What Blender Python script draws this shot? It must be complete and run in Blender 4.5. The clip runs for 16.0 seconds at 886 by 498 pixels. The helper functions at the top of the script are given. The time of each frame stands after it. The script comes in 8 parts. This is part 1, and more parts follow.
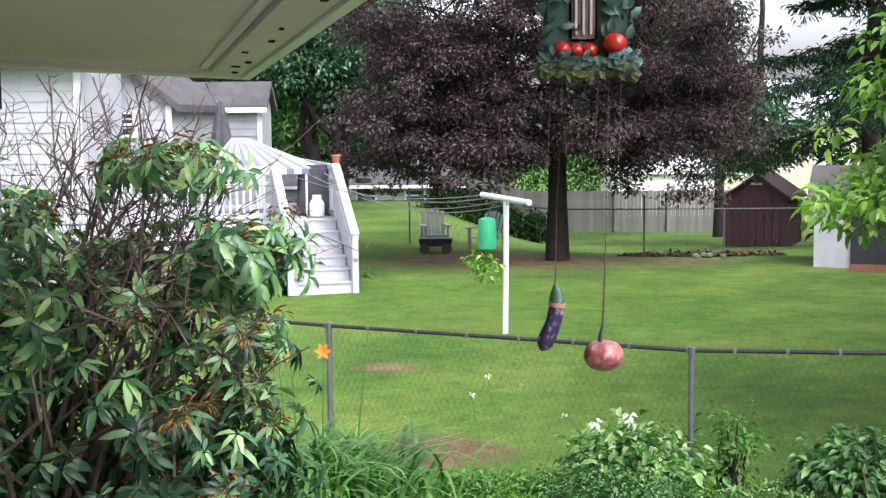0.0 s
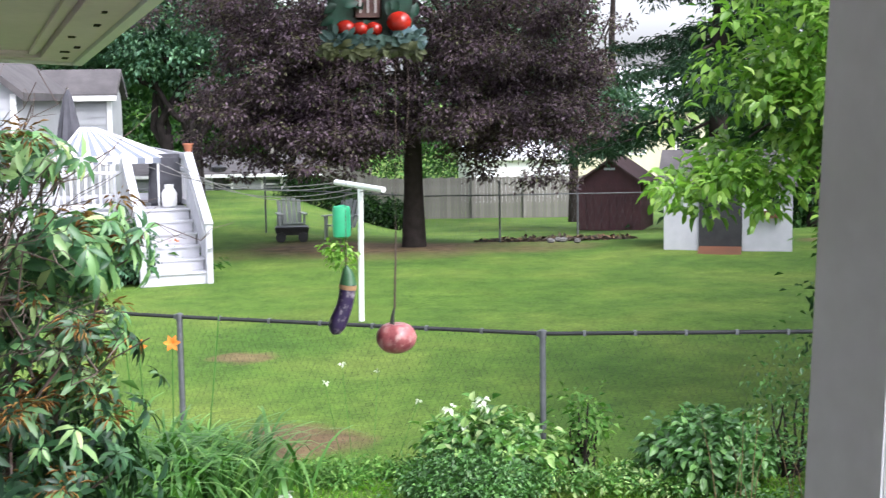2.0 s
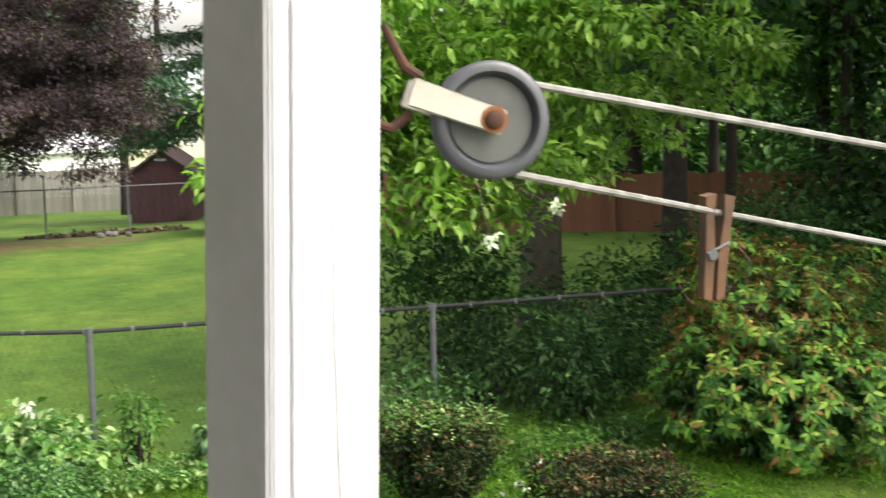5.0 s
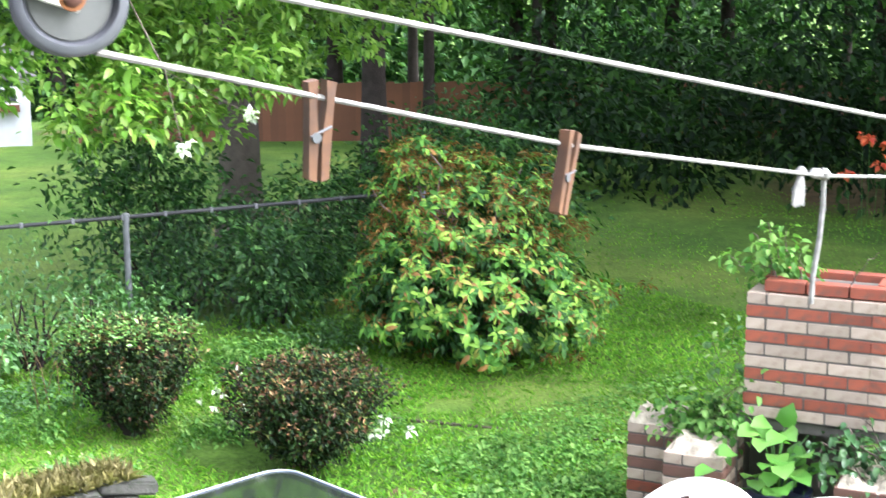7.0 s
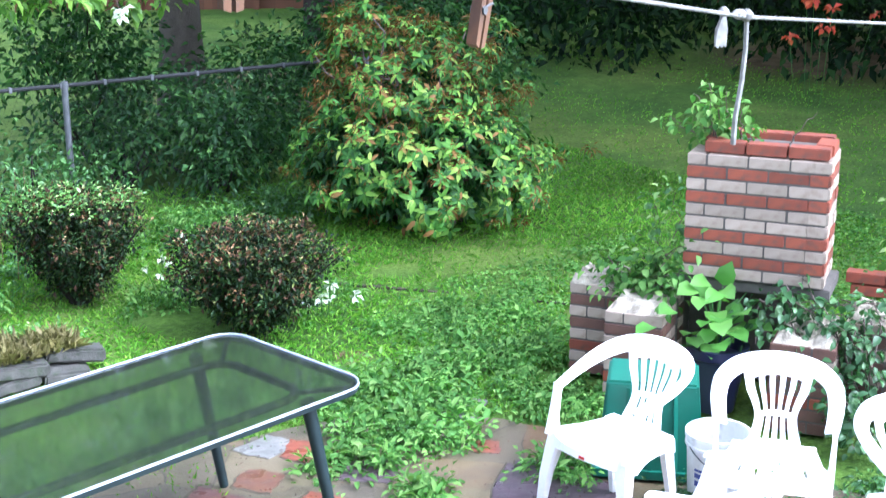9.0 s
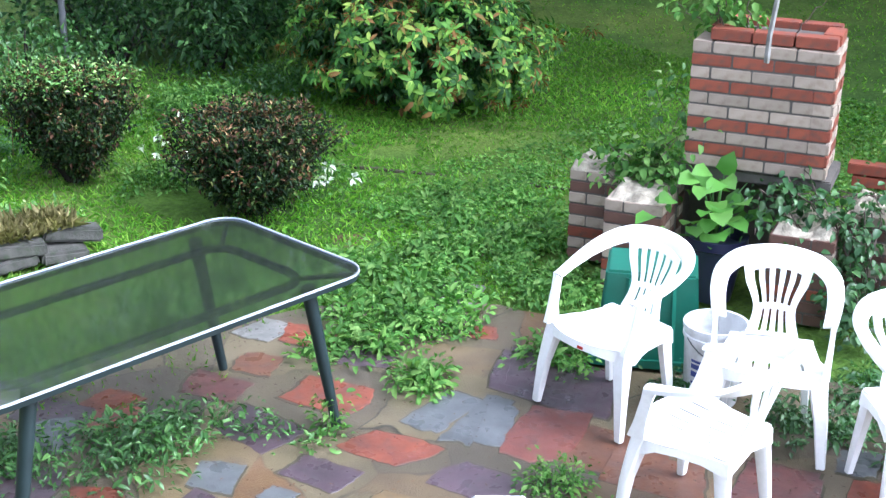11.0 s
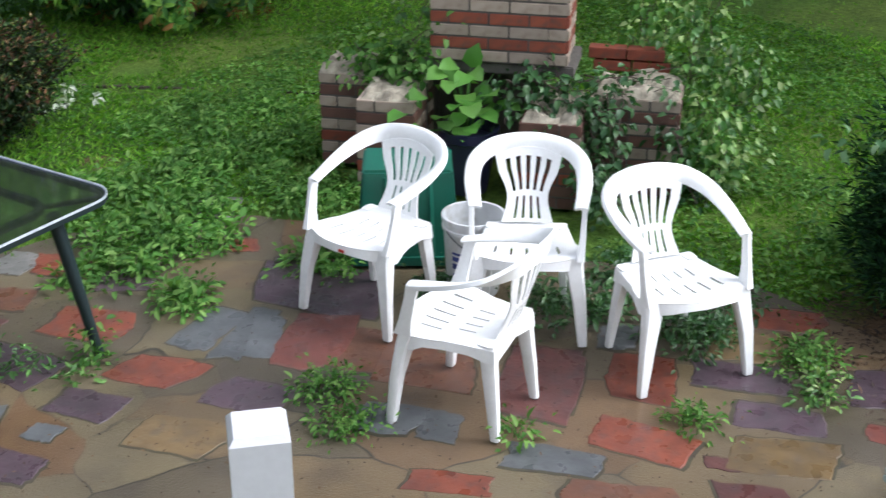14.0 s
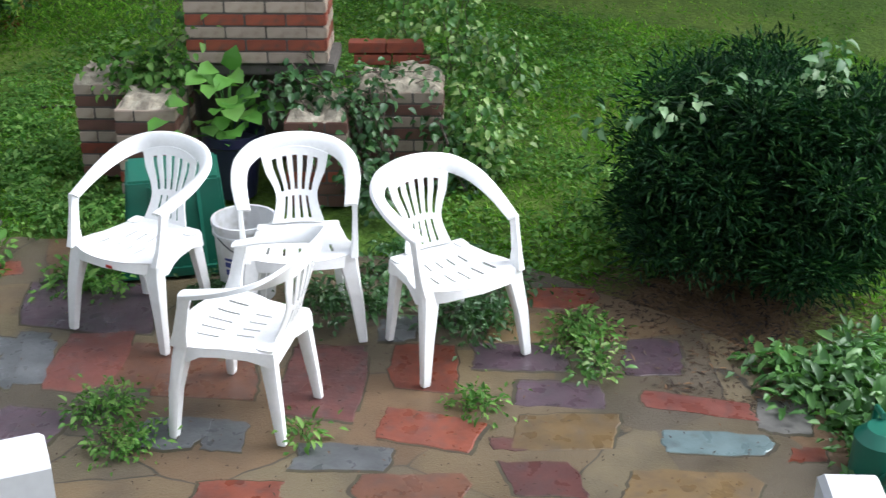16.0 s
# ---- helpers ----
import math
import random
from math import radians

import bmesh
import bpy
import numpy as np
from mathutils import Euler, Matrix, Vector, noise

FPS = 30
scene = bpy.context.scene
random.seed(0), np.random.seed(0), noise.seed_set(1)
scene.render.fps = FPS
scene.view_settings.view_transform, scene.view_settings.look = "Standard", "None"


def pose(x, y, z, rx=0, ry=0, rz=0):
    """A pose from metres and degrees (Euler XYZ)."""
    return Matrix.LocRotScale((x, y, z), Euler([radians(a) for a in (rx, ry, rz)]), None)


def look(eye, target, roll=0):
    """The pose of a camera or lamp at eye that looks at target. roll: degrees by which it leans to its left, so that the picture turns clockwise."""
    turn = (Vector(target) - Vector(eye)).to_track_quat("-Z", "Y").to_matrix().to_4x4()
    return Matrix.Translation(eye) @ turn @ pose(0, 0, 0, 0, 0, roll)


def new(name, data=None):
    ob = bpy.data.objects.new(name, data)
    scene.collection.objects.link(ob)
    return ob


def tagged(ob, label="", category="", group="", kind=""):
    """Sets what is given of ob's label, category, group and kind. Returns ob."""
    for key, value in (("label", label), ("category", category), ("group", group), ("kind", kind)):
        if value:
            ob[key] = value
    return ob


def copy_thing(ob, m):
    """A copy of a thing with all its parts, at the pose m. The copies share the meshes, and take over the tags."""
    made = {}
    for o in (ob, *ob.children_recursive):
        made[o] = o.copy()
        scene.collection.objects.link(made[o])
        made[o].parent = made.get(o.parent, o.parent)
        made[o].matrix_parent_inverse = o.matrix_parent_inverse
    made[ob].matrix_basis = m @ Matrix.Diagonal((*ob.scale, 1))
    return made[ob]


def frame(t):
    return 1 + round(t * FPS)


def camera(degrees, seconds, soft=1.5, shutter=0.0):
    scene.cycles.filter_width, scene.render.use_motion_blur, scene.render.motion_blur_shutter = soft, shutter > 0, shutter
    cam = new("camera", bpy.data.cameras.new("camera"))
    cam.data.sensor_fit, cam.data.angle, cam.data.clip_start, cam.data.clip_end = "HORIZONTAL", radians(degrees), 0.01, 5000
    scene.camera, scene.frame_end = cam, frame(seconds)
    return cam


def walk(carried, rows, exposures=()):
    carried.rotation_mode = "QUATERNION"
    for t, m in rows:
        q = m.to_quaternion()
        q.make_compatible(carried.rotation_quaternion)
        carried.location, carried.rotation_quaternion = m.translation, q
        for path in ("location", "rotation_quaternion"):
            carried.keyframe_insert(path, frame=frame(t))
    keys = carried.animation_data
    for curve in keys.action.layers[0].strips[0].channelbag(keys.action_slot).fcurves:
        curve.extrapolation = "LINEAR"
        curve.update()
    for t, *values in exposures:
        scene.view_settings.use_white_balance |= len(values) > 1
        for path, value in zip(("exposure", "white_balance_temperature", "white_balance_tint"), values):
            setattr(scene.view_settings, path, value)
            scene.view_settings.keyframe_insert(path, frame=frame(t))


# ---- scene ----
cam = camera(36.38, 16.0, soft=1.3, shutter=0.5)
PATH = [
    (0, (-0.0796, 0.0679, 2.8479), (-0.0866, 2.0580, 2.6489), -0.56),
    (0.5, (-0.0752, 0.0770, 2.8456), (-0.0759, 2.0674, 2.6493), -0.73),
    (1, (-0.0617, 0.0851, 2.8415), (-0.0496, 2.0736, 2.6276), -1.03),
    (1.5, (-0.0292, 0.1000, 2.8386), (0.1046, 2.0829, 2.6141), -1.06),
    (2, (-0.0106, 0.0829, 2.8398), (0.1883, 2.0609, 2.6202), -0.82),
    (2.5, (0.0072, 0.0849, 2.8412), (0.2883, 2.0544, 2.6361), -0.92),
    (3, (0.0232, 0.0785, 2.8427), (0.4115, 2.0304, 2.6435), -0.79),
    (3.5, (0.0459, 0.0798, 2.8438), (0.5397, 2.0071, 2.6401), -0.81),
    (4, (0.0654, 0.0769, 2.8453), (0.6741, 1.9700, 2.6324), -0.68),
    (4.5, (0.0740, 0.0628, 2.8458), (0.7750, 1.9220, 2.6180), -1.12),
    (5, (0.0867, 0.0628, 2.8424), (0.9071, 1.8699, 2.5946), -1.34),
    (5.2, (0.094, 0.0708, 2.8399), (0.9528, 1.8586, 2.5826), -1.21),
    (7.3, (0.1318, -0.0400, 2.8213), (1.3327, 1.5061, 2.4122), -0.17),
    (7.5, (0.1274, -0.0490, 2.8186), (1.3344, 1.4870, 2.3906), -0.24),
    (8, (0.1296, -0.0504, 2.8126), (1.3481, 1.4646, 2.3443), -0.33),
    (8.5, (0.1319, -0.0536, 2.8038), (1.3524, 1.4428, 2.2830), -0.26),
    (9, (0.1359, -0.0575, 2.7947), (1.3466, 1.4288, 2.2248), -0.21),
    (9.2, (0.1463, -0.0613, 2.7892), (1.3474, 1.4251, 2.1992), -0.14),
    (11.3, (0.1316, 0.0269, 2.8404), (1.3170, 1.4436, 2.0739), 0.76),
    (11.5, (0.1279, 0.0346, 2.8402), (1.3181, 1.4396, 2.0596), 0.60),
    (12, (0.1453, 0.0239, 2.8424), (1.3475, 1.4013, 2.0315), 0.20),
    (12.5, (0.1606, 0.0261, 2.8319), (1.4079, 1.3509, 2.0017), 0.15),
    (13, (0.1722, 0.0121, 2.8304), (1.4693, 1.2757, 1.9817), 1.32),
    (13.5, (0.1851, 0.0132, 2.8229), (1.5204, 1.2252, 1.9580), 0.91),
    (14, (0.1960, 0.0042, 2.8200), (1.5823, 1.1529, 1.9486), 0.14),
    (14.5, (0.2044, -0.0050, 2.8216), (1.6542, 1.0793, 1.9720), -0.10),
    (15, (0.2133, -0.0123, 2.8164), (1.7141, 1.0070, 1.9748), -0.08),
    (15.5, (0.2268, -0.0206, 2.8112), (1.7643, 0.9253, 1.9504), 0.01),
    (16, (0.2336, -0.0233, 2.8076), (1.8003, 0.8619, 1.9345), -0.06),
]
walk(cam, [(t, look(eye, target, roll)) for t, eye, target, roll in PATH],
     exposures=[(0.0, 1.24, 6050, 16), (2.0, 1.36, 6000, 16), (3.5, 1.1, 6450, 11), (5.0, 1.42, 6900, 10), (7.3, 2.62, 5700, 14), (8.5, 2.7, 5150, 16), (9.2, 2.15, 5150, 15), (11.3, 1.75, 5450, 14), (12.5, 1.1, 5750, 13), (14.0, 0.79, 5900, 11), (16.0, 0.86, 5950, 10)])

# ==== world ====
world = bpy.data.worlds.new("overcast_sky")
scene.world = world
world.use_nodes = True
wn, wl = world.node_tree.nodes, world.node_tree.links
sky = wn.new("ShaderNodeTexSky")
sky.sky_type = "NISHITA"
sky.sun_disc = False
sky.sun_elevation, sky.sun_rotation = radians(47), radians(140)
sky.dust_density, sky.air_density = 4.0, 1.0
pale = wn.new("ShaderNodeHueSaturation")
pale.inputs["Saturation"].default_value = 0.22
pale.inputs["Value"].default_value = 1.4
wl.new(sky.outputs[0], pale.inputs["Color"])
wl.new(pale.outputs[0], wn["Background"].inputs["Color"])
wn["Background"].inputs["Strength"].default_value = 0.15
sun = new("sun", bpy.data.lights.new("sun", "SUN"))
sun.data.energy, sun.data.angle, sun.data.color = 1.5, radians(50), (1.0, 0.97, 0.92)
sun.matrix_world = look((5.0, -6.0, 8.4), (0, 0, 0))


# ---- materials ----
def ramp(nt, fac, stops):
    r = nt.nodes.new("ShaderNodeValToRGB")
    while len(r.color_ramp.elements) < len(stops):
        r.color_ramp.elements.new(0.5)
    for e, (p, c) in zip(r.color_ramp.elements, stops):
        e.position, e.color = p, (*c, 1)
    nt.links.new(fac, r.inputs[0])
    return r.outputs[0]


def noise_tex(nt, scale, detail=4.0, coord="Object"):
    c = nt.nodes.new("ShaderNodeTexCoord")
    n = nt.nodes.new("ShaderNodeTexNoise")
    n.inputs["Scale"].default_value, n.inputs["Detail"].default_value = scale, detail
    nt.links.new(c.outputs[coord], n.inputs["Vector"])
    return n.outputs[0]


def mix_rgb(nt, fac, a, b, mode="MIX"):
    m = nt.nodes.new("ShaderNodeMix")
    m.data_type, m.blend_type = "RGBA", mode
    for sock, v in ((m.inputs[0], fac), (m.inputs[6], a), (m.inputs[7], b)):
        if isinstance(v, (int, float)):
            sock.default_value = v
        elif isinstance(v, tuple):
            sock.default_value = (*v, 1)
        else:
            nt.links.new(v, sock)
    return m.outputs[2]


def bump(nt, height, strength, dist):
    b = nt.nodes.new("ShaderNodeBump")
    b.inputs["Strength"].default_value, b.inputs["Distance"].default_value = strength, dist
    nt.links.new(height, b.inputs["Height"])
    return b.outputs[0]


def surface(name, c1, c2, rough=0.6, scale=6.0, fine=80.0, relief=0.3, depth=0.004, metal=0.0, vary=0.0, dirt=None, rough2=None):
    """A procedural surface: two colours mixed by coarse and fine noise, with fine relief."""
    m = bpy.data.materials.new(name)
    m.use_nodes = True
    nt = m.node_tree
    bsdf = nt.nodes["Principled BSDF"]
    a, b = noise_tex(nt, scale), noise_tex(nt, fine, 3)
    col = mix_rgb(nt, ramp(nt, a, [(0.35, (0, 0, 0)), (0.65, (1, 1, 1))]), c1, c2)
    col = mix_rgb(nt, 0.25, col, mix_rgb(nt, b, tuple(v * 0.55 for v in c1), tuple(min(1, v * 1.35) for v in c2)))
    if dirt:
        d = noise_tex(nt, scale * 2.3, 6)
        col = mix_rgb(nt, ramp(nt, d, [(0.52, (0, 0, 0)), (0.72, (0.8, 0.8, 0.8))]), col, dirt)
    if vary:
        info = nt.nodes.new("ShaderNodeObjectInfo")
        hsv = nt.nodes.new("ShaderNodeHueSaturation")
        mr = nt.nodes.new("ShaderNodeMapRange")
        mr.inputs["To Min"].default_value, mr.inputs["To Max"].default_value = 1 - vary, 1 + vary
        nt.links.new(info.outputs["Random"], mr.inputs["Value"])
        nt.links.new(mr.outputs[0], hsv.inputs["Value"])
        nt.links.new(col, hsv.inputs["Color"])
        col = hsv.outputs[0]
    nt.links.new(col, bsdf.inputs["Base Color"])
    bsdf.inputs["Metallic"].default_value = metal
    if rough2 is None:
        bsdf.inputs["Roughness"].default_value = rough
    else:
        mr = nt.nodes.new("ShaderNodeMapRange")
        mr.inputs["From Min"].default_value, mr.inputs["From Max"].default_value = 0.35, 0.65
        mr.inputs["To Min"].default_value, mr.inputs["To Max"].default_value = rough, rough2
        nt.links.new(noise_tex(nt, scale * 1.7), mr.inputs["Value"])
        nt.links.new(mr.outputs[0], bsdf.inputs["Roughness"])
    if relief:
        nt.links.new(bump(nt, mix_rgb(nt, 0.5, a, b), relief, depth), bsdf.inputs["Normal"])
    return m


def leafy(name, stops, rough=0.45, through_light=0.35, blotch=1.5, gloss=0.5):
    """Leaves: each island takes its own colour; some light passes through the blade."""
    m = bpy.data.materials.new(name)
    m.use_nodes = True
    nt = m.node_tree
    bsdf, out = nt.nodes["Principled BSDF"], nt.nodes["Material Output"]
    geo = nt.nodes.new("ShaderNodeNewGeometry")
    col = ramp(nt, geo.outputs["Random Per Island"], stops)
    big = ramp(nt, noise_tex(nt, blotch, 2), [(0.3, (0.62, 0.62, 0.62)), (0.7, (1.25, 1.25, 1.15))])
    col = mix_rgb(nt, 1.0, col, big, "MULTIPLY")
    nt.links.new(col, bsdf.inputs["Base Color"])
    bsdf.inputs["Roughness"].default_value = rough
    bsdf.inputs["Specular IOR Level"].default_value = gloss
    tr = nt.nodes.new("ShaderNodeBsdfTranslucent")
    nt.links.new(mix_rgb(nt, 1.0, col, (1.0, 1.25, 0.6), "MULTIPLY"), tr.inputs["Color"])
    mx = nt.nodes.new("ShaderNodeMixShader")
    mx.inputs[0].default_value = through_light
    nt.links.new(bsdf.outputs[0], mx.inputs[1])
    nt.links.new(tr.outputs[0], mx.inputs[2])
    nt.links.new(mx.outputs[0], out.inputs[0])
    return m


WHITE_PAINT = surface("white_paint", (0.74, 0.74, 0.73), (0.67, 0.67, 0.66), 0.45, 3, 60, 0.15, 0.002)
DECK_PAINT = surface("weathered_white_paint", (0.50, 0.50, 0.53), (0.42, 0.42, 0.45), 0.5, 4, 60, 0.2, 0.002)
POST_PAINT = surface("post_paint", (0.60, 0.60, 0.635), (0.53, 0.53, 0.565), 0.4, 3, 60, 0.15, 0.002, dirt=(0.44, 0.44, 0.45))
SIDING = surface("white_siding", (0.38, 0.39, 0.40), (0.32, 0.33, 0.345), 0.55, 1.5, 30, 0.1, 0.002)
YELLOW_SIDING = surface("cream_siding", (0.43, 0.42, 0.28), (0.37, 0.36, 0.24), 0.6, 1.5, 30, 0.1, 0.002)
SOFFIT = surface("soffit_paint", (0.74, 0.615, 0.665), (0.65, 0.54, 0.585), 0.6, 2, 25, 0.15, 0.003)
PLASTIC = surface("white_resin", (0.92, 0.92, 0.915), (0.89, 0.89, 0.885), 0.35, 5, 70, 0.05, 0.001, dirt=(0.80, 0.795, 0.775))
SHINGLE = surface("roof_shingle", (0.055, 0.05, 0.052), (0.09, 0.082, 0.083), 0.85, 3, 25, 0.6, 0.01)
PALE_ROOF = surface("pale_roof", (0.50, 0.50, 0.51), (0.40, 0.40, 0.42), 0.5, 2, 20, 0.4, 0.008)
DARK_GLASS = surface("dark_window", (0.03, 0.035, 0.04), (0.05, 0.06, 0.065), 0.08, 1, 10, 0)
GREEN_METAL = surface("green_enamel", (0.006, 0.016, 0.018), (0.01, 0.024, 0.026), 0.5, 8, 90, 0.15, 0.001)
GALV = surface("galvanised_steel", (0.15, 0.155, 0.165), (0.09, 0.094, 0.10), 0.55, 12, 120, 0.2, 0.001, metal=0.45)
RAIL_DARK = surface("weathered_rail", (0.014, 0.015, 0.017), (0.027, 0.028, 0.030), 0.8, 10, 90, 0.2, 0.001, metal=0.2)
BLACK = surface("black_plastic", (0.015, 0.015, 0.017), (0.03, 0.03, 0.032), 0.5, 6, 60, 0.2, 0.002)
MAROON_ROOF = surface("brown_shingle", (0.045, 0.022, 0.024), (0.065, 0.035, 0.036), 0.85, 4, 40, 0.5, 0.006)
MAROON = surface("maroon_board", (0.060, 0.018, 0.022), (0.040, 0.012, 0.016), 0.75, 3, 40, 0.3, 0.004)
GREY_WOOD = surface("grey_weathered_wood", (0.205, 0.195, 0.175), (0.14, 0.13, 0.115), 0.85, 2, 35, 0.5, 0.006, vary=0.15)
CEDAR = surface("orange_cedar", (0.15, 0.058, 0.025), (0.10, 0.04, 0.019), 0.75, 2, 30, 0.4, 0.005, vary=0.2)
PIN_WOOD = surface("clothespin_wood", (0.13, 0.058, 0.024), (0.055, 0.027, 0.015), 0.7, 40, 300, 0.3, 0.0006, dirt=(0.07, 0.04, 0.03))
ROPE = surface("cotton_rope", (0.27, 0.265, 0.25), (0.13, 0.125, 0.115), 0.85, 60, 400, 0.6, 0.001)
PULLEY_GREY = surface("grey_pulley", (0.040, 0.043, 0.052), (0.065, 0.068, 0.078), 0.36, 25, 160, 0.2, 0.0006)
PULLEY_PALE = surface("dull_zinc", (0.065, 0.068, 0.066), (0.09, 0.093, 0.088), 0.5, 30, 200, 0.2, 0.0004, metal=0.3)
BRACKET = surface("pale_bracket", (0.42, 0.41, 0.37), (0.34, 0.32, 0.27), 0.4, 30, 200, 0.2, 0.0004)
RUST = surface("rust", (0.085, 0.028, 0.014), (0.028, 0.013, 0.009), 0.9, 60, 300, 0.6, 0.001)
BARK = surface("bark", (0.045, 0.037, 0.03), (0.08, 0.068, 0.055), 0.9, 6, 45, 1.0, 0.02)
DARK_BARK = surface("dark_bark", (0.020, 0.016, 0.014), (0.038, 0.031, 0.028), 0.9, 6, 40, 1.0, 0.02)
WET_BARK = surface("wet_black_bark", (0.012, 0.010, 0.010), (0.022, 0.018, 0.017), 0.9, 6, 60, 0.6, 0.01)
for bark in (BARK, DARK_BARK, WET_BARK):
    bark.node_tree.nodes["Principled BSDF"].inputs["Specular IOR Level"].default_value = 0.35 if bark is BARK else 0.1
TWIG = surface("twig_bark", (0.065, 0.043, 0.034), (0.14, 0.105, 0.088), 0.85, 12, 80, 0.5, 0.003)
BRICK_CREAM = surface("cream_brick", (0.37, 0.295, 0.235), (0.30, 0.24, 0.185), 0.7, 9, 90, 0.5, 0.003, vary=0.16, dirt=(0.25, 0.185, 0.14))
BRICK_RED = surface("red_brick", (0.25, 0.062, 0.030), (0.18, 0.044, 0.024), 0.65, 9, 90, 0.5, 0.003, vary=0.2, dirt=(0.11, 0.05, 0.035))
BRICK_BROWN = surface("brown_brick", (0.15, 0.07, 0.05), (0.10, 0.05, 0.038), 0.7, 9, 90, 0.5, 0.003, vary=0.2)
MORTAR = surface("mortar", (0.13, 0.115, 0.10), (0.08, 0.072, 0.064), 0.9, 14, 120, 0.7, 0.004)
OLD_CAP = surface("crumbling_mortar_cap", (0.48, 0.43, 0.33), (0.17, 0.145, 0.11), 0.9, 16, 90, 1.0, 0.012)
PATIO = surface("sandy_concrete", (0.140, 0.112, 0.070), (0.092, 0.075, 0.049), 0.28, 1.6, 130, 0.9, 0.007, dirt=(0.07, 0.058, 0.042), rough2=0.7)


def cracked(mat, scale, colour):
    """Dark, wandering hairline cracks on a surface."""
    nt = mat.node_tree
    bsdf = nt.nodes["Principled BSDF"]
    co = nt.nodes.new("ShaderNodeTexCoord")
    warp = nt.nodes.new("ShaderNodeTexNoise")
    warp.inputs["Scale"].default_value = 5.0
    nt.links.new(co.outputs["Object"], warp.inputs["Vector"])
    ad = nt.nodes.new("ShaderNodeVectorMath")
    ad.operation = "MULTIPLY_ADD"
    ad.inputs[1].default_value = (0.07, 0.07, 0.07)
    nt.links.new(warp.outputs["Color"], ad.inputs[0])
    nt.links.new(co.outputs["Object"], ad.inputs[2])
    vo = nt.nodes.new("ShaderNodeTexVoronoi")
    vo.feature = "DISTANCE_TO_EDGE"
    vo.inputs["Scale"].default_value = scale
    nt.links.new(ad.outputs[0], vo.inputs["Vector"])
    fac = ramp(nt, vo.outputs["Distance"], [(0.0, (1, 1, 1)), (0.004, (1, 1, 1)), (0.010, (0, 0, 0))])
    some = ramp(nt, noise_tex(nt, 1.7, 3), [(0.42, (0, 0, 0)), (0.55, (1, 1, 1))])
    old = bsdf.inputs["Base Color"].links[0].from_socket
    cell = nt.nodes.new("ShaderNodeTexVoronoi")
    cell.inputs["Scale"].default_value = scale
    nt.links.new(ad.outputs[0], cell.inputs["Vector"])
    tone = nt.nodes.new("ShaderNodeSeparateColor")
    nt.links.new(cell.outputs["Color"], tone.inputs[0])
    old = mix_rgb(nt, 1.0, old, ramp(nt, tone.outputs[0], [(0.0, (0.62, 0.62, 0.68)), (0.35, (0.9, 0.88, 0.85)), (0.65, (1.12, 1.1, 0.98)), (1.0, (1.0, 0.72, 0.58))]), "MULTIPLY")
    nt.links.new(mix_rgb(nt, mix_rgb(nt, 1.0, fac, some, "MULTIPLY"), old, colour), bsdf.inputs["Base Color"])


cracked(PATIO, 1.9, (0.03, 0.025, 0.018))
JOINT_SOIL = surface("joint_soil", (0.035, 0.027, 0.018), (0.055, 0.05, 0.026), 0.9, 12, 90, 0.8, 0.004)
STONES = {
    "red": ((0.225, 0.06, 0.033), (0.15, 0.045, 0.03)),
    "rose": ((0.18, 0.06, 0.045), (0.13, 0.045, 0.037)),
    "brown": ((0.155, 0.065, 0.036), (0.145, 0.068, 0.045)),
    "plum": ((0.135, 0.052, 0.045), (0.09, 0.042, 0.04)),
    "purple": ((0.098, 0.062, 0.078), (0.068, 0.048, 0.058)),
    "slate": ((0.135, 0.14, 0.145), (0.095, 0.10, 0.105)),
    "blue": ((0.135, 0.185, 0.19), (0.10, 0.14, 0.145)),
    "grey": ((0.21, 0.20, 0.185), (0.145, 0.14, 0.13)),
    "ochre": ((0.185, 0.122, 0.056), (0.145, 0.098, 0.05)),
}
STONES = {k: surface(k + "_flagstone", tuple(v * 0.9 for v in a), tuple(v * 0.74 for v in b), 0.2, 7, 45, 0.7, 0.006, vary=0.16, dirt=tuple(0.45 * v + 0.02 for v in b), rough2=0.6) for k, (a, b) in STONES.items()}
GREEN_PLASTIC = surface("green_plastic", (0.012, 0.13, 0.085), (0.01, 0.10, 0.065), 0.4, 5, 60, 0.1, 0.001)
BUCKET_WHITE = surface("bucket_plastic", (0.72, 0.73, 0.74), (0.62, 0.63, 0.64), 0.35, 6, 60, 0.05, 0.001, dirt=(0.45, 0.44, 0.40))
BLUE_INK = surface("blue_print", (0.03, 0.05, 0.20), (0.04, 0.06, 0.24), 0.4, 8, 60, 0)
RED_STICKER = surface("red_sticker", (0.45, 0.03, 0.02), (0.4, 0.03, 0.02), 0.4, 8, 60, 0)
TERRACOTTA = surface("terracotta", (0.42, 0.15, 0.08), (0.34, 0.12, 0.065), 0.8, 10, 60, 0.3, 0.002)
PINK_POT = surface("pink_pot", (0.52, 0.20, 0.19), (0.45, 0.17, 0.16), 0.6, 10, 60, 0.2, 0.002)
INDIGO_POT = surface("indigo_pot", (0.012, 0.013, 0.04), (0.02, 0.02, 0.055), 0.3, 8, 60, 0.2, 0.002)
GREY_CLOTH = surface("grey_canvas", (0.07, 0.07, 0.082), (0.042, 0.042, 0.05), 0.9, 6, 90, 0.5, 0.003)
STRIPE_WHITE = surface("white_canvas", (0.62, 0.62, 0.64), (0.55, 0.55, 0.57), 0.9, 6, 90, 0.3, 0.002)
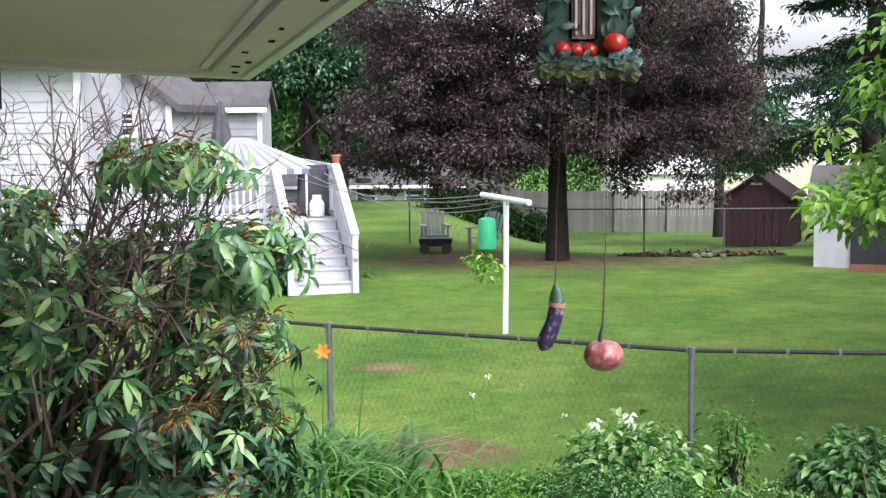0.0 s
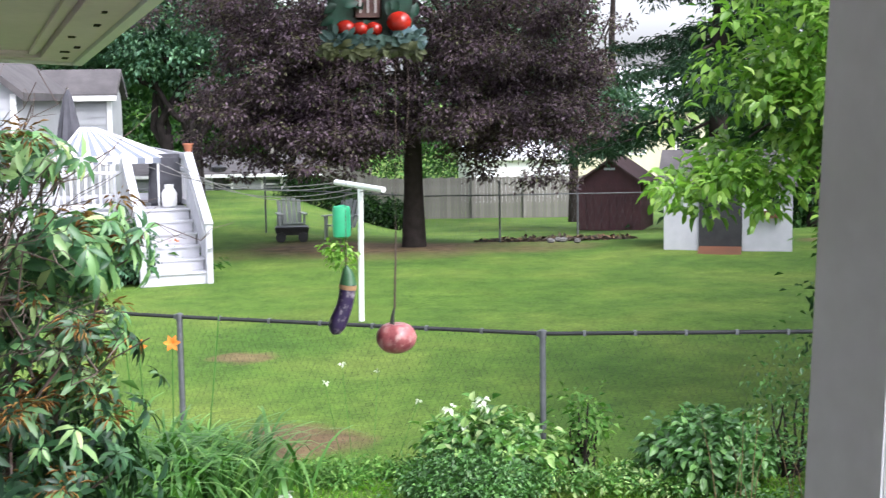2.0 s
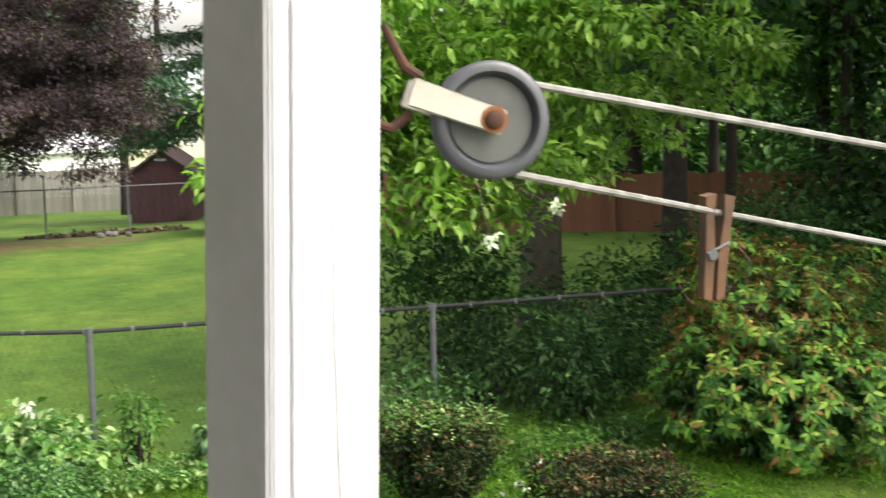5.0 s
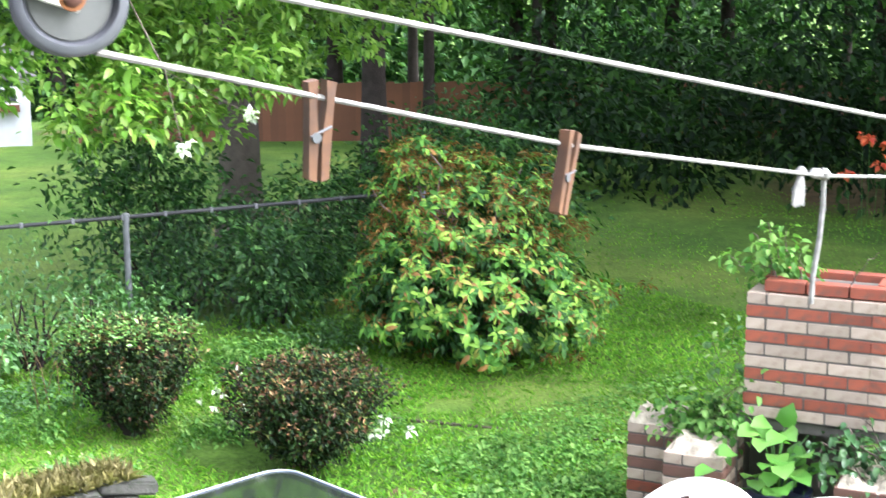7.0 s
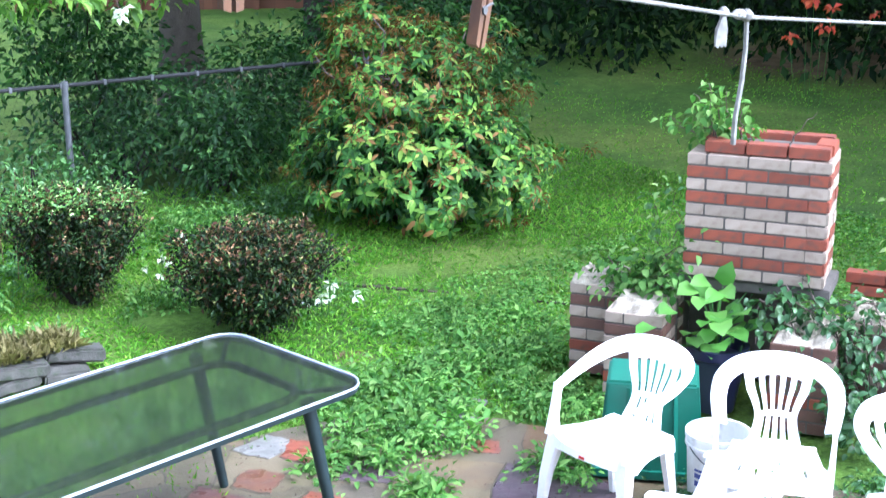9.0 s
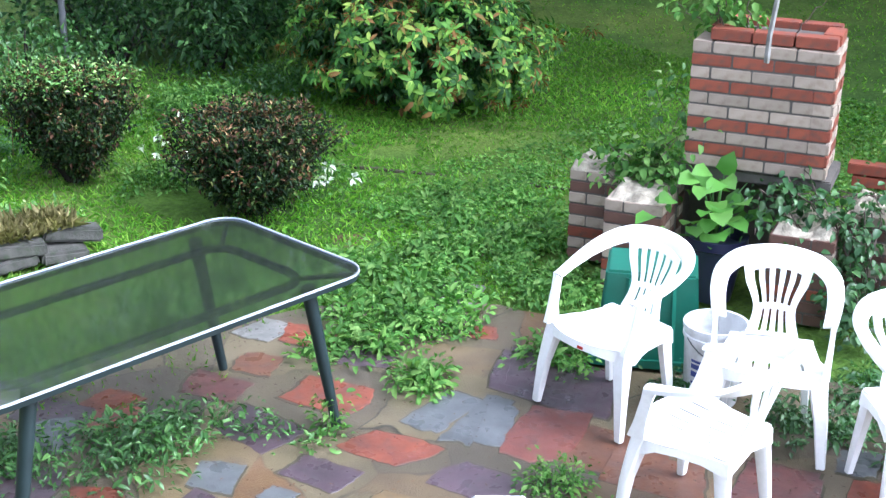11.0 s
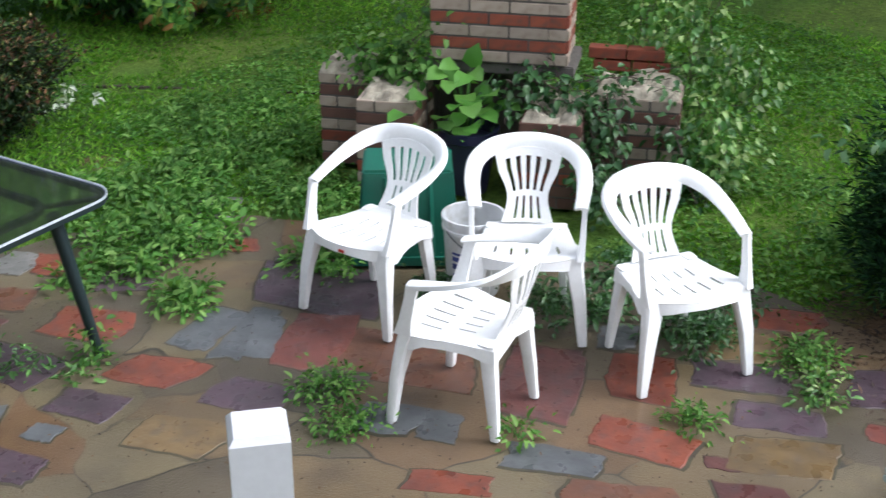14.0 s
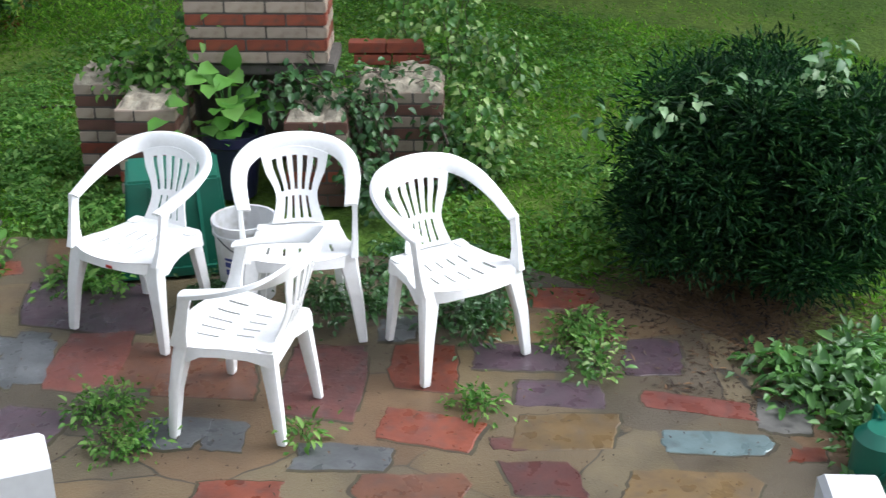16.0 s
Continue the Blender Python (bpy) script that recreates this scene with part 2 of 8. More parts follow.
STRIPE_GREY = surface("striped_canvas_grey", (0.17, 0.19, 0.23), (0.14, 0.155, 0.19), 0.9, 6, 90, 0.3, 0.002)
ORANGE_FLOWER = leafy("orange_petal", [(0.0, (0.75, 0.19, 0.02)), (1.0, (0.82, 0.28, 0.04))], 0.6, 0.3, 8)
WHITE_FLOWER = leafy("white_petal", [(0.0, (0.80, 0.82, 0.80)), (1.0, (0.70, 0.74, 0.68))], 0.6, 0.3, 8)
RED_FLOWER = leafy("red_petal", [(0.0, (0.6, 0.05, 0.04)), (1.0, (0.7, 0.16, 0.06))], 0.6, 0.3, 8)
RHODO_LEAF = leafy("rhododendron_leaf", [(0.0, (0.022, 0.068, 0.030)), (0.35, (0.055, 0.145, 0.058)), (0.65, (0.145, 0.295, 0.115)), (0.9, (0.31, 0.47, 0.21)), (1.0, (0.40, 0.50, 0.22))], 0.36, 0.3, 2.0, gloss=0.45)
# darker copy of the leaf above, with the lower bush's shade in its colour
RHODO_SHADED = leafy("shade_toned_rhododendron_leaf", [(0.0, (0.010, 0.030, 0.016)), (0.5, (0.022, 0.062, 0.028)), (0.85, (0.05, 0.12, 0.05)), (1.0, (0.12, 0.22, 0.09))], 0.4, 0.15, 2.0, gloss=0.3)
RHODO_LIGHT = leafy("young_rhododendron_leaf", [(0.0, (0.022, 0.075, 0.018)), (0.5, (0.075, 0.20, 0.032)), (0.82, (0.20, 0.37, 0.055)), (0.92, (0.36, 0.49, 0.10)), (0.95, (0.24, 0.13, 0.045)), (1.0, (0.28, 0.15, 0.055))], 0.45, 0.3, 2.0, gloss=0.2)
DEAD_BLOOM = leafy("spent_bloom", [(0.0, (0.13, 0.06, 0.022)), (0.6, (0.25, 0.125, 0.042)), (1.0, (0.34, 0.20, 0.075))], 0.8, 0.15, 8, gloss=0.1)
COPPER_LEAF = leafy("copper_leaf", [(0.0, (0.036, 0.021, 0.034)), (0.5, (0.072, 0.046, 0.068)), (0.85, (0.140, 0.102, 0.135)), (0.9, (0.078, 0.072, 0.048)), (1.0, (0.10, 0.10, 0.06))], 0.6, 0.4, 0.5, gloss=0.2)
GREEN_LEAF = leafy("green_leaf", [(0.0, (0.03, 0.08, 0.05)), (0.6, (0.07, 0.155, 0.095)), (1.0, (0.14, 0.25, 0.15))], 0.5, 0.3, 0.5, gloss=0.3)
LIME_LEAF = leafy("lime_leaf", [(0.0, (0.10, 0.22, 0.032)), (0.6, (0.19, 0.35, 0.055)), (1.0, (0.36, 0.51, 0.12))], 0.4, 0.45, 1.0)
PINE_LEAF = leafy("pine_needle", [(0.0, (0.016, 0.042, 0.024)), (1.0, (0.035, 0.075, 0.038))], 0.6, 0.15, 0.6, gloss=0.15)
# near-black leaf: the wood's shade is put into these colours
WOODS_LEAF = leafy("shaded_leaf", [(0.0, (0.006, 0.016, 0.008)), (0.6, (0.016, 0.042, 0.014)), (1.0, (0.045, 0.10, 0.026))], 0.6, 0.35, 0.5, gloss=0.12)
WOODS_CROWN = leafy("woodland_crown_leaf", [(0.0, (0.014, 0.040, 0.016)), (0.6, (0.040, 0.10, 0.030)), (1.0, (0.11, 0.22, 0.06))], 0.55, 0.4, 0.4, gloss=0.15)
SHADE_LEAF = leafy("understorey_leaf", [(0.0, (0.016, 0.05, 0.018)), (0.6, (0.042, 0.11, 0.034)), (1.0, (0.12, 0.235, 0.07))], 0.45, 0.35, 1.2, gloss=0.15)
YEW_LEAF = leafy("yew_needle", [(0.0, (0.005, 0.024, 0.010)), (0.55, (0.014, 0.055, 0.019)), (0.85, (0.034, 0.10, 0.032)), (1.0, (0.09, 0.20, 0.06))], 0.55, 0.12, 3.0, gloss=0.12)
SHEARED_LEAF = leafy("sheared_leaf", [(0.0, (0.008, 0.018, 0.008)), (0.45, (0.018, 0.042, 0.014)), (0.75, (0.045, 0.085, 0.024)), (0.84, (0.14, 0.19, 0.05)), (0.87, (0.05, 0.024, 0.015)), (1.0, (0.09, 0.045, 0.028))], 0.5, 0.15, 4.0, gloss=0.15)
YEW_TIP = leafy("fresh_yew_shoot", [(0.0, (0.04, 0.13, 0.035)), (0.6, (0.08, 0.20, 0.05)), (1.0, (0.16, 0.31, 0.09))], 0.5, 0.2, 3.0, gloss=0.2)
BROWN_TIP = leafy("browned_tip", [(0.0, (0.07, 0.032, 0.018)), (0.7, (0.17, 0.09, 0.045)), (1.0, (0.42, 0.30, 0.17))], 0.7, 0.15, 4.0, gloss=0.15)
HOSTA_LEAF = leafy("hosta_leaf", [(0.0, (0.05, 0.145, 0.03)), (0.55, (0.11, 0.26, 0.05)), (0.8, (0.24, 0.38, 0.11)), (1.0, (0.42, 0.52, 0.24))], 0.4, 0.3, 3.0)
DARK_HOSTA = leafy("dark_broad_leaf", [(0.0, (0.04, 0.11, 0.03)), (0.7, (0.08, 0.20, 0.05)), (1.0, (0.14, 0.28, 0.08))], 0.4, 0.25, 3.0)
LILY_LEAF = leafy("strap_leaf", [(0.0, (0.045, 0.125, 0.026)), (0.6, (0.08, 0.20, 0.045)), (1.0, (0.17, 0.30, 0.085))], 0.45, 0.3, 2.0, gloss=0.3)
GRASS = leafy("grass_blade", [(0.0, (0.10, 0.25, 0.027)), (0.6, (0.17, 0.36, 0.040)), (1.0, (0.30, 0.47, 0.072))], 0.5, 0.5, 0.7, 0.2)
WEED = leafy("weed_leaf", [(0.0, (0.05, 0.14, 0.028)), (0.5, (0.105, 0.245, 0.05)), (1.0, (0.22, 0.37, 0.10))], 0.55, 0.35, 2.0, gloss=0.2)
IVY = leafy("vine_leaf", [(0.0, (0.03, 0.095, 0.03)), (0.7, (0.055, 0.145, 0.042)), (1.0, (0.10, 0.20, 0.07))], 0.4, 0.25, 3.0)
BIG_LEAF = leafy("big_light_leaf", [(0.0, (0.10, 0.28, 0.045)), (1.0, (0.19, 0.40, 0.085))], 0.4, 0.35, 3.0)
MULCH = leafy("mulch_litter", [(0.0, (0.02, 0.012, 0.008)), (0.7, (0.055, 0.032, 0.018)), (1.0, (0.16, 0.09, 0.045))], 0.85, 0.0, 4.0)


def lawn_material():
    m = bpy.data.materials.new("lawn")
    m.use_nodes = True
    nt = m.node_tree
    bsdf = nt.nodes["Principled BSDF"]
    co = nt.nodes.new("ShaderNodeTexCoord")
    col = ramp(nt, noise_tex(nt, 0.55, 5), [(0.3, (0.052, 0.112, 0.016)), (0.5, (0.080, 0.146, 0.022)), (0.7, (0.132, 0.185, 0.036))])
    fine = ramp(nt, noise_tex(nt, 26, 4), [(0.3, (0.66, 0.69, 0.62)), (0.7, (1.3, 1.3, 1.2))])
    col = mix_rgb(nt, 1.0, col, fine, "MULTIPLY")
    mid = ramp(nt, noise_tex(nt, 3.5, 5), [(0.35, (0.78, 0.8, 0.75)), (0.7, (1.15, 1.12, 1.1))])
    col = mix_rgb(nt, 1.0, col, mid, "MULTIPLY")
    dirt = ramp(nt, noise_tex(nt, 5, 5), [(0.3, (0.085, 0.055, 0.03)), (0.7, (0.19, 0.125, 0.068))])
    # bare earth: under the copper tree, worn spots by the fence, the leaf-strewn bed, under the yew
    for x, y, rx, ry, full in ((0.9, 25.0, 7.5, 4.6, 0.95), (-0.05, 11.25, 1.2, 1.1, 0.95), (-0.7, 14.6, 1.0, 0.7, 0.8), (4.9, 26.6, 1.7, 0.9, 0.85),
                               (5.45, 1.45, 1.35, 1.3, 1.0), (4.44, 6.10, 0.22, 0.3, 0.8), (8.8, 13.4, 4.2, 3.0, 0.9), (16.5, 11.0, 6.0, 4.0, 0.9), (10.5, 24.3, 3.2, 1.0, 0.8)):
        mp = nt.nodes.new("ShaderNodeMapping")
        mp.vector_type = "TEXTURE"
        mp.inputs["Location"].default_value = (x, y, 0)
        mp.inputs["Scale"].default_value = (rx, ry, 50)
        nt.links.new(co.outputs["Object"], mp.inputs["Vector"])
        ln = nt.nodes.new("ShaderNodeVectorMath")
        ln.operation = "LENGTH"
        nt.links.new(mp.outputs[0], ln.inputs[0])
        ad = nt.nodes.new("ShaderNodeMath")
        ad.operation = "ADD"
        nt.links.new(ln.outputs["Value"], ad.inputs[0])
        nt.links.new(noise_tex(nt, 2.0 / max(rx, 0.5), 5), ad.inputs[1])
        col = mix_rgb(nt, ramp(nt, ad.outputs[0], [(0.75, (full,) * 3), (1.0, (0, 0, 0))]), col, dirt)
    nt.links.new(col, bsdf.inputs["Base Color"])
    bsdf.inputs["Roughness"].default_value = 0.9
    bsdf.inputs["Specular IOR Level"].default_value = 0.2
    nt.links.new(bump(nt, noise_tex(nt, 40, 5), 0.9, 0.03), bsdf.inputs["Normal"])
    return m


LAWN = lawn_material()


def table_glass():
    m = bpy.data.materials.new("smoked_green_glass")
    m.use_nodes = True
    b = m.node_tree.nodes["Principled BSDF"]
    b.inputs["Base Color"].default_value = (0.33, 0.36, 0.34, 1)
    b.inputs["Transmission Weight"].default_value = 0.97
    b.inputs["Roughness"].default_value = 0.05
    b.inputs["IOR"].default_value = 1.5
    return m


TABLE_GLASS = table_glass()


# ---- building helpers ----
class MB:
    """Collects plain geometry for one mesh."""

    def __init__(self):
        self.v, self.f = [], []

    def add(self, verts, faces):
        n = len(self.v)
        self.v += [tuple(p) for p in verts]
        self.f += [tuple(n + i for i in f) for f in faces]
        return self

    def box(self, c, s, rz=0.0, taper=1.0):
        x, y, z = (h / 2 for h in s)
        q = [(-x, -y), (x, -y), (x, y), (-x, y)]
        ca, sa = math.cos(radians(rz)), math.sin(radians(rz))
        vs = []
        for zz, k in ((-z, 1.0), (z, taper)):
            vs += [(c[0] + k * (a * ca - b * sa), c[1] + k * (a * sa + b * ca), c[2] + zz) for a, b in q]
        return self.add(vs, [(3, 2, 1, 0), (4, 5, 6, 7), (0, 1, 5, 4), (1, 2, 6, 5), (2, 3, 7, 6), (3, 0, 4, 7)])

    def beam(self, a, b, w, h):
        """A straight bar from a to b, w wide across and h high."""
        a, b = Vector(a), Vector(b)
        d = (b - a).normalized()
        s = d.cross(Vector((0, 0, 1)))
        s = s.normalized() if s.length > 1e-4 else Vector((1, 0, 0))
        u = s.cross(d).normalized()
        s, u = s * w / 2, u * h / 2
        vs = [p + i * s + j * u for p in (a, b) for i, j in ((-1, -1), (1, -1), (1, 1), (-1, 1))]
        return self.add(vs, [(0, 1, 2, 3), (7, 6, 5, 4), (0, 4, 5, 1), (1, 5, 6, 2), (2, 6, 7, 3), (3, 7, 4, 0)])

    def tube(self, pts, radii, n=8):
        pts = [Vector(p) for p in pts]
        radii = [float(radii)] * len(pts) if isinstance(radii, (int, float)) else [float(r) for r in radii]
        vs, fs = [], []
        side = None
        for i, p in enumerate(pts):
            d = (pts[min(i + 1, len(pts) - 1)] - pts[max(i - 1, 0)]).normalized()
            if side is None:
                side = d.orthogonal().normalized()
            side = (side - d * side.dot(d)).normalized()
            up = d.cross(side)
            vs += [p + radii[i] * (math.cos(k * math.tau / n) * side + math.sin(k * math.tau / n) * up) for k in range(n)]
        for i in range(len(pts) - 1):
            fs += [(i * n + k, i * n + (k + 1) % n, (i + 1) * n + (k + 1) % n, (i + 1) * n + k) for k in range(n)]
        fs += [tuple(range(n))[::-1], tuple(range(len(vs) - n, len(vs)))]
        return self.add(vs, fs)

    def lathe(self, profile, c=(0, 0, 0), n=24):
        """Profile of (radius, z), turned round the upright through c."""
        vs = [(c[0] + r * math.cos(k * math.tau / n), c[1] + r * math.sin(k * math.tau / n), c[2] + z) for r, z in profile for k in range(n)]
        fs = [(i * n + k, i * n + (k + 1) % n, (i + 1) * n + (k + 1) % n, (i + 1) * n + k) for i in range(len(profile) - 1) for k in range(n)]
        return self.add(vs, fs + [tuple(range(n))[::-1], tuple(range(len(vs) - n, len(vs)))])

    def prism(self, outline, z0, z1):
        n = len(outline)
        vs = [(x, y, z0) for x, y in outline] + [(x, y, z1) for x, y in outline]
        return self.add(vs, [tuple(range(n))[::-1], tuple(range(n, 2 * n))] + [(i, (i + 1) % n, n + (i + 1) % n, n + i) for i in range(n)])

    def mesh(self, name, mat, bevel=0.0, smooth=False):
        me = bpy.data.meshes.new(name)
        me.from_pydata(self.v, [], self.f)
        if bevel:
            bm = bmesh.new()
            bm.from_mesh(me)
            bmesh.ops.bevel(bm, geom=bm.edges[:], offset=bevel, segments=2, affect="EDGES", clamp_overlap=True)
            bm.to_mesh(me)
            bm.free()
        me.materials.append(mat)
        if smooth or bevel:
            me.polygons.foreach_set("use_smooth", [True] * len(me.polygons))
            me.set_sharp_from_angle(angle=radians(40))
        me.update()
        return me


def thing(name, label, category, group="", kind="", at=(0, 0, 0), rz=0.0):
    ob = new(name)
    ob.empty_display_size = 0.1
    ob.matrix_basis = pose(*at, 0, 0, rz)
    return tagged(ob, label, category, group, kind)


def part(name, mb, mat, parent, label="", bevel=0.0, smooth=False, m=None, kind=""):
    me = mb.mesh(name, mat, bevel, smooth) if isinstance(mb, MB) else mb
    ob = new(name, me)
    ob.parent = parent
    if m is not None:
        ob.matrix_basis = m
    return tagged(ob, label, kind=kind)


def solo(name, mb, mat, label, category, group="", kind="", bevel=0.0, smooth=False):
    return tagged(new(name, mb.mesh(name, mat, bevel, smooth)), label, category, group, kind)


def unit(a):
    return a / np.maximum(np.linalg.norm(a, axis=1, keepdims=True), 1e-9)


def leaf_mesh(name, pos, ahead, up, length, width, mat, fold=0.25, droop=0.2, fine=False):
    """One mesh of many folded leaf blades; each blade is an island."""
    n = len(pos)
    d = unit(ahead)
    s = unit(np.cross(d, up))
    u = np.cross(s, d)
    L, W = (np.broadcast_to(np.asarray(a, float), (n,))[:, None] for a in (length, width))
    base, tip = pos, pos + d * L - u * L * droop
    mid = pos + d * L * 0.5 + u * L * droop * 0.15
    left, right = mid + s * W / 2 + u * W * fold, mid - s * W / 2 + u * W * fold
    if fine:
        m1 = pos + d * L * 0.28 + u * L * droop * 0.12
        m2 = pos + d * L * 0.68 - u * L * droop * 0.30
        vs = np.stack([base, m1 - s * W * 0.44 + u * W * fold, m2 - s * W * 0.40 + u * W * fold * 0.8, tip,
                       m2 + s * W * 0.40 + u * W * fold * 0.8, m1 + s * W * 0.44 + u * W * fold, m1, m2], 1).reshape(-1, 3)
        tri = np.array([[0, 1, 6], [1, 2, 6], [6, 2, 7], [2, 3, 7], [7, 3, 4], [6, 7, 4], [5, 6, 4], [0, 6, 5]])
        k = 8
    else:
        vs = np.stack([base, right, tip, left], 1).reshape(-1, 3)
        tri = np.array([[0, 1, 2], [0, 2, 3]])
        k = 4
    faces = (np.arange(n)[:, None, None] * k + tri[None]).reshape(-1, 3)
    me = bpy.data.meshes.new(name)
    me.vertices.add(len(vs))
    me.vertices.foreach_set("co", vs.ravel())
    me.loops.add(faces.size)
    me.loops.foreach_set("vertex_index", faces.ravel().astype(np.int32))
    me.polygons.add(len(faces))
    me.polygons.foreach_set("loop_start", np.arange(0, faces.size, 3, dtype=np.int32))
    me.materials.append(mat)
    me.update(calc_edges=True)
    me.validate()
    return me


RNG = np.random.default_rng(7)


def randdirs(n, rng=RNG):
    return unit(rng.normal(size=(n, 3)))


def clumps(centres, per, spread, rng=RNG, flat=0.6):
    """Points scattered in little clouds round the centres, and the way out from each cloud."""
    c = np.repeat(centres, per, axis=0)
    off = rng.normal(size=(len(c), 3)) * np.array([1, 1, flat]) * spread
    return c + off, off


def blob_centres(n, c, r, rng=RNG, hollow=0.55, low=-1.0, lumpy=0.25):
    """Clump centres in the outer part of a lumpy ellipsoid."""
    d = randdirs(n * 3, rng)
    d = d[d[:, 2] > low][:n]
    rad = (hollow + (1 - hollow) * rng.random(len(d)) ** 0.6)
    wob = np.array([1 + lumpy * noise.noise(Vector(v) * 2.3 + Vector(c)) * 2 for v in d])
    return np.array(c) + d * np.array(r) * (rad * wob)[:, None]


def foliage(name, centres, per, spread, size, mat, rng=RNG, flat=0.6, slim=0.5, drop=0.35, fine=False, droop=0.2):
    p, off = clumps(centres, per, spread, rng, flat)
    n = len(p)
    ahead = unit(off + randdirs(n, rng) * spread * 0.8)
    ahead[:, 2] -= drop
    up = np.array([0, 0, 1.0]) + 0.6 * randdirs(n, rng)
    L = size * (0.65 + 0.7 * rng.random(n))
    return leaf_mesh(name, p, ahead, up, L, L * slim, mat, droop=droop, fine=fine)


def limb(mb, a, b, r0, r1, rng, bends=4, wob=0.12, n=6):
    a, b = np.array(a, float), np.array(b, float)
    k = np.linspace(0, 1, bends + 1)[:, None]
    pts = a + (b - a) * k + rng.normal(size=(bends + 1, 3)) * wob * np.linalg.norm(b - a) * np.sin(k * math.pi) * 0.6
    mb.tube(pts, list(np.linspace(r0, r1, bends + 1)), n)
    return pts


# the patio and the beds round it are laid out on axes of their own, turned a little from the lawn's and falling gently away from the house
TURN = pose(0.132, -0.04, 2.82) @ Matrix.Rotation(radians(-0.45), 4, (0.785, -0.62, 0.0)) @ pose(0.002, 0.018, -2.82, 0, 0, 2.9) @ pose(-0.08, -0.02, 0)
GARDEN = []


# ---- ground ----
def lawn_z(x, y):
    rise = np.interp(y, (0, 11, 16, 25, 60, 140), (-0.02, -0.02, 0.14, 0.14, -0.3, -2.2))
    fall = np.interp(y, (0, 25, 28, 34, 42, 57, 85, 140), (0, 0, -0.18, -0.62, -1.22, -1.8, -2.4, -1.0))
    k = np.clip((np.asarray(x, float) + 1.5) / 5.0, 0, 1)
    return rise + fall * k * k * (3 - 2 * k)


def ground_z(x, y):
    """The lawn's height, with the gentle fall of the garden round the patio."""
    x, y = np.asarray(x, float), np.asarray(y, float)
    near = np.clip((x - 0.3) / 2.0, 0, 1) * np.clip((17.0 - x) / 7.0, 0, 1) * np.clip((10.6 - y) / 1.6, 0, 1) * np.clip((y + 9.0) / 4.0, 0, 1)
    return lawn_z(x, y) - 0.00785 * np.maximum(0.0, 0.785 * x * 0.79 + 0.785 * y - 0.05) * near


def make_ground():
    xs = np.concatenate([[-2500, -600, -150, -70, -40, -25, -15], np.arange(-10, 22, 0.4), [24, 28, 35, 50, 80, 150, 600, 2500]])
    ys = np.concatenate([[-2500, -500, -100, -30, -12], np.arange(-6, 46, 0.4), [48, 52, 57, 64, 72, 85, 110, 140, 300, 900, 2500]])
    gx, gy = np.meshgrid(xs, ys)
    near = (np.abs(gx) < 40) & (np.abs(gy) < 60)
    rough = np.array([noise.noise((x * 0.7, y * 0.7, 0)) * 0.03 + noise.noise((x * 2.1, y * 2.1, 3)) * 0.012 if k else 0 for x, y, k in zip(gx.ravel(), gy.ravel(), near.ravel())])
    flat = (gx.ravel() > 0.5) & (gx.ravel() < 5.6) & (gy.ravel() < 5.6) & (gy.ravel() > -3)
    gz = ground_z(gx, gy).ravel() + np.where(flat, -0.03, rough)
    w = len(xs)
    mb = MB()
    mb.v = list(zip(gx.ravel().tolist(), gy.ravel().tolist(), gz.tolist()))
    mb.f = [(j * w + i, j * w + i + 1, (j + 1) * w + i + 1, (j + 1) * w + i) for j in range(len(ys) - 1) for i in range(w - 1)]
    solo("ground", mb, LAWN, "green mown lawn with bare brown earth patches", "lawn", kind="structure", smooth=True)


make_ground()


def tufts(name, x0, x1, y0, y1, n, h, w, mat, label, keep=None, rng=RNG):
    x, y = rng.uniform(x0, x1, n), rng.uniform(y0, y1, n)
    k = np.array([noise.noise((a * 0.9, b * 0.9, 9.0)) for a, b in zip(x, y)]) > -0.5
    if keep is not None:
        k &= keep(x, y)
    x, y = x[k], y[k]
    n = len(x)
    pos = np.stack([x, y, ground_z(x, y) - 0.005], 1)
    a = rng.uniform(0, math.tau, n)
    lean = rng.uniform(0.7, 2.4, n)
    ahead = np.stack([np.cos(a) * lean, np.sin(a) * lean, np.ones(n)], 1)
    L = h * rng.uniform(0.5, 1.3, n)
    me = leaf_mesh(name, pos, ahead, randdirs(n, rng), L, w * rng.uniform(0.7, 1.4, n), mat, 0.2, 0.25)
    tagged(new(name, me), label, "grass", kind="stuff")


def off_patio(x, y):
    x, y = 0.08 + 0.99872 * (x - 0.134) + 0.05059 * (y + 0.022), 0.02 - 0.05059 * (x - 0.134) + 0.99872 * (y + 0.022)
    return ~((x > 0.5) & (x < 5.25) & (y < 4.9 - 0.05 * x)) & ~((x > 5.1) & (x < 7.0) & (y > 2.9) & (y < 5.0)) & (((x - 5.4) / 0.62) ** 2 + ((y - 1.25) / 0.62) ** 2 > 1)


def off_soil(x, y):
    """Keeps grass off the bare earth by the lilies and off the open lawn behind the fence."""
    return (y < 10.3) & (((x + 0.05) / 0.95) ** 2 + ((y - 11.2) / 1.3) ** 2 > 1) | ((y < 11.6) & (x < -1.2))


tufts("lawn_grass", 2.0, 9.5, 0.0, 9.6, 90000, 0.055, 0.009, GRASS, "short wet green lawn grass", off_patio)
tufts("fence_side_grass", -2.0, 6.5, 7.6, 12.0, 26000, 0.06, 0.009, GRASS, "longer grass along the wire fence", off_soil)
tufts("shaded_lawn_grass", 7.0, 15.0, 2.0, 14.0, 16000, 0.04, 0.011, GRASS, "short grass in the shade of the woods")


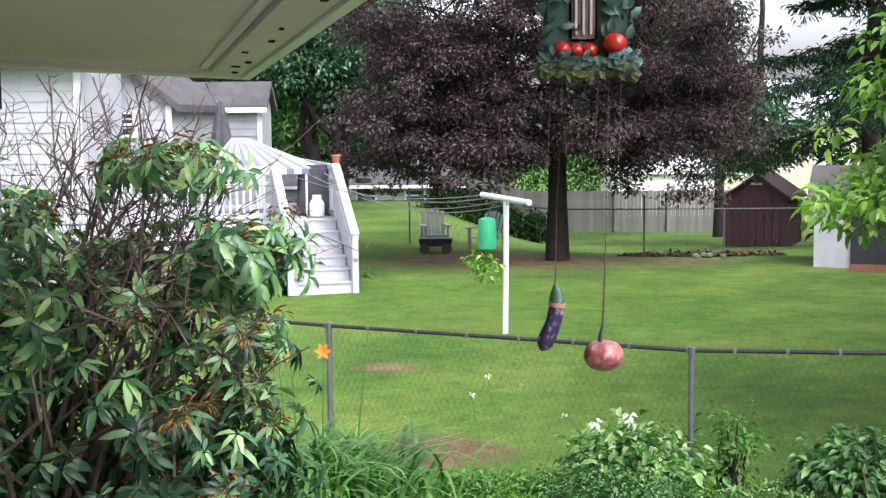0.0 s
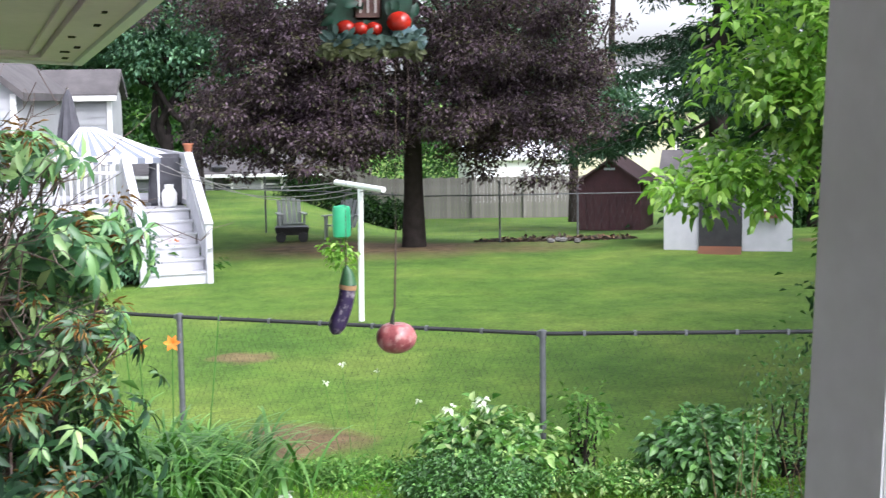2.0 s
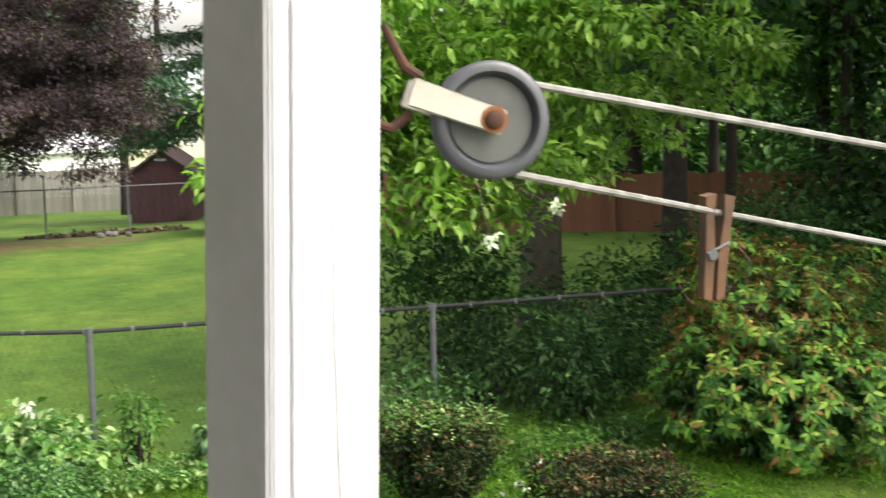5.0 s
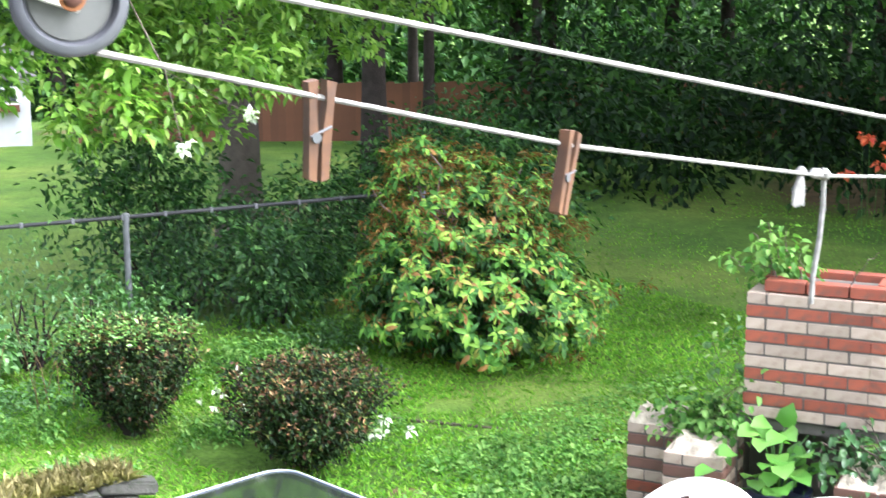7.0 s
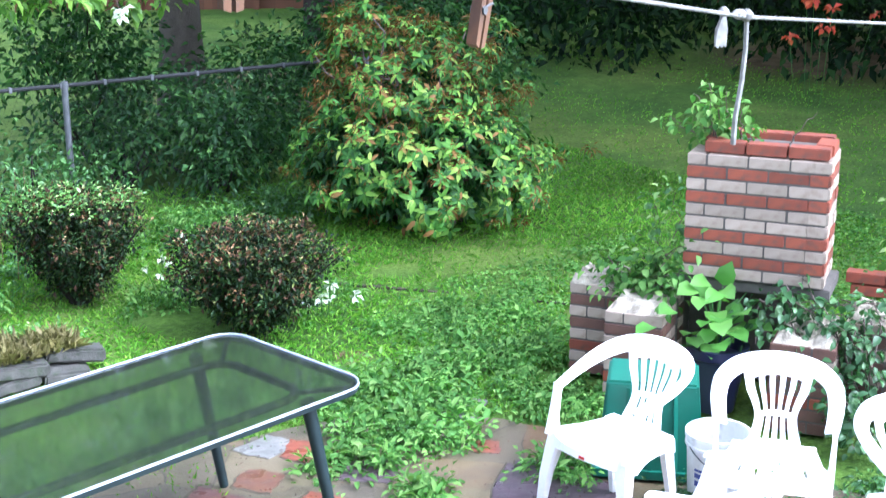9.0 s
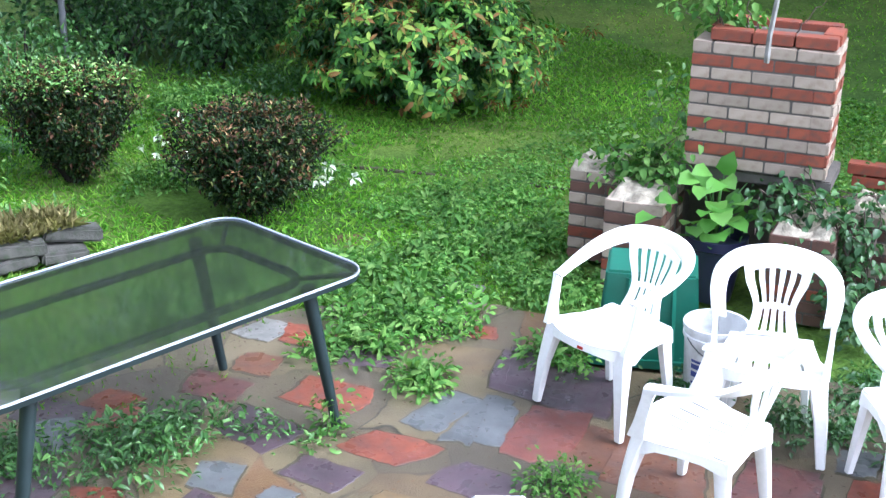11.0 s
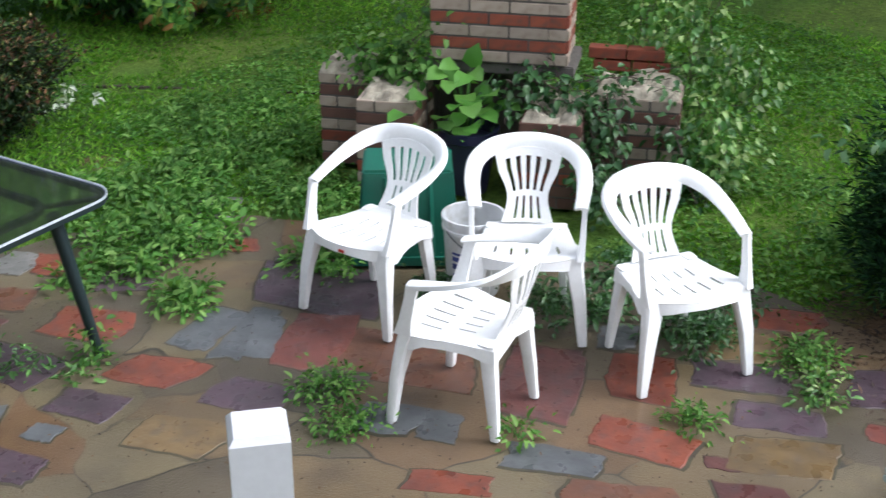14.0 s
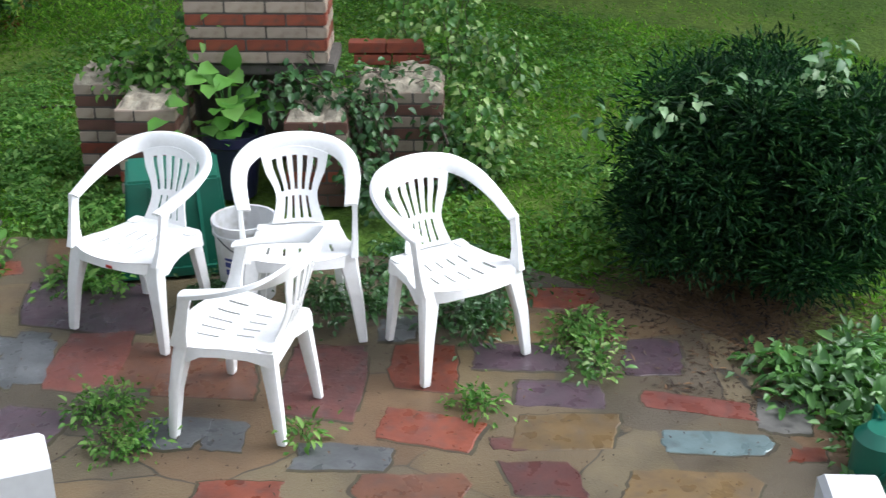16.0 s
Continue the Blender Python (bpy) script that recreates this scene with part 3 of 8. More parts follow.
# ---- patio ----
def make_patio():
    out = [(0.8, -2.5), (4.6, -2.2), (4.75, 0.2), (5.25, 1.4), (5.45, 2.2), (5.2, 3.0), (4.95, 3.9), (4.65, 4.6), (4.1, 5.15), (3.2, 5.35), (2.0, 5.4), (0.8, 5.2)]
    pts = []
    for (ax, ay), (bx, by) in zip(out, out[1:] + out[:1]):
        for k in range(6):
            t = k / 6
            x, y = ax + (bx - ax) * t, ay + (by - ay) * t
            pts.append((x + 0.05 * noise.noise((x * 3, y * 3, 1)), y + 0.05 * noise.noise((x * 3, y * 3, 5))))
    return solo("patio_floor", MB().prism(pts, -0.09, 0.004), PATIO, "sandy tan concrete patio between the flagstones", "patio", kind="structure")


PATIO_FLOOR = make_patio()
GARDEN.append(PATIO_FLOOR)
STONE_NO = [0]


def flagstone(x, y, length, width, turn, skew, kind):
    """An uneven flat stone, bedded in the patio."""
    STONE_NO[0] += 1
    rng = np.random.default_rng(100 + STONE_NO[0])
    a, s = radians(turn), radians(turn + 90 + skew)
    e, g = np.array([math.cos(a), math.sin(a)]), np.array([math.cos(s), math.sin(s)])
    corners = [(-1, -1), (0.15, -1.03), (1, -0.96), (1.04, 0.1), (0.98, 1), (-0.1, 1.03), (-1, 0.97), (-1.03, -0.1)]
    cs = [np.array([x, y]) + e * length * 0.5 * (u + rng.uniform(-0.13, 0.13)) + g * width * 0.5 * (v + rng.uniform(-0.13, 0.13)) for u, v in corners]
    ring = []
    for p, q in zip(cs, cs[1:] + cs[:1]):
        ring += [p] + [p + (q - p) * k + rng.normal(size=2) * 0.0045 for k in (0.25, 0.5, 0.75)]
    c = np.mean(ring, 0)
    n = len(ring)
    top = 0.0055 + rng.uniform(0, 0.0025)
    vs = [(*p, -0.01) for p in ring] + [(*(c + (p - c) * 0.985), top - 0.003) for p in ring] + [(*(c + (p - c) * 0.955), top) for p in ring] + [(*c, top)]
    fs = []
    for i in range(n):
        j = (i + 1) % n
        fs += [(i, j, n + j, n + i), (n + i, n + j, 2 * n + j, 2 * n + i), (2 * n + i, 2 * n + j, 3 * n)]
    st = part("flagstone", MB().add(vs, fs), STONES[kind], PATIO_FLOOR)
    # the open, soil-dark joint along one side of the stone
    o = rng.normal(size=2) * 0.006 - np.array([0.004, 0.002])
    k = 1.004 + 0.008 * rng.random()
    gap = [(*(c + (p - c) * k + o), 0.0046) for p in ring]
    part("open_joint", MB().add([(x, y, z - 0.01) for x, y, z in gap] + gap, [tuple(range(n, 2 * n))] + [(i, (i + 1) % n, n + (i + 1) % n, n + i) for i in range(n)]), JOINT_SOIL, st)


# ---- chain-link fence by the lawn ----
FENCE = [(-4.2, 12.75), (-1.09, 11.33), (1.74, 10.04), (4.35, 9.68), (6.95, 9.35)]


def chain_fence(name, posts, top, spacing, mats, label, wire, rail_r, post_r, tall=0.0, knuckles=True):
    f = thing(name, label, "fence", kind="structure")
    for x, y in posts:
        z = float(lawn_z(x, y))
        part("fence_post", MB().tube([(x, y, z - 0.15), (x, y, z + top + tall)], post_r, 10).lathe([(0.0, post_r * 1.5), (post_r * 1.25, post_r), (post_r * 1.25, -0.03)][::-1], (x, y, z + top + tall), 10), mats[0], f, smooth=True)
    pts = [(x, y, float(lawn_z(x, y)) + top) for x, y in posts]
    part("top_rail", MB().tube(pts, rail_r, 8), mats[1], f, "dark weathered steel top rail", smooth=True)
    mb = MB()
    for (ax, ay, az), (bx, by, bz) in zip(pts, pts[1:]):
        span = math.hypot(bx - ax, by - ay)
        d = np.array([bx - ax, by - ay, bz - az]) / span
        nrm = np.array([-d[1], d[0], 0])
        a0 = np.array([ax, ay, az])
        cols, rows = int(span / spacing), int(top / spacing)
        for c in range(cols):
            for s in (1, -1):
                # one straight run of wire, leaning up to the top, in each of the two ways
                u0, u1 = c * spacing, c * spacing + s * rows * spacing * 0.5
                lo, hi = a0 + d * u0 - np.array([0, 0, top - 0.03]), a0 + d * u1 + np.array([0, 0, 0.035 if knuckles else 0])
                t0, t1 = 0.0, 1.0
                if u1 < 0:
                    t1 = u0 / (u0 - u1)
                if u1 > span:
                    t1 = (span - u0) / (u1 - u0)
                p, q = lo, lo + (hi - lo) * t1
                off = [nrm * wire + np.array([0, 0, 0]), -nrm * wire * 0.5 + d * wire * 0.87, -nrm * wire * 0.5 - d * wire * 0.87]
                mb.add([p + o for o in off] + [q + o for o in off], [(0, 1, 4, 3), (1, 2, 5, 4), (2, 0, 3, 5)])
        # runs that start part-way up at the ends of the bay
        for c in range(1, rows):
            for s, u0 in ((1, 0.0), (-1, span)):
                h = c * spacing * 2 * 0.5 * 2
                if h > top - 0.1:
                    continue
                lo = a0 + d * u0 + np.array([0, 0, -top + 0.03 + h])
                hi = a0 + d * (u0 + s * (top - h) * 0.5) + np.array([0, 0, 0.03])
                off = [nrm * wire, -nrm * wire * 0.5 + d * wire * 0.87, -nrm * wire * 0.5 - d * wire * 0.87]
                mb.add([lo + o for o in off] + [hi + o for o in off], [(0, 1, 4, 3), (1, 2, 5, 4), (2, 0, 3, 5)])
    part("wire_mesh", mb, mats[1], f, "diamond wire netting", kind="stuff")
    ties = MB()
    for (ax, ay, az), (bx, by, bz) in zip(pts, pts[1:]):
        for k in np.arange(0.12, 1, 0.145):
            p = Vector((ax + (bx - ax) * k, ay + (by - ay) * k, az + (bz - az) * k))
            ties.box(p, (0.022, rail_r * 2.4, rail_r * 2.5), math.degrees(math.atan2(by - ay, bx - ax)))
    part("wire_tie", ties, GALV, f, "bright wire ties on the rail", kind="stuff")
    return f


chain_fence("wire_fence", FENCE, 1.09, 0.058, (GALV, RAIL_DARK), "galvanised chain-link fence with a dark top rail", 0.0008, 0.016, 0.025)
chain_fence("thin_wire_fence", [(-6.0, 30.5), (-0.9, 29.2), (2.25, 26.6), (3.7, 25.9), (5.5, 27.2), (8.2, 28.6)], 0.92, 0.16, (GALV, GALV), "thin grey wire fence behind the lawn", 0.0012, 0.012, 0.02, 0.25, False)


# ---- plants ----
def tree(name, label, base, height, r, crown, mat, bark, clump_n, per, spread, size, seed, lean=(0, 0), limbs=8, low=-1.0, hollow=0.35, slim=0.55, fork=0.35, drop=0.35, fine=False, flat=0.6, bough=None):
    """A tree: tapered trunk, limbs that reach into the crown, and a crown of leaf clumps in blobs (centre, radii, share)."""
    rng = np.random.default_rng(seed)
    t = thing(name, label, "tree", at=(base[0], base[1], float(ground_z(*base)) - 0.05))
    b = np.array([base[0], base[1], float(ground_z(*base)) - 0.05])
    mb = MB()
    top = np.array([lean[0], lean[1], height])
    k = np.linspace(0, 1, 8)
    pts = [top * s + np.array([noise.noise((s * 3, seed, 0)), noise.noise((s * 3, seed, 7)), 0]) * 0.18 * s for s in k]
    mb.tube(pts, [r * (1.2 if i == 0 else 1.0) * (1 - 0.7 * s) for i, s in enumerate(k)], 10)
    cents = np.concatenate([blob_centres(int(clump_n * share), c, rr, rng, hollow, low) for c, rr, share in crown]) - b
    if bough:
        # each bough is a loose, level spray of smaller clumps
        many, wide, thick = bough
        off = rng.normal(size=(len(cents) * many, 3)) * np.array([wide, wide, thick])
        off[:, 2] -= 0.35 * np.hypot(off[:, 0], off[:, 1])
        sprays = np.repeat(cents, many, axis=0) + off
    for i in rng.choice(len(cents), min(limbs, len(cents)), replace=False):
        s = rng.uniform(fork, 0.95)
        a = top * s
        ends = limb(mb, a, a + (cents[i] - a) * 0.92, r * 0.42 * (1.15 - s), 0.012, rng)
        for j in range(3):
            limb(mb, ends[2 + j % 2], cents[(i + 5 * j + 1) % len(cents)] * 0.35 + ends[3] * 0.65, r * 0.12, 0.008, rng, 3, n=5)
    part("trunk", mb, bark, t, smooth=True)
    if bough:
        cents = sprays
    part("crown", foliage("crown", cents, per, spread, size, mat, rng, flat=flat, slim=slim, drop=drop, fine=fine), mat, t)
    return t


# copper tree and the trees behind the lawn
tree("copper_tree", "large purple-leaved copper tree with a dark trunk", (1.95, 24.9), 8.0, 0.20,
     [((1.8, 24.7, 4.6), (3.3, 2.8, 2.2), 0.42), ((-0.5, 24.3, 3.3), (1.3, 1.7, 1.35), 0.18), ((4.2, 25.0, 3.45), (1.25, 1.9, 1.55), 0.16), ((0.4, 24.1, 2.45), (1.6, 1.5, 0.75), 0.11), ((3.3, 24.4, 2.45), (1.3, 1.5, 0.85), 0.10), ((1.8, 24.8, 7.2), (4.0, 3.6, 1.8), 0.08)],
     COPPER_LEAF, DARK_BARK, 190, 104, 0.13, 0.074, 3, limbs=46, hollow=0.45, fork=0.24, low=-0.85, bough=(8, 0.42, 0.13), flat=0.5)
tree("green_tree", "dark-trunked forked green tree behind the houses", (-3.2, 40.0), 8.0, 0.22,
     [((-4.0, 41.0, 5.9), (3.2, 2.6, 2.0), 0.7), ((-3.9, 40.0, 4.4), (1.5, 1.5, 0.9), 0.3)],
     GREEN_LEAF, WET_BARK, 120, 60, 0.24, 0.16, 5, limbs=30, hollow=0.3, fork=0.17, bough=(6, 0.55, 0.16))
for x0, ways in ((-3.25, ((-1.1, 2.3, 0.13), (0.15, 3.6, 0.16), (1.3, 2.1, 0.10), (0.6, 3.0, 0.12))), (-3.95, ((-1.2, 3.2, 0.14), (0.2, 3.9, 0.16), (-0.5, 3.6, 0.10)))):
    rng = np.random.default_rng(int(-x0 * 100))
    st = thing("forked_tree", "dark bare-stemmed forked tree behind the deck", "tree", at=(x0, 39.2, float(ground_z(x0, 39.2)) - 0.1))
    part("trunk", MB().tube([(0, 0, 0), (0.03, 0, 1.0), (0, 0, 2.1)], [0.24, 0.2, 0.18], 10), WET_BARK, st, smooth=True)
    for dx, rise, r in ways:
        mb = MB()
        limb(mb, (0, 0, 1.7), (dx, rng.normal() * 0.4, 1.9 + rise), r * 0.9, r * 0.4, rng, 5, 0.10, 8)
        part("bough", mb, WET_BARK, st, smooth=True)
    top = np.array([(dx + rng.normal() * 0.5, rng.normal() * 0.6, 2.2 + rise + rng.normal() * 0.4) for dx, rise, r in ways for _ in range(9)])
    part("crown", foliage("crown", top, 110, 0.45, 0.16, GREEN_LEAF, rng, drop=0.35), GREEN_LEAF, st)
tree("green_tree", "tall green tree beyond the grey board fence", (9.6, 48.0), 9.0, 0.2,
     [((6.7, 47.0, 5.3), (2.4, 2.6, 2.9), 1.0)], GREEN_LEAF, DARK_BARK, 210, 85, 0.5, 0.24, 6, limbs=10)
tree("green_tree", "blue-green tree with loose boughs beyond the maroon shed", (9.6, 42.0), 8.5, 0.2,
     [((8.8, 41.0, 2.7), (2.2, 2.0, 1.3), 1.0)], GREEN_LEAF, DARK_BARK, 46, 40, 0.22, 0.16, 9, limbs=14, bough=(5, 0.6, 0.14), flat=0.4)
tree("green_tree", "dark green tree behind the neighbouring house", (-5.7, 41.7), 10.0, 0.27,
     [((-7.2, 42.0, 5.6), (3.0, 2.5, 2.4), 1.0)], GREEN_LEAF, DARK_BARK, 110, 60, 0.26, 0.17, 8, limbs=14, bough=(6, 0.55, 0.18))


def pine(base, height, seed, reach):
    rng = np.random.default_rng(seed)
    z0 = float(ground_z(*base))
    t = thing("pine_tree", "tall dark pine with wide level drooping boughs", "tree", at=(*base, z0))
    mb = MB().tube([(0, 0, -0.1), (0.05, 0, height * 0.5), (0, 0.05, height)], [0.26, 0.18, 0.05], 9)
    cents = []
    for i in range(26):
        s = 0.30 + 0.66 * (i + rng.uniform(-0.3, 0.3)) / 26
        a = rng.uniform(0, math.tau)
        L = reach * (1.05 - 0.75 * s) * rng.uniform(0.7, 1.15)
        p0 = np.array([0, 0, height * s])
        p1 = p0 + np.array([math.cos(a) * L, math.sin(a) * L, rng.uniform(-0.5, 0.15) - 0.1 * L])
        limb(mb, p0, p1, 0.05, 0.012, rng, 4, 0.06, 5)
        for k in np.linspace(0.25, 1.0, 9):
            q = p0 + (p1 - p0) * k
            w = 0.75 * (1.1 - 0.6 * k)
            side = np.array([-math.sin(a), math.cos(a), 0])
            for j in (-1, -0.4, 0.4, 1):
                cents.append(q + side * j * w + np.array([0, 0, -0.12 * abs(j)]) + rng.normal(size=3) * 0.1)
    part("trunk", mb, DARK_BARK, t, smooth=True)
    part("crown", foliage("crown", np.array(cents), 34, 0.17, 0.17, PINE_LEAF, rng, flat=0.22, slim=0.13, drop=0.5), PINE_LEAF, t)


pine((9.6, 31.0), 9.0, 11, 4.2)
pine((13.4, 34.5), 11.0, 12, 5.0)

# the lime-leaved tree that hangs over the fence
tree("lime_leaved_tree", "broad tree with bright lime-green hanging leaves", (7.0, 12.75), 6.0, 0.25,
     [((5.1, 10.7, 3.75), (1.75, 1.3, 1.3), 0.50), ((6.7, 11.3, 3.3), (1.8, 1.5, 1.4), 0.44), ((3.58, 10.85, 2.30), (0.30, 0.4, 0.28), 0.06), ((4.15, 10.7, 2.95), (0.5, 0.5, 0.65), 0.15), ((5.0, 10.2, 2.2), (0.8, 0.7, 0.65), 0.13)],
     LIME_LEAF, BARK, 135, 20, 0.085, 0.105, 21, limbs=22, hollow=0.45, slim=0.5, fork=0.45, drop=0.25, fine=True, bough=(7, 0.27, 0.07))


def woods():
    rng = np.random.default_rng(31)
    for i in range(15):
        yaw, d = radians(rng.uniform(33, 68)), rng.uniform(19, 30)
        x, y = d * math.sin(yaw), d * math.cos(yaw)
        h = rng.uniform(8, 11)
        tree("woodland_tree", "slim dark-trunked tree at the wood's edge", (x, y), h, rng.uniform(0.1, 0.2),
             [((x, y, rng.uniform(3.8, 6.0)), (2.6, 2.6, 2.4), 1.0)], WOODS_CROWN, DARK_BARK, 40, 70, 0.36, 0.19, 300 + i, limbs=7)
    cents = []
    for i in range(540):
        yaw, d = radians(rng.uniform(40, 84)), rng.uniform(17.5, 24)
        cents.append((d * math.sin(yaw), d * math.cos(yaw), abs(rng.normal(0, 1.3)) + 0.1))
    # the gloom under the trees is carried by the dark leaf colour
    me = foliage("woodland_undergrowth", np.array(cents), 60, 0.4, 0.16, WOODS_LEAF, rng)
    tagged(new("woodland_undergrowth", me), "shrubs under the wood's edge, shade put into their dark colour", "undergrowth", kind="stuff")
    cents = []
    for i in range(740):
        yaw, d = radians(rng.uniform(18, 100)), rng.uniform(36, 48)
        cents.append((d * math.sin(yaw), d * math.cos(yaw), rng.uniform(-1.5, 3.4 + 2.6 * rng.random())))
    for i in range(330):
        cents.append((rng.uniform(-22, 1.5), rng.uniform(56, 66), rng.uniform(-2.5, 5.5)))
    for i in range(520):
        x = rng.uniform(-40, 22)
        far = rng.uniform(88, 100)
        cents.append((x * 1.6, far, rng.uniform(-4, 4.2 + (7 if x < -3 else 0))))
    me = foliage("distant_woodland", np.array(cents), 150, 1.0, 0.32, WOODS_CROWN, rng)
    tagged(new("distant_woodland", me), "distant dark green woodland", "woods", kind="stuff")


woods()


MID_LEAF = leafy("mid_green_leaf", [(0.0, (0.03, 0.085, 0.022)), (0.6, (0.07, 0.17, 0.04)), (1.0, (0.15, 0.29, 0.07))], 0.5, 0.4, 0.5, gloss=0.2)
for x, y, k in ((13.6, 21.2, 1), (16.6, 19.6, 2), (17.6, 16.6, 3)):
    tree("green_tree", "mid-green leafy tree behind the cedar fence", (x, y), 7.5, 0.17, [((x - 0.3, y - 0.4, 3.9), (1.7, 1.5, 1.5), 0.6), ((x + 0.5, y, 5.4), (1.8, 1.6, 1.4), 0.4)], MID_LEAF, DARK_BARK, 60, 40, 0.22, 0.15, 340 + k, limbs=14, bough=(4, 0.4, 0.13), hollow=0.4)


# tall trees added with crowns out of view, to darken the side lawn
for k, (x, y) in enumerate(((14.0, 8.0), (15.5, 3.6), (16.6, -3.6), (19.0, 0.8))):
    tree("shade_tree", "tall tree added to shade the side lawn, its crown unseen", (x, y), 9.5, 0.24, [((x - 0.8, y + 0.3, 8.2), (5.0, 5.0, 2.0) if y > 0 else (3.6, 3.8, 2.4), 1.0)], WOODS_LEAF, DARK_BARK, 260, 60, 0.6, 0.34, 330 + k, limbs=9, fork=0.6)


def rosettes(centres, ways, per, length, slim, mat, name, rng, droop=0.3, sag=0.75):
    """Whorls of long leaves round each shoot tip."""
    n = len(centres)
    w = unit(ways)
    ref = randdirs(n, rng)
    a = unit(np.cross(w, ref))
    b = np.cross(w, a)
    pos, ahead, up = [], [], []
    hang = rng.uniform(0.0, sag, n)[:, None]
    for k in range(per):
        t = k * math.tau / per + rng.uniform(-0.3, 0.3, n)
        rad = a * np.cos(t)[:, None] + b * np.sin(t)[:, None]
        pos.append(centres + rad * length * 0.06)
        ahead.append(rad + w * rng.uniform(-0.35, 0.6, n)[:, None] - np.array([0, 0, 1.0]) * hang)
        up.append(w + 0.15 * randdirs(n, rng))
    pos, ahead, up = map(np.concatenate, (pos, ahead, up))
    L = length * rng.uniform(0.75, 1.2, len(pos)) * np.tile(rng.uniform(0.6, 1.15, n), per)
    return leaf_mesh(name, pos, ahead, up, L, L * slim, mat, 0.16, droop, True)


def rhododendron(label, base, blobs, n, mat, leaf, seed, bare=(), twigs=60, bloom=60, per=8, sag=0.75, inner=None, high=0.0, slim=0.35, old=None):
    rng = np.random.default_rng(seed)
    g = float(lawn_z(*base))
    t = thing("rhododendron_bush", label, "bush", at=(*base, g))
    b = np.array([*base, g])
    cents, ways = [], []
    for c, r, share in blobs:
        p = blob_centres(int(n * share), c, r, rng, 0.62, -0.95, 0.3)
        p = p[p[:, 2] > g + 0.07]
        cents.append(p)
        ways.append((p - np.array(c)) / np.array(r) + np.array([0, 0, 0.55]))
    cents, ways = np.concatenate(cents) - b, np.concatenate(ways)
    mb = MB()
    tall = np.flatnonzero(cents[:, 2] > 0.45)
    for i in rng.choice(tall, min(twigs, len(tall)), replace=False):
        foot = np.array([rng.normal() * 0.12, rng.normal() * 0.12, 0.0])
        mid = foot + (cents[i] - foot) * np.array([0.35, 0.35, 0.55])
        limb(mb, foot, mid, 0.03, 0.016, rng, 3, n=6)
        limb(mb, mid, cents[i], 0.015, 0.005, rng, 4, n=5)
    for a, e, k in bare:
        for j in range(k):
            s = np.array(a) - b + rng.normal(size=3) * np.array([0.2, 0.2, 0.1])
            q = np.array(e) - b + np.clip(rng.normal(size=3), -1.2, 1.2) * np.array([0.30, 0.26, 0.14])
            p = limb(mb, s, q, 0.0075, 0.0028, rng, 7, 0.16, 5)
            for m in range(6):
                o = p[2 + m % 5]
                out = (q - s) * rng.uniform(0.1, 0.3) + np.clip(rng.normal(size=3), -1.3, 1.3) * np.array([0.16, 0.14, 0.08])
                f = limb(mb, o, o + out, 0.0034, 0.0017, rng, 4, 0.2, 4)
                for h in range(3):
                    limb(mb, f[1 + h], f[1 + h] + out * 0.35 + np.clip(rng.normal(size=3), -1.3, 1.3) * 0.06, 0.0018, 0.0010, rng, 2, 0.2, 4)
    part("branch", mb, TWIG, t, "bare grey-brown branches", smooth=True)
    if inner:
        # dark leaves fill the bush; the interior's shade is put into their colour
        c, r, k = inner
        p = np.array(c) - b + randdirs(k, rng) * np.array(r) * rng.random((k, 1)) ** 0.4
        part("inner_leaves", foliage("inner_leaves", p, 16, 0.07, 0.085, SHADE_LEAF, rng, slim=0.36, drop=0.5), SHADE_LEAF, t, "inner leaves, dark in colour to stand for shade", kind="stuff")
    # old: darker leaf by height, the lower bush's shade put into the colour
    if old is None:
        part("leaves", rosettes(cents, ways, per, leaf, slim, mat, "leaves", rng, sag=sag), mat, t)
    else:
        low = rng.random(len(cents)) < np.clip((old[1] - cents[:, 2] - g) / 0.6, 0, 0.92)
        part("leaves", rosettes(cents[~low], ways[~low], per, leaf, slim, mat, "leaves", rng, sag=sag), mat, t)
        part("old_leaves", rosettes(cents[low], ways[low], per, leaf * 1.08, slim, old[0], "old_leaves", rng, sag=sag), old[0], t, "lower leaves with shade put into their darker colour")
    if bloom:
        odds = np.where(cents[:, 2] > high, 1.0, 0.22)
        sel = cents[rng.choice(len(cents), min(bloom, len(cents)), replace=False, p=odds / odds.sum())] + np.array([0, 0, leaf * 0.25])
        part("spent_bloom", foliage("spent_bloom", sel, 26, 0.026, 0.05, DEAD_BLOOM, rng, slim=0.13), DEAD_BLOOM, t, "brown withered flower heads", kind="stuff")
    return t


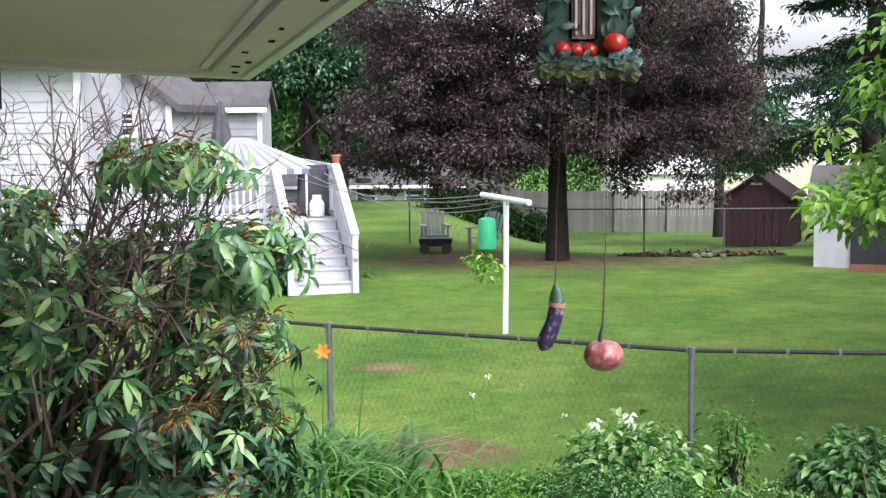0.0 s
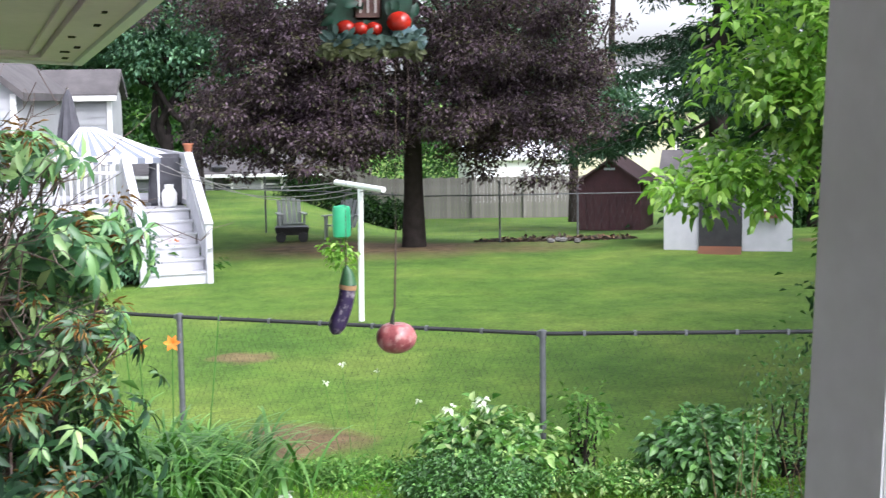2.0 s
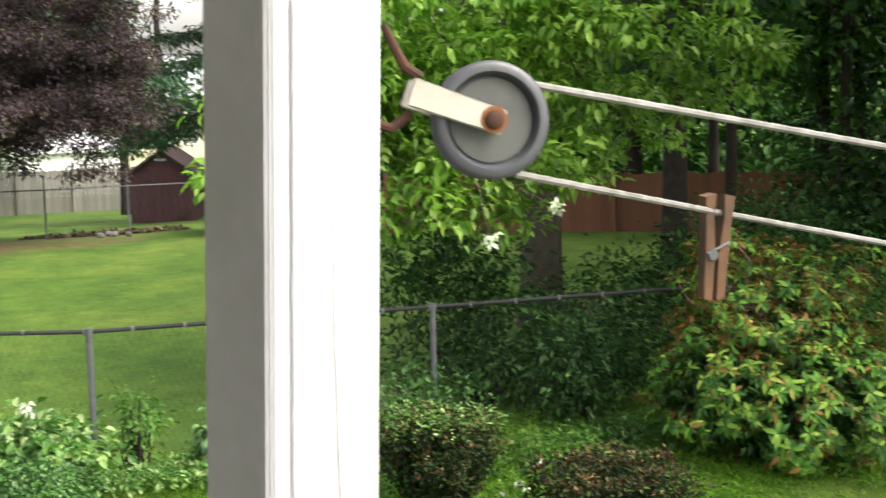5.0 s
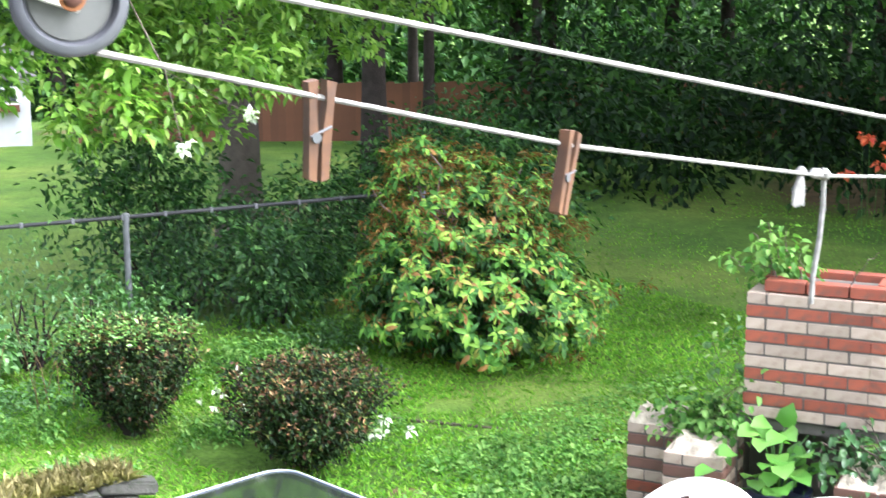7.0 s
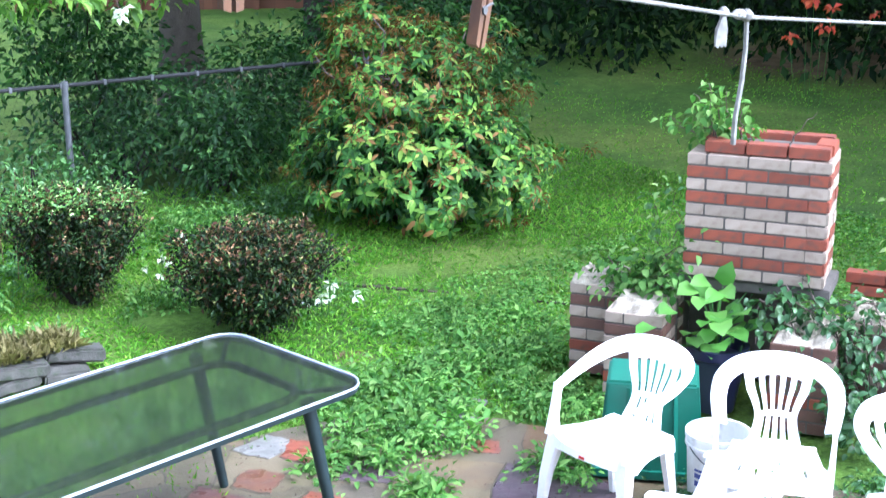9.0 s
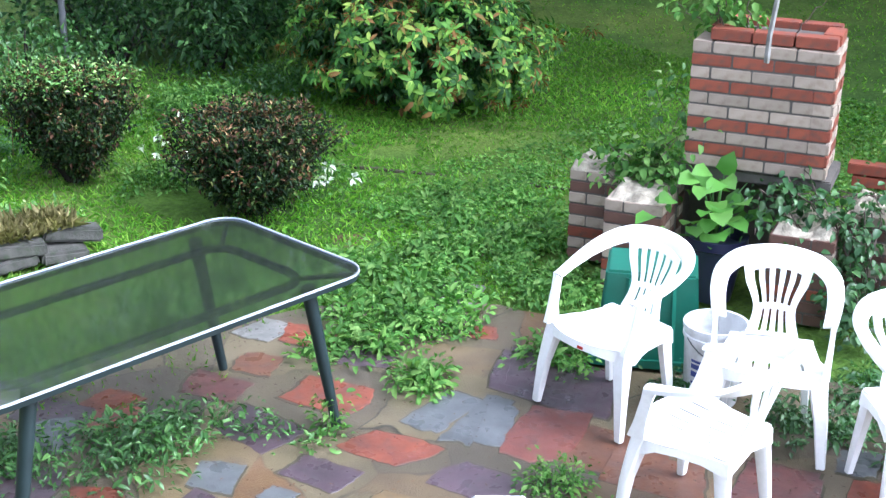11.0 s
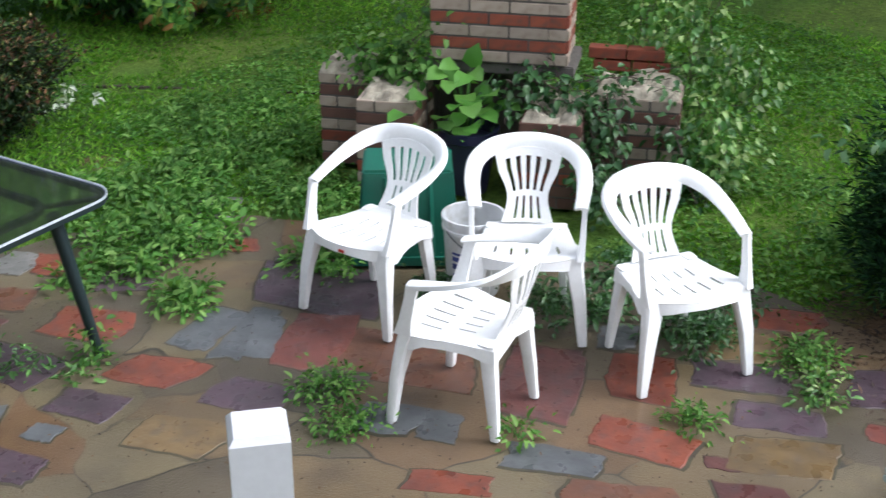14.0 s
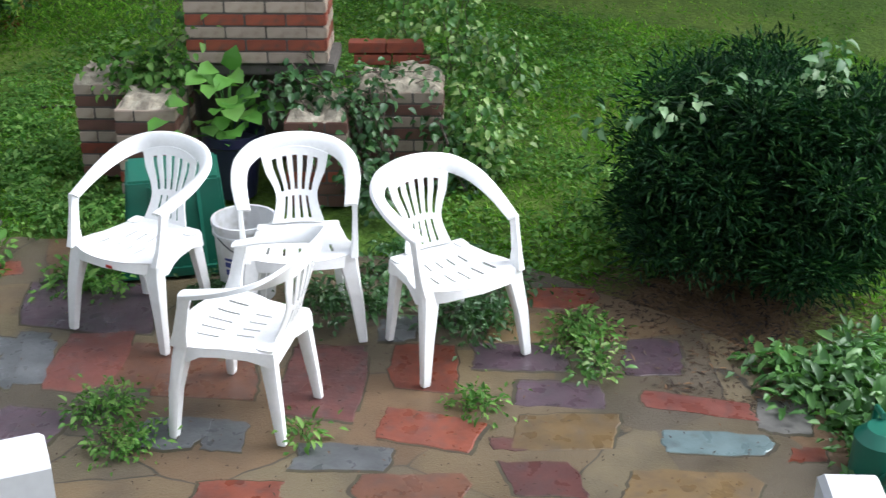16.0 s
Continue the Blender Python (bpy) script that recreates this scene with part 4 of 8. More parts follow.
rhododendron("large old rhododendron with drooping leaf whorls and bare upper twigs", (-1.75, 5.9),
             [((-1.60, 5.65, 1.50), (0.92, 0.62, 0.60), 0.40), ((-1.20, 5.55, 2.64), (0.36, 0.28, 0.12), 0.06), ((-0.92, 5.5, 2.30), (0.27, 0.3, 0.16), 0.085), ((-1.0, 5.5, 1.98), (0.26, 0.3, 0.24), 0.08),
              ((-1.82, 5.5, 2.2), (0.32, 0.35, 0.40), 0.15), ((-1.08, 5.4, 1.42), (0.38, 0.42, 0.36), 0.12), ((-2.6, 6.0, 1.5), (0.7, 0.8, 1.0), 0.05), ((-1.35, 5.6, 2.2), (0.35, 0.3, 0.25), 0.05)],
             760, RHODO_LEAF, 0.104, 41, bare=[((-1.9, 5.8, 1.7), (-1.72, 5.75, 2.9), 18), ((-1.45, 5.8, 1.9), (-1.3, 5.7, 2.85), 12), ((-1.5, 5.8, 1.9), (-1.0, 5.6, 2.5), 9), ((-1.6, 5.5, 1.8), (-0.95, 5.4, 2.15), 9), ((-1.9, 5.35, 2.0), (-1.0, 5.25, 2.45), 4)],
             bloom=130, per=8, sag=0.9, inner=((-1.75, 6.05, 1.0), (1.1, 0.55, 0.75), 520), slim=0.31, old=(RHODO_SHADED, 2.0))
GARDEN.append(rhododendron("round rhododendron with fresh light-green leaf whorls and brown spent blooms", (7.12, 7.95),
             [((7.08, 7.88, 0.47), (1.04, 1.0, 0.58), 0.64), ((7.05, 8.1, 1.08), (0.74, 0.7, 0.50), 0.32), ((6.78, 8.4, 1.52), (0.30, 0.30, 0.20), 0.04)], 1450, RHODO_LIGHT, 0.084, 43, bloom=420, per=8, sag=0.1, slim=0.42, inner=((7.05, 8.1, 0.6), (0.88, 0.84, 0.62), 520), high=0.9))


def bush(name, label, base, r, h, mat, n, per, spread, size, seed, slim=0.5, hollow=0.6, fine=False, drop=0.2, tips=None, tip=("fresh_tip", "lighter fresh shoots"), stems=12, z0=0.08, flat=0.8, square=0.0, tip_share=0.45):
    """A shrub of leaf clumps on stems; square: how boxy it is clipped; tips: leaves of another colour on top."""
    rng = np.random.default_rng(seed)
    g = float(lawn_z(*base))
    t = thing(name, label, "bush", at=(*base, g))
    cents = blob_centres(n, (0, 0, h * 0.5), (r, r, h * 0.52), rng, hollow, -0.95, 0.22)
    if square:
        q = cents / np.array([r, r, h * 0.52]) - np.array([0, 0, 0.5 / 0.52])
        q *= (np.linalg.norm(q, axis=1) / (np.abs(q) ** square).sum(1) ** (1 / square))[:, None]
        cents = (q + np.array([0, 0, 0.5 / 0.52])) * np.array([r, r, h * 0.52])
    cents[:, 2] = np.maximum(cents[:, 2], z0 + 0.1 * rng.random(len(cents)))
    mb = MB()
    for i in rng.choice(len(cents), min(stems, len(cents)), replace=False):
        limb(mb, rng.normal(size=3) * 0.04 * np.array([1, 1, 0]) - np.array([0, 0, 0.07]), cents[i], 0.018, 0.005, rng, 4, 0.08, 5)
    part("stem", mb, DARK_BARK, t, smooth=True)
    part("leaves", foliage("leaves", cents, per, spread, size, mat, rng, flat=flat, slim=slim, fine=fine, drop=drop), mat, t)
    if tips is not None:
        sel = cents[cents[:, 2] > h * 0.35] + np.array([0, 0, 0.025])
        sel = sel[rng.random(len(sel)) < tip_share]
        part(tip[0], foliage(tip[0], sel, 9, spread * 0.6, size * 0.9, tips, rng, slim=slim, drop=-0.6), tips, t, tip[1], kind="stuff")
    return t


def sheared_bush(label, base, r, h, seed, fresh=False, stems=70):
    """A clipped shrub: many stems fan out from a narrow foot, leafy towards a flat, browned top."""
    rng = np.random.default_rng(seed)
    t = thing("clipped_bush", label, "bush", at=(*base, float(lawn_z(*base))))
    mb, leafy_pts, tips = MB(), [], []
    for i in range(stems):
        a = rng.uniform(0, math.tau)
        k = math.sqrt(rng.random())
        lump = 1 + 0.10 * noise.noise((math.cos(a) * 1.4, math.sin(a) * 1.4, seed))
        top = np.array([math.cos(a) * r * k * lump, math.sin(a) * r * k * lump, h * (1.0 - 0.16 * k ** 4 + 0.05 * rng.normal() * 0.5)])
        if k > 0.8:
            top[2] *= rng.uniform(0.62, 1.0)
        foot = np.array([math.cos(a) * 0.05, math.sin(a) * 0.05, 0.0])
        bend = foot + (top - foot) * np.array([0.42, 0.42, 0.48])
        pts = [foot, bend, bend + (top - bend) * 0.55, top]
        mb.tube(pts, [0.011, 0.008, 0.006, 0.003], 5)
        lo = 0.30 if k > 0.6 else 0.55
        for f in np.linspace(lo, 1.0, 9):
            j = 0 if f < 0.5 else 1
            q = pts[0] + (pts[1] - pts[0]) * f / 0.5 if f < 0.5 else pts[1] + (pts[3] - pts[1]) * (f - 0.5) / 0.5
            leafy_pts.append(q + rng.normal(size=3) * 0.022)
        tips.append(top + np.array([0, 0, 0.012]))
    part("stem", mb, DARK_BARK, t, smooth=True)
    part("leaves", foliage("leaves", np.array(leafy_pts), 19, 0.027, 0.034, SHEARED_LEAF, rng, flat=1.0, slim=0.5, drop=-0.1), SHEARED_LEAF, t)
    tips = np.array(tips)
    part("browned_tip", foliage("browned_tip", tips[: len(tips) * 3 // 4], 11, 0.024, 0.032, BROWN_TIP, rng, slim=0.4, drop=-0.7), BROWN_TIP, t, "brown winter-burnt tips", kind="stuff")
    if fresh:
        c = tips[(tips[:, 2] > h * 0.93) & (np.hypot(tips[:, 0], tips[:, 1]) < r * 0.95)] + np.array([0, 0, 0.02])
        part("fresh_growth", foliage("fresh_growth", c, 17, 0.055, 0.034, HOSTA_LEAF, rng, flat=0.3, slim=0.5, drop=-0.3), HOSTA_LEAF, t, "fresh yellow-green top growth", kind="stuff")
    GARDEN.append(t)
    return t


sheared_bush("sheared vase-shaped evergreen shrub with fresh yellow-green top", (3.97, 7.88), 0.48, 0.71, 51, fresh=True, stems=84)
sheared_bush("sheared vase-shaped evergreen shrub with brown-burnt tips, low and wide", (4.52, 6.64), 0.55, 0.62, 52, stems=104)
GARDEN.append(bush("yew_bush", "dense dark green yew bush above bare mulch", (5.92, 1.2), 0.50, 0.86, YEW_LEAF, 620, 96, 0.06, 0.05, 53, slim=0.2, hollow=0.74, drop=-0.35, stems=24, z0=0.24, square=5.0, tips=YEW_TIP, tip=("fresh_tip", "lighter fresh yew shoots"), tip_share=0.22))
bush("broadleaf_shrub", "variegated light-green broad-leaved shrub by the fence", (1.30, 9.85), 0.44, 0.48, HOSTA_LEAF, 230, 16, 0.06, 0.08, 54, slim=0.62, fine=True, drop=0.4)
bush("small_leaved_shrub", "low grey-green small-leaved shrub", (1.12, 9.25), 0.46, 0.32, DARK_HOSTA, 300, 22, 0.05, 0.04, 55, slim=0.6)
bush("broadleaf_shrub", "dark green hosta-like clump by the fence", (2.95, 9.72), 0.38, 0.42, DARK_HOSTA, 200, 15, 0.06, 0.085, 56, slim=0.55, fine=True, drop=0.5)
bush("shade_shrub", "dark shrub round the foot of the tree", (6.75, 10.9), 0.85, 1.0, SHADE_LEAF, 70, 42, 0.15, 0.075, 57, hollow=0.25)
bush("shade_shrub", "dark leafy shrub behind the rhododendron", (8.5, 11.0), 1.3, 1.5, SHADE_LEAF, 180, 52, 0.17, 0.08, 58, hollow=0.3)
bush("shade_shrub", "dark undergrowth shrub beside the tree trunk", (5.85, 10.1), 0.7, 0.85, SHADE_LEAF, 60, 36, 0.14, 0.075, 59, hollow=0.2)
bush("shade_shrub", "dark leafy shrub round the tree's foot", (5.2, 10.6), 0.5, 0.8, SHADE_LEAF, 30, 30, 0.13, 0.075, 66, hollow=0.2)
bush("shade_shrub", "tall loose dark shrub beside the lime-leaved tree", (5.45, 11.6), 0.85, 1.75, SHADE_LEAF, 90, 36, 0.12, 0.085, 67, hollow=0.2)
bush("fence_weeds", "tall pale weeds along the fence", (4.1, 9.5), 0.55, 0.7, DARK_HOSTA, 60, 12, 0.10, 0.06, 60, hollow=0.1)
bush("fence_weeds", "tall green weeds by the fence post", (2.02, 9.95), 0.14, 0.7, WEED, 26, 12, 0.07, 0.06, 61, hollow=0.2)
bush("fence_weeds", "climbing weeds on the fence netting", (3.6, 9.85), 0.4, 0.95, DARK_HOSTA, 40, 11, 0.09, 0.05, 62, hollow=0.1)


def daylilies():
    rng = np.random.default_rng(71)
    t = thing("daylily_clump", "arching strap-leaved daylilies with orange flowers", "plant", at=(-1.02, 9.3, 0))
    vs, fs = [], []
    for i in range(640):
        c = rng.normal(size=2) * np.array([0.36, 0.32])
        a = rng.uniform(0, math.tau)
        L, w = rng.uniform(0.75, 1.3), rng.uniform(0.02, 0.036)
        dx, dy = math.cos(a), math.sin(a)
        n0 = len(vs)
        for k in range(7):
            s = k / 6
            r, z = L * 0.62 * s ** 1.4, L * (1.25 * s - 0.72 * s * s * (1.1 if i % 3 else 1.5))
            ww = w * (1 - s ** 3) * 0.5 + 0.0008
            for sgn in (-1, 1):
                vs.append((c[0] + dx * r - dy * ww * sgn, c[1] + dy * r + dx * ww * sgn, z + 0.004 * abs(sgn)))
        fs += [(n0 + 2 * k, n0 + 2 * k + 1, n0 + 2 * k + 3, n0 + 2 * k + 2) for k in range(6)]
    part("leaves", MB().add(vs, fs), LILY_LEAF, t, smooth=True)
    for x, y, z in ((0.06, 0.1, 1.20), (-0.17, 0.1, 1.18), (-0.27, 0.15, 1.25), (0.37, 0.3, 1.36)):
        st = part("flower_stalk", MB().tube([(x * 0.6, y * 0.6, 0), (x * 0.85, y * 0.9, z * 0.6), (x, y, z)], [0.006, 0.005, 0.004], 6), LILY_LEAF, t)
        if z < 1.3:
            a = np.arange(6) * math.tau / 6
            d = np.stack([np.cos(a), -0.45 + 0 * a, np.sin(a) + 0.15], 1)
            part("flower", leaf_mesh("flower", np.tile((x, y, z), (6, 1)), d, np.tile((0, -1.0, 0.1), (6, 1)), 0.062, 0.036, ORANGE_FLOWER, 0.1, 0.3, True), ORANGE_FLOWER, st, "orange lily flower")


daylilies()


# ---- neighbouring houses, deck and sheds ----
def clapboards(parent, x0, x1, z0, z1, y, step, mat):
    n = int((z1 - z0) / step)
    me = MB().add([(0, -0.022, 0), (x1 - x0, -0.022, 0), (x1 - x0, -0.004, step), (0, -0.004, step), (0, 0, 0), (x1 - x0, 0, 0)],
                  [(0, 1, 2, 3), (0, 4, 5, 1)]).mesh("clapboard", mat)
    for i in range(n):
        part("clapboard", me, mat, parent, m=pose(x0, y, z0 + i * step))


def window(parent, x, y, z, w, h, frame_w=0.07):
    fr = part("window", MB().box((x, y - 0.03, z + h / 2 + frame_w / 2), (w + 2 * frame_w, 0.06, frame_w)).box((x, y - 0.03, z - h / 2 - frame_w / 2), (w + 2 * frame_w, 0.06, frame_w))
              .box((x - w / 2 - frame_w / 2, y - 0.03, z), (frame_w, 0.06, h)).box((x + w / 2 + frame_w / 2, y - 0.03, z), (frame_w, 0.06, h)).box((x, y - 0.025, z), (w, 0.05, 0.045)), WHITE_PAINT, parent)
    part("pane", MB().box((x, y - 0.012, z), (w, 0.012, h)), DARK_GLASS, fr)


def house(name, label, x0, x1, y0, y1, z0, eave, ridge, mat, roof, step=0.16, over=0.35, along="x"):
    h = thing(name, label, "house")
    mb = MB()
    if along == "x":
        ym = (y0 + y1) / 2
        mb.add([(x0, y0, z0), (x1, y0, z0), (x1, y1, z0), (x0, y1, z0), (x0, y0, eave), (x1, y0, eave), (x1, y1, eave), (x0, y1, eave), (x0, ym, ridge), (x1, ym, ridge)],
               [(0, 1, 5, 4), (1, 2, 6, 9, 5), (2, 3, 7, 6), (3, 0, 4, 8, 7)])
    else:
        xm = (x0 + x1) / 2
        mb.add([(x0, y0, z0), (x1, y0, z0), (x1, y1, z0), (x0, y1, z0), (x0, y0, eave), (x1, y0, eave), (x1, y1, eave), (x0, y1, eave), (xm, y0, ridge), (xm, y1, ridge)],
               [(0, 1, 5, 8, 4), (1, 2, 6, 5), (2, 3, 7, 9, 6), (3, 0, 4, 7)])
    part("wall", mb, mat, h)
    th = 0.14
    if along == "x":
        ym = (y0 + y1) / 2
        k = (ridge - eave) / (ym - y0)
        for s, y in ((-1, y0), (1, y1)):
            e = (x0 - over, x1 + over)
            lo = eave - over * k
            part("roof", MB().add([(e[0], y + s * over, lo), (e[1], y + s * over, lo), (e[1], ym, ridge), (e[0], ym, ridge)] + [(e[0], y + s * over, lo + th), (e[1], y + s * over, lo + th), (e[1], ym, ridge + th), (e[0], ym, ridge + th)],
                                  [(0, 1, 2, 3), (4, 5, 6, 7), (0, 1, 5, 4), (1, 2, 6, 5), (2, 3, 7, 6), (3, 0, 4, 7)]), roof, h)
        part("gutter", MB().box(((x0 + x1) / 2, y0 - over - 0.04, eave - over * k + 0.05), (x1 - x0 + 2 * over, 0.09, 0.11)), WHITE_PAINT, h)
    else:
        xm = (x0 + x1) / 2
        k = (ridge - eave) / (xm - x0)
        for s, x in ((-1, x0), (1, x1)):
            lo = eave - over * k
            e = (y0 - over, y1 + over)
            part("roof", MB().add([(x + s * over, e[0], lo), (x + s * over, e[1], lo), (xm, e[1], ridge), (xm, e[0], ridge)] + [(x + s * over, e[0], lo + th), (x + s * over, e[1], lo + th), (xm, e[1], ridge + th), (xm, e[0], ridge + th)],
                                  [(0, 1, 2, 3), (4, 5, 6, 7), (0, 1, 5, 4), (1, 2, 6, 5), (2, 3, 7, 6), (3, 0, 4, 7)]), roof, h)
    if step:
        clapboards(h, x0, x1, z0, eave, y0, step, mat)
    part("corner_board", MB().box((x1 - 0.05, y0 - 0.025, (z0 + eave) / 2), (0.1, 0.06, eave - z0)), WHITE_PAINT, h)
    return h


neighbour = house("neighbour_house", "white clapboard house with a grey roof behind the deck", -12.0, -4.02, 29.0, 30.5, -0.3, 3.0, 3.46, SIDING, SHINGLE, over=0.12)
window(neighbour, -5.6, 29.0, 2.2, 0.8, 1.0)
wing = house("house_wing", "white clapboard wing with a pale low roof", -9.5, -5.72, 21.0, 23.6, -0.1, 3.9, 4.8, SIDING, PALE_ROOF)
porch = house("house_porch", "small white gabled porch on the neighbouring house", -7.3, -4.95, 24.1, 28.7, 0.4, 3.05, 4.0, SIDING, SHINGLE, over=0.15, along="y")
window(porch, -5.89, 24.1, 2.72, 0.5, 0.36)
far_white = house("low_house", "low white house beyond the trees", -6.5, 0.2, 47.0, 51.0, -0.4, 0.4, 0.85, SIDING, SHINGLE, 0.2)
for wx in (-4.6, -2.9, -1.2):
    window(far_white, wx, 47.0, 0.05, 0.6, 0.4)
yellow = house("yellow_house", "pale yellow two-storey house behind the sheds", 14.8, 24.0, 78.0, 88.0, -3.0, 2.2, 4.6, YELLOW_SIDING, PALE_ROOF, 0.2)
for wx, wz in ((16.7, 0.3), (19.4, 0.3), (22.2, 0.3)):
    window(yellow, wx, 78.0, wz, 0.9, 1.5)
white_garage = house("white_garage", "bright white garage behind the board fence", 8.8, 14.4, 72.0, 78.0, -3.0, -0.3, 0.6, WHITE_PAINT, PALE_ROOF, 0.25)


def board_fence():
    f = thing("board_fence", "grey weathered wooden privacy fence", "fence", kind="structure")
    me = MB().prism([(-0.07, 0), (0.07, 0), (0.07, 0.02), (-0.07, 0.02)], 0, 1.0).mesh("board", GREY_WOOD)
    a, b = Vector((-1.5, 55.0)), Vector((12.6, 52.0))
    n = 98
    ang = math.degrees(math.atan2(b.y - a.y, b.x - a.x))
    for i in range(n):
        p = a.lerp(b, (i + 0.5) / n)
        z = float(ground_z(p.x, p.y))
        part("board", me, GREY_WOOD, f, m=pose(p.x, p.y, z, 0, 0, ang) @ Matrix.Diagonal((1, 1, 1.62 + 0.02 * (i % 3), 1)))
    for i in range(8):
        p = a.lerp(b, i / 7)
        part("fence_post", MB().box((p.x, p.y - 0.05, float(ground_z(p.x, p.y)) + 0.95), (0.1, 0.1, 1.95)), GREY_WOOD, f)


def cedar_fence():
    f = thing("cedar_fence", "reddish-brown cedar board fence at the wood's edge", "fence", kind="structure")
    me = MB().prism([(-0.068, 0), (0.068, 0), (0.068, 0.02), (-0.068, 0.02)], 0, 1.0).mesh("board", CEDAR)
    a, b = Vector((9.2, 22.5)), Vector((22.5, 13.5))
    n = 118
    ang = math.degrees(math.atan2(b.y - a.y, b.x - a.x))
    for i in range(n):
        p = a.lerp(b, (i + 0.5) / n)
        z = float(ground_z(p.x, p.y))
        part("board", me, CEDAR, f, m=pose(p.x, p.y, z, 0, 0, ang) @ Matrix.Diagonal((1, 1, 1.0 + 0.012 * (i % 4), 1)))
    for i in range(9):
        p = a.lerp(b, i / 8)
        part("fence_post", MB().box((p.x - 0.03, p.y - 0.06, float(ground_z(p.x, p.y)) + 0.52), (0.1, 0.1, 1.08), ang), CEDAR, f)


board_fence()
cedar_fence()


def shed(name, label, c, w, d, wall, ridge, mat, roof, rz, door=None, windows=()):
    s = thing(name, label, "shed", at=(c[0], c[1], float(ground_z(*c))), rz=rz)
    x = w / 2
    part("wall", MB().add([(-x, 0, 0), (x, 0, 0), (x, d, 0), (-x, d, 0), (-x, 0, wall), (x, 0, wall), (x, d, wall), (-x, d, wall)] + ([(0, 0, ridge), (0, d, ridge)] if door is None else [(-x, d / 2, ridge), (x, d / 2, ridge)]),
                          [(0, 1, 5, 8, 4), (1, 2, 6, 5), (2, 3, 7, 9, 6), (3, 0, 4, 7)] if door is None else [(0, 1, 5, 4), (1, 2, 6, 9, 5), (2, 3, 7, 6), (3, 0, 4, 8, 7)]), mat, s)
    o = 0.12
    if door is None:
        for k in (-1, 1):
            part("roof", MB().add([(k * (x + o), -o, wall - o * 0.6), (k * (x + o), d + o, wall - o * 0.6), (0, d + o, ridge), (0, -o, ridge), (k * (x + o), -o, wall - o * 0.6 + 0.06), (k * (x + o), d + o, wall - o * 0.6 + 0.06), (0, d + o, ridge + 0.06), (0, -o, ridge + 0.06)],
                                  [(0, 1, 2, 3), (4, 5, 6, 7), (0, 1, 5, 4), (1, 2, 6, 5), (2, 3, 7, 6), (3, 0, 4, 7)]), roof, s)
        for i in range(8):
            part("board", MB().box((-x + (i + 0.5) * w / 8, -0.01, wall / 2), (w / 8 - 0.02, 0.02, wall - 0.02)), mat, s)
        part("vent", MB().box((0, -0.012, wall + (ridge - wall) * 0.62), (0.3, 0.024, 0.06)), SIDING, s, "small pale vent")
    else:
        for k, y in ((-1, -o), (1, d + o)):
            part("roof", MB().add([(-x - o, y, wall - 0.08), (x + o, y, wall - 0.08), (x + o, d / 2, ridge), (-x - o, d / 2, ridge), (-x - o, y, wall - 0.02), (x + o, y, wall - 0.02), (x + o, d / 2, ridge + 0.06), (-x - o, d / 2, ridge + 0.06)],
                                  [(0, 1, 2, 3), (4, 5, 6, 7), (0, 1, 5, 4), (1, 2, 6, 5), (2, 3, 7, 6), (3, 0, 4, 7)]), roof, s)
        part("plinth", MB().box((0, d / 2, -0.02), (w - 0.1, d - 0.1, 0.2)), BLACK, s)
        dx, dw, dh = door
        part("door", MB().box((dx, -0.015, dh / 2 + 0.08), (dw, 0.05, dh)), BLACK, s, "dark double door")
        part("ramp", MB().add([(dx - dw / 2, 0, 0.1), (dx + dw / 2, 0, 0.1), (dx + dw / 2, -0.5, -0.02), (dx - dw / 2, -0.5, -0.02), (dx - dw / 2, 0, -0.05), (dx + dw / 2, 0, -0.05)], [(0, 3, 2, 1), (0, 4, 3), (1, 2, 5)]), CEDAR, s, "orange-brown wooden ramp")
        for wx in windows:
            window(s, wx, 0, 1.0, 0.4, 0.5, 0.045)
            part("window_box", MB().box((wx, -0.08, 0.66), (0.5, 0.14, 0.12)), CEDAR, s, "wooden flower box")
    return s


shed("maroon_shed", "small dark maroon garden shed with a gabled roof", (8.26, 36.4), 1.72, 2.1, 1.33, 1.93, MAROON, MAROON_ROOF, -24)
shed("white_shed", "white garden shed with dark doors and a ramp", (7.28, 22.9), 2.2, 1.9, 1.22, 1.68, DECK_PAINT, SHINGLE, -20, (-0.12, 0.74, 1.10), (0.68,))


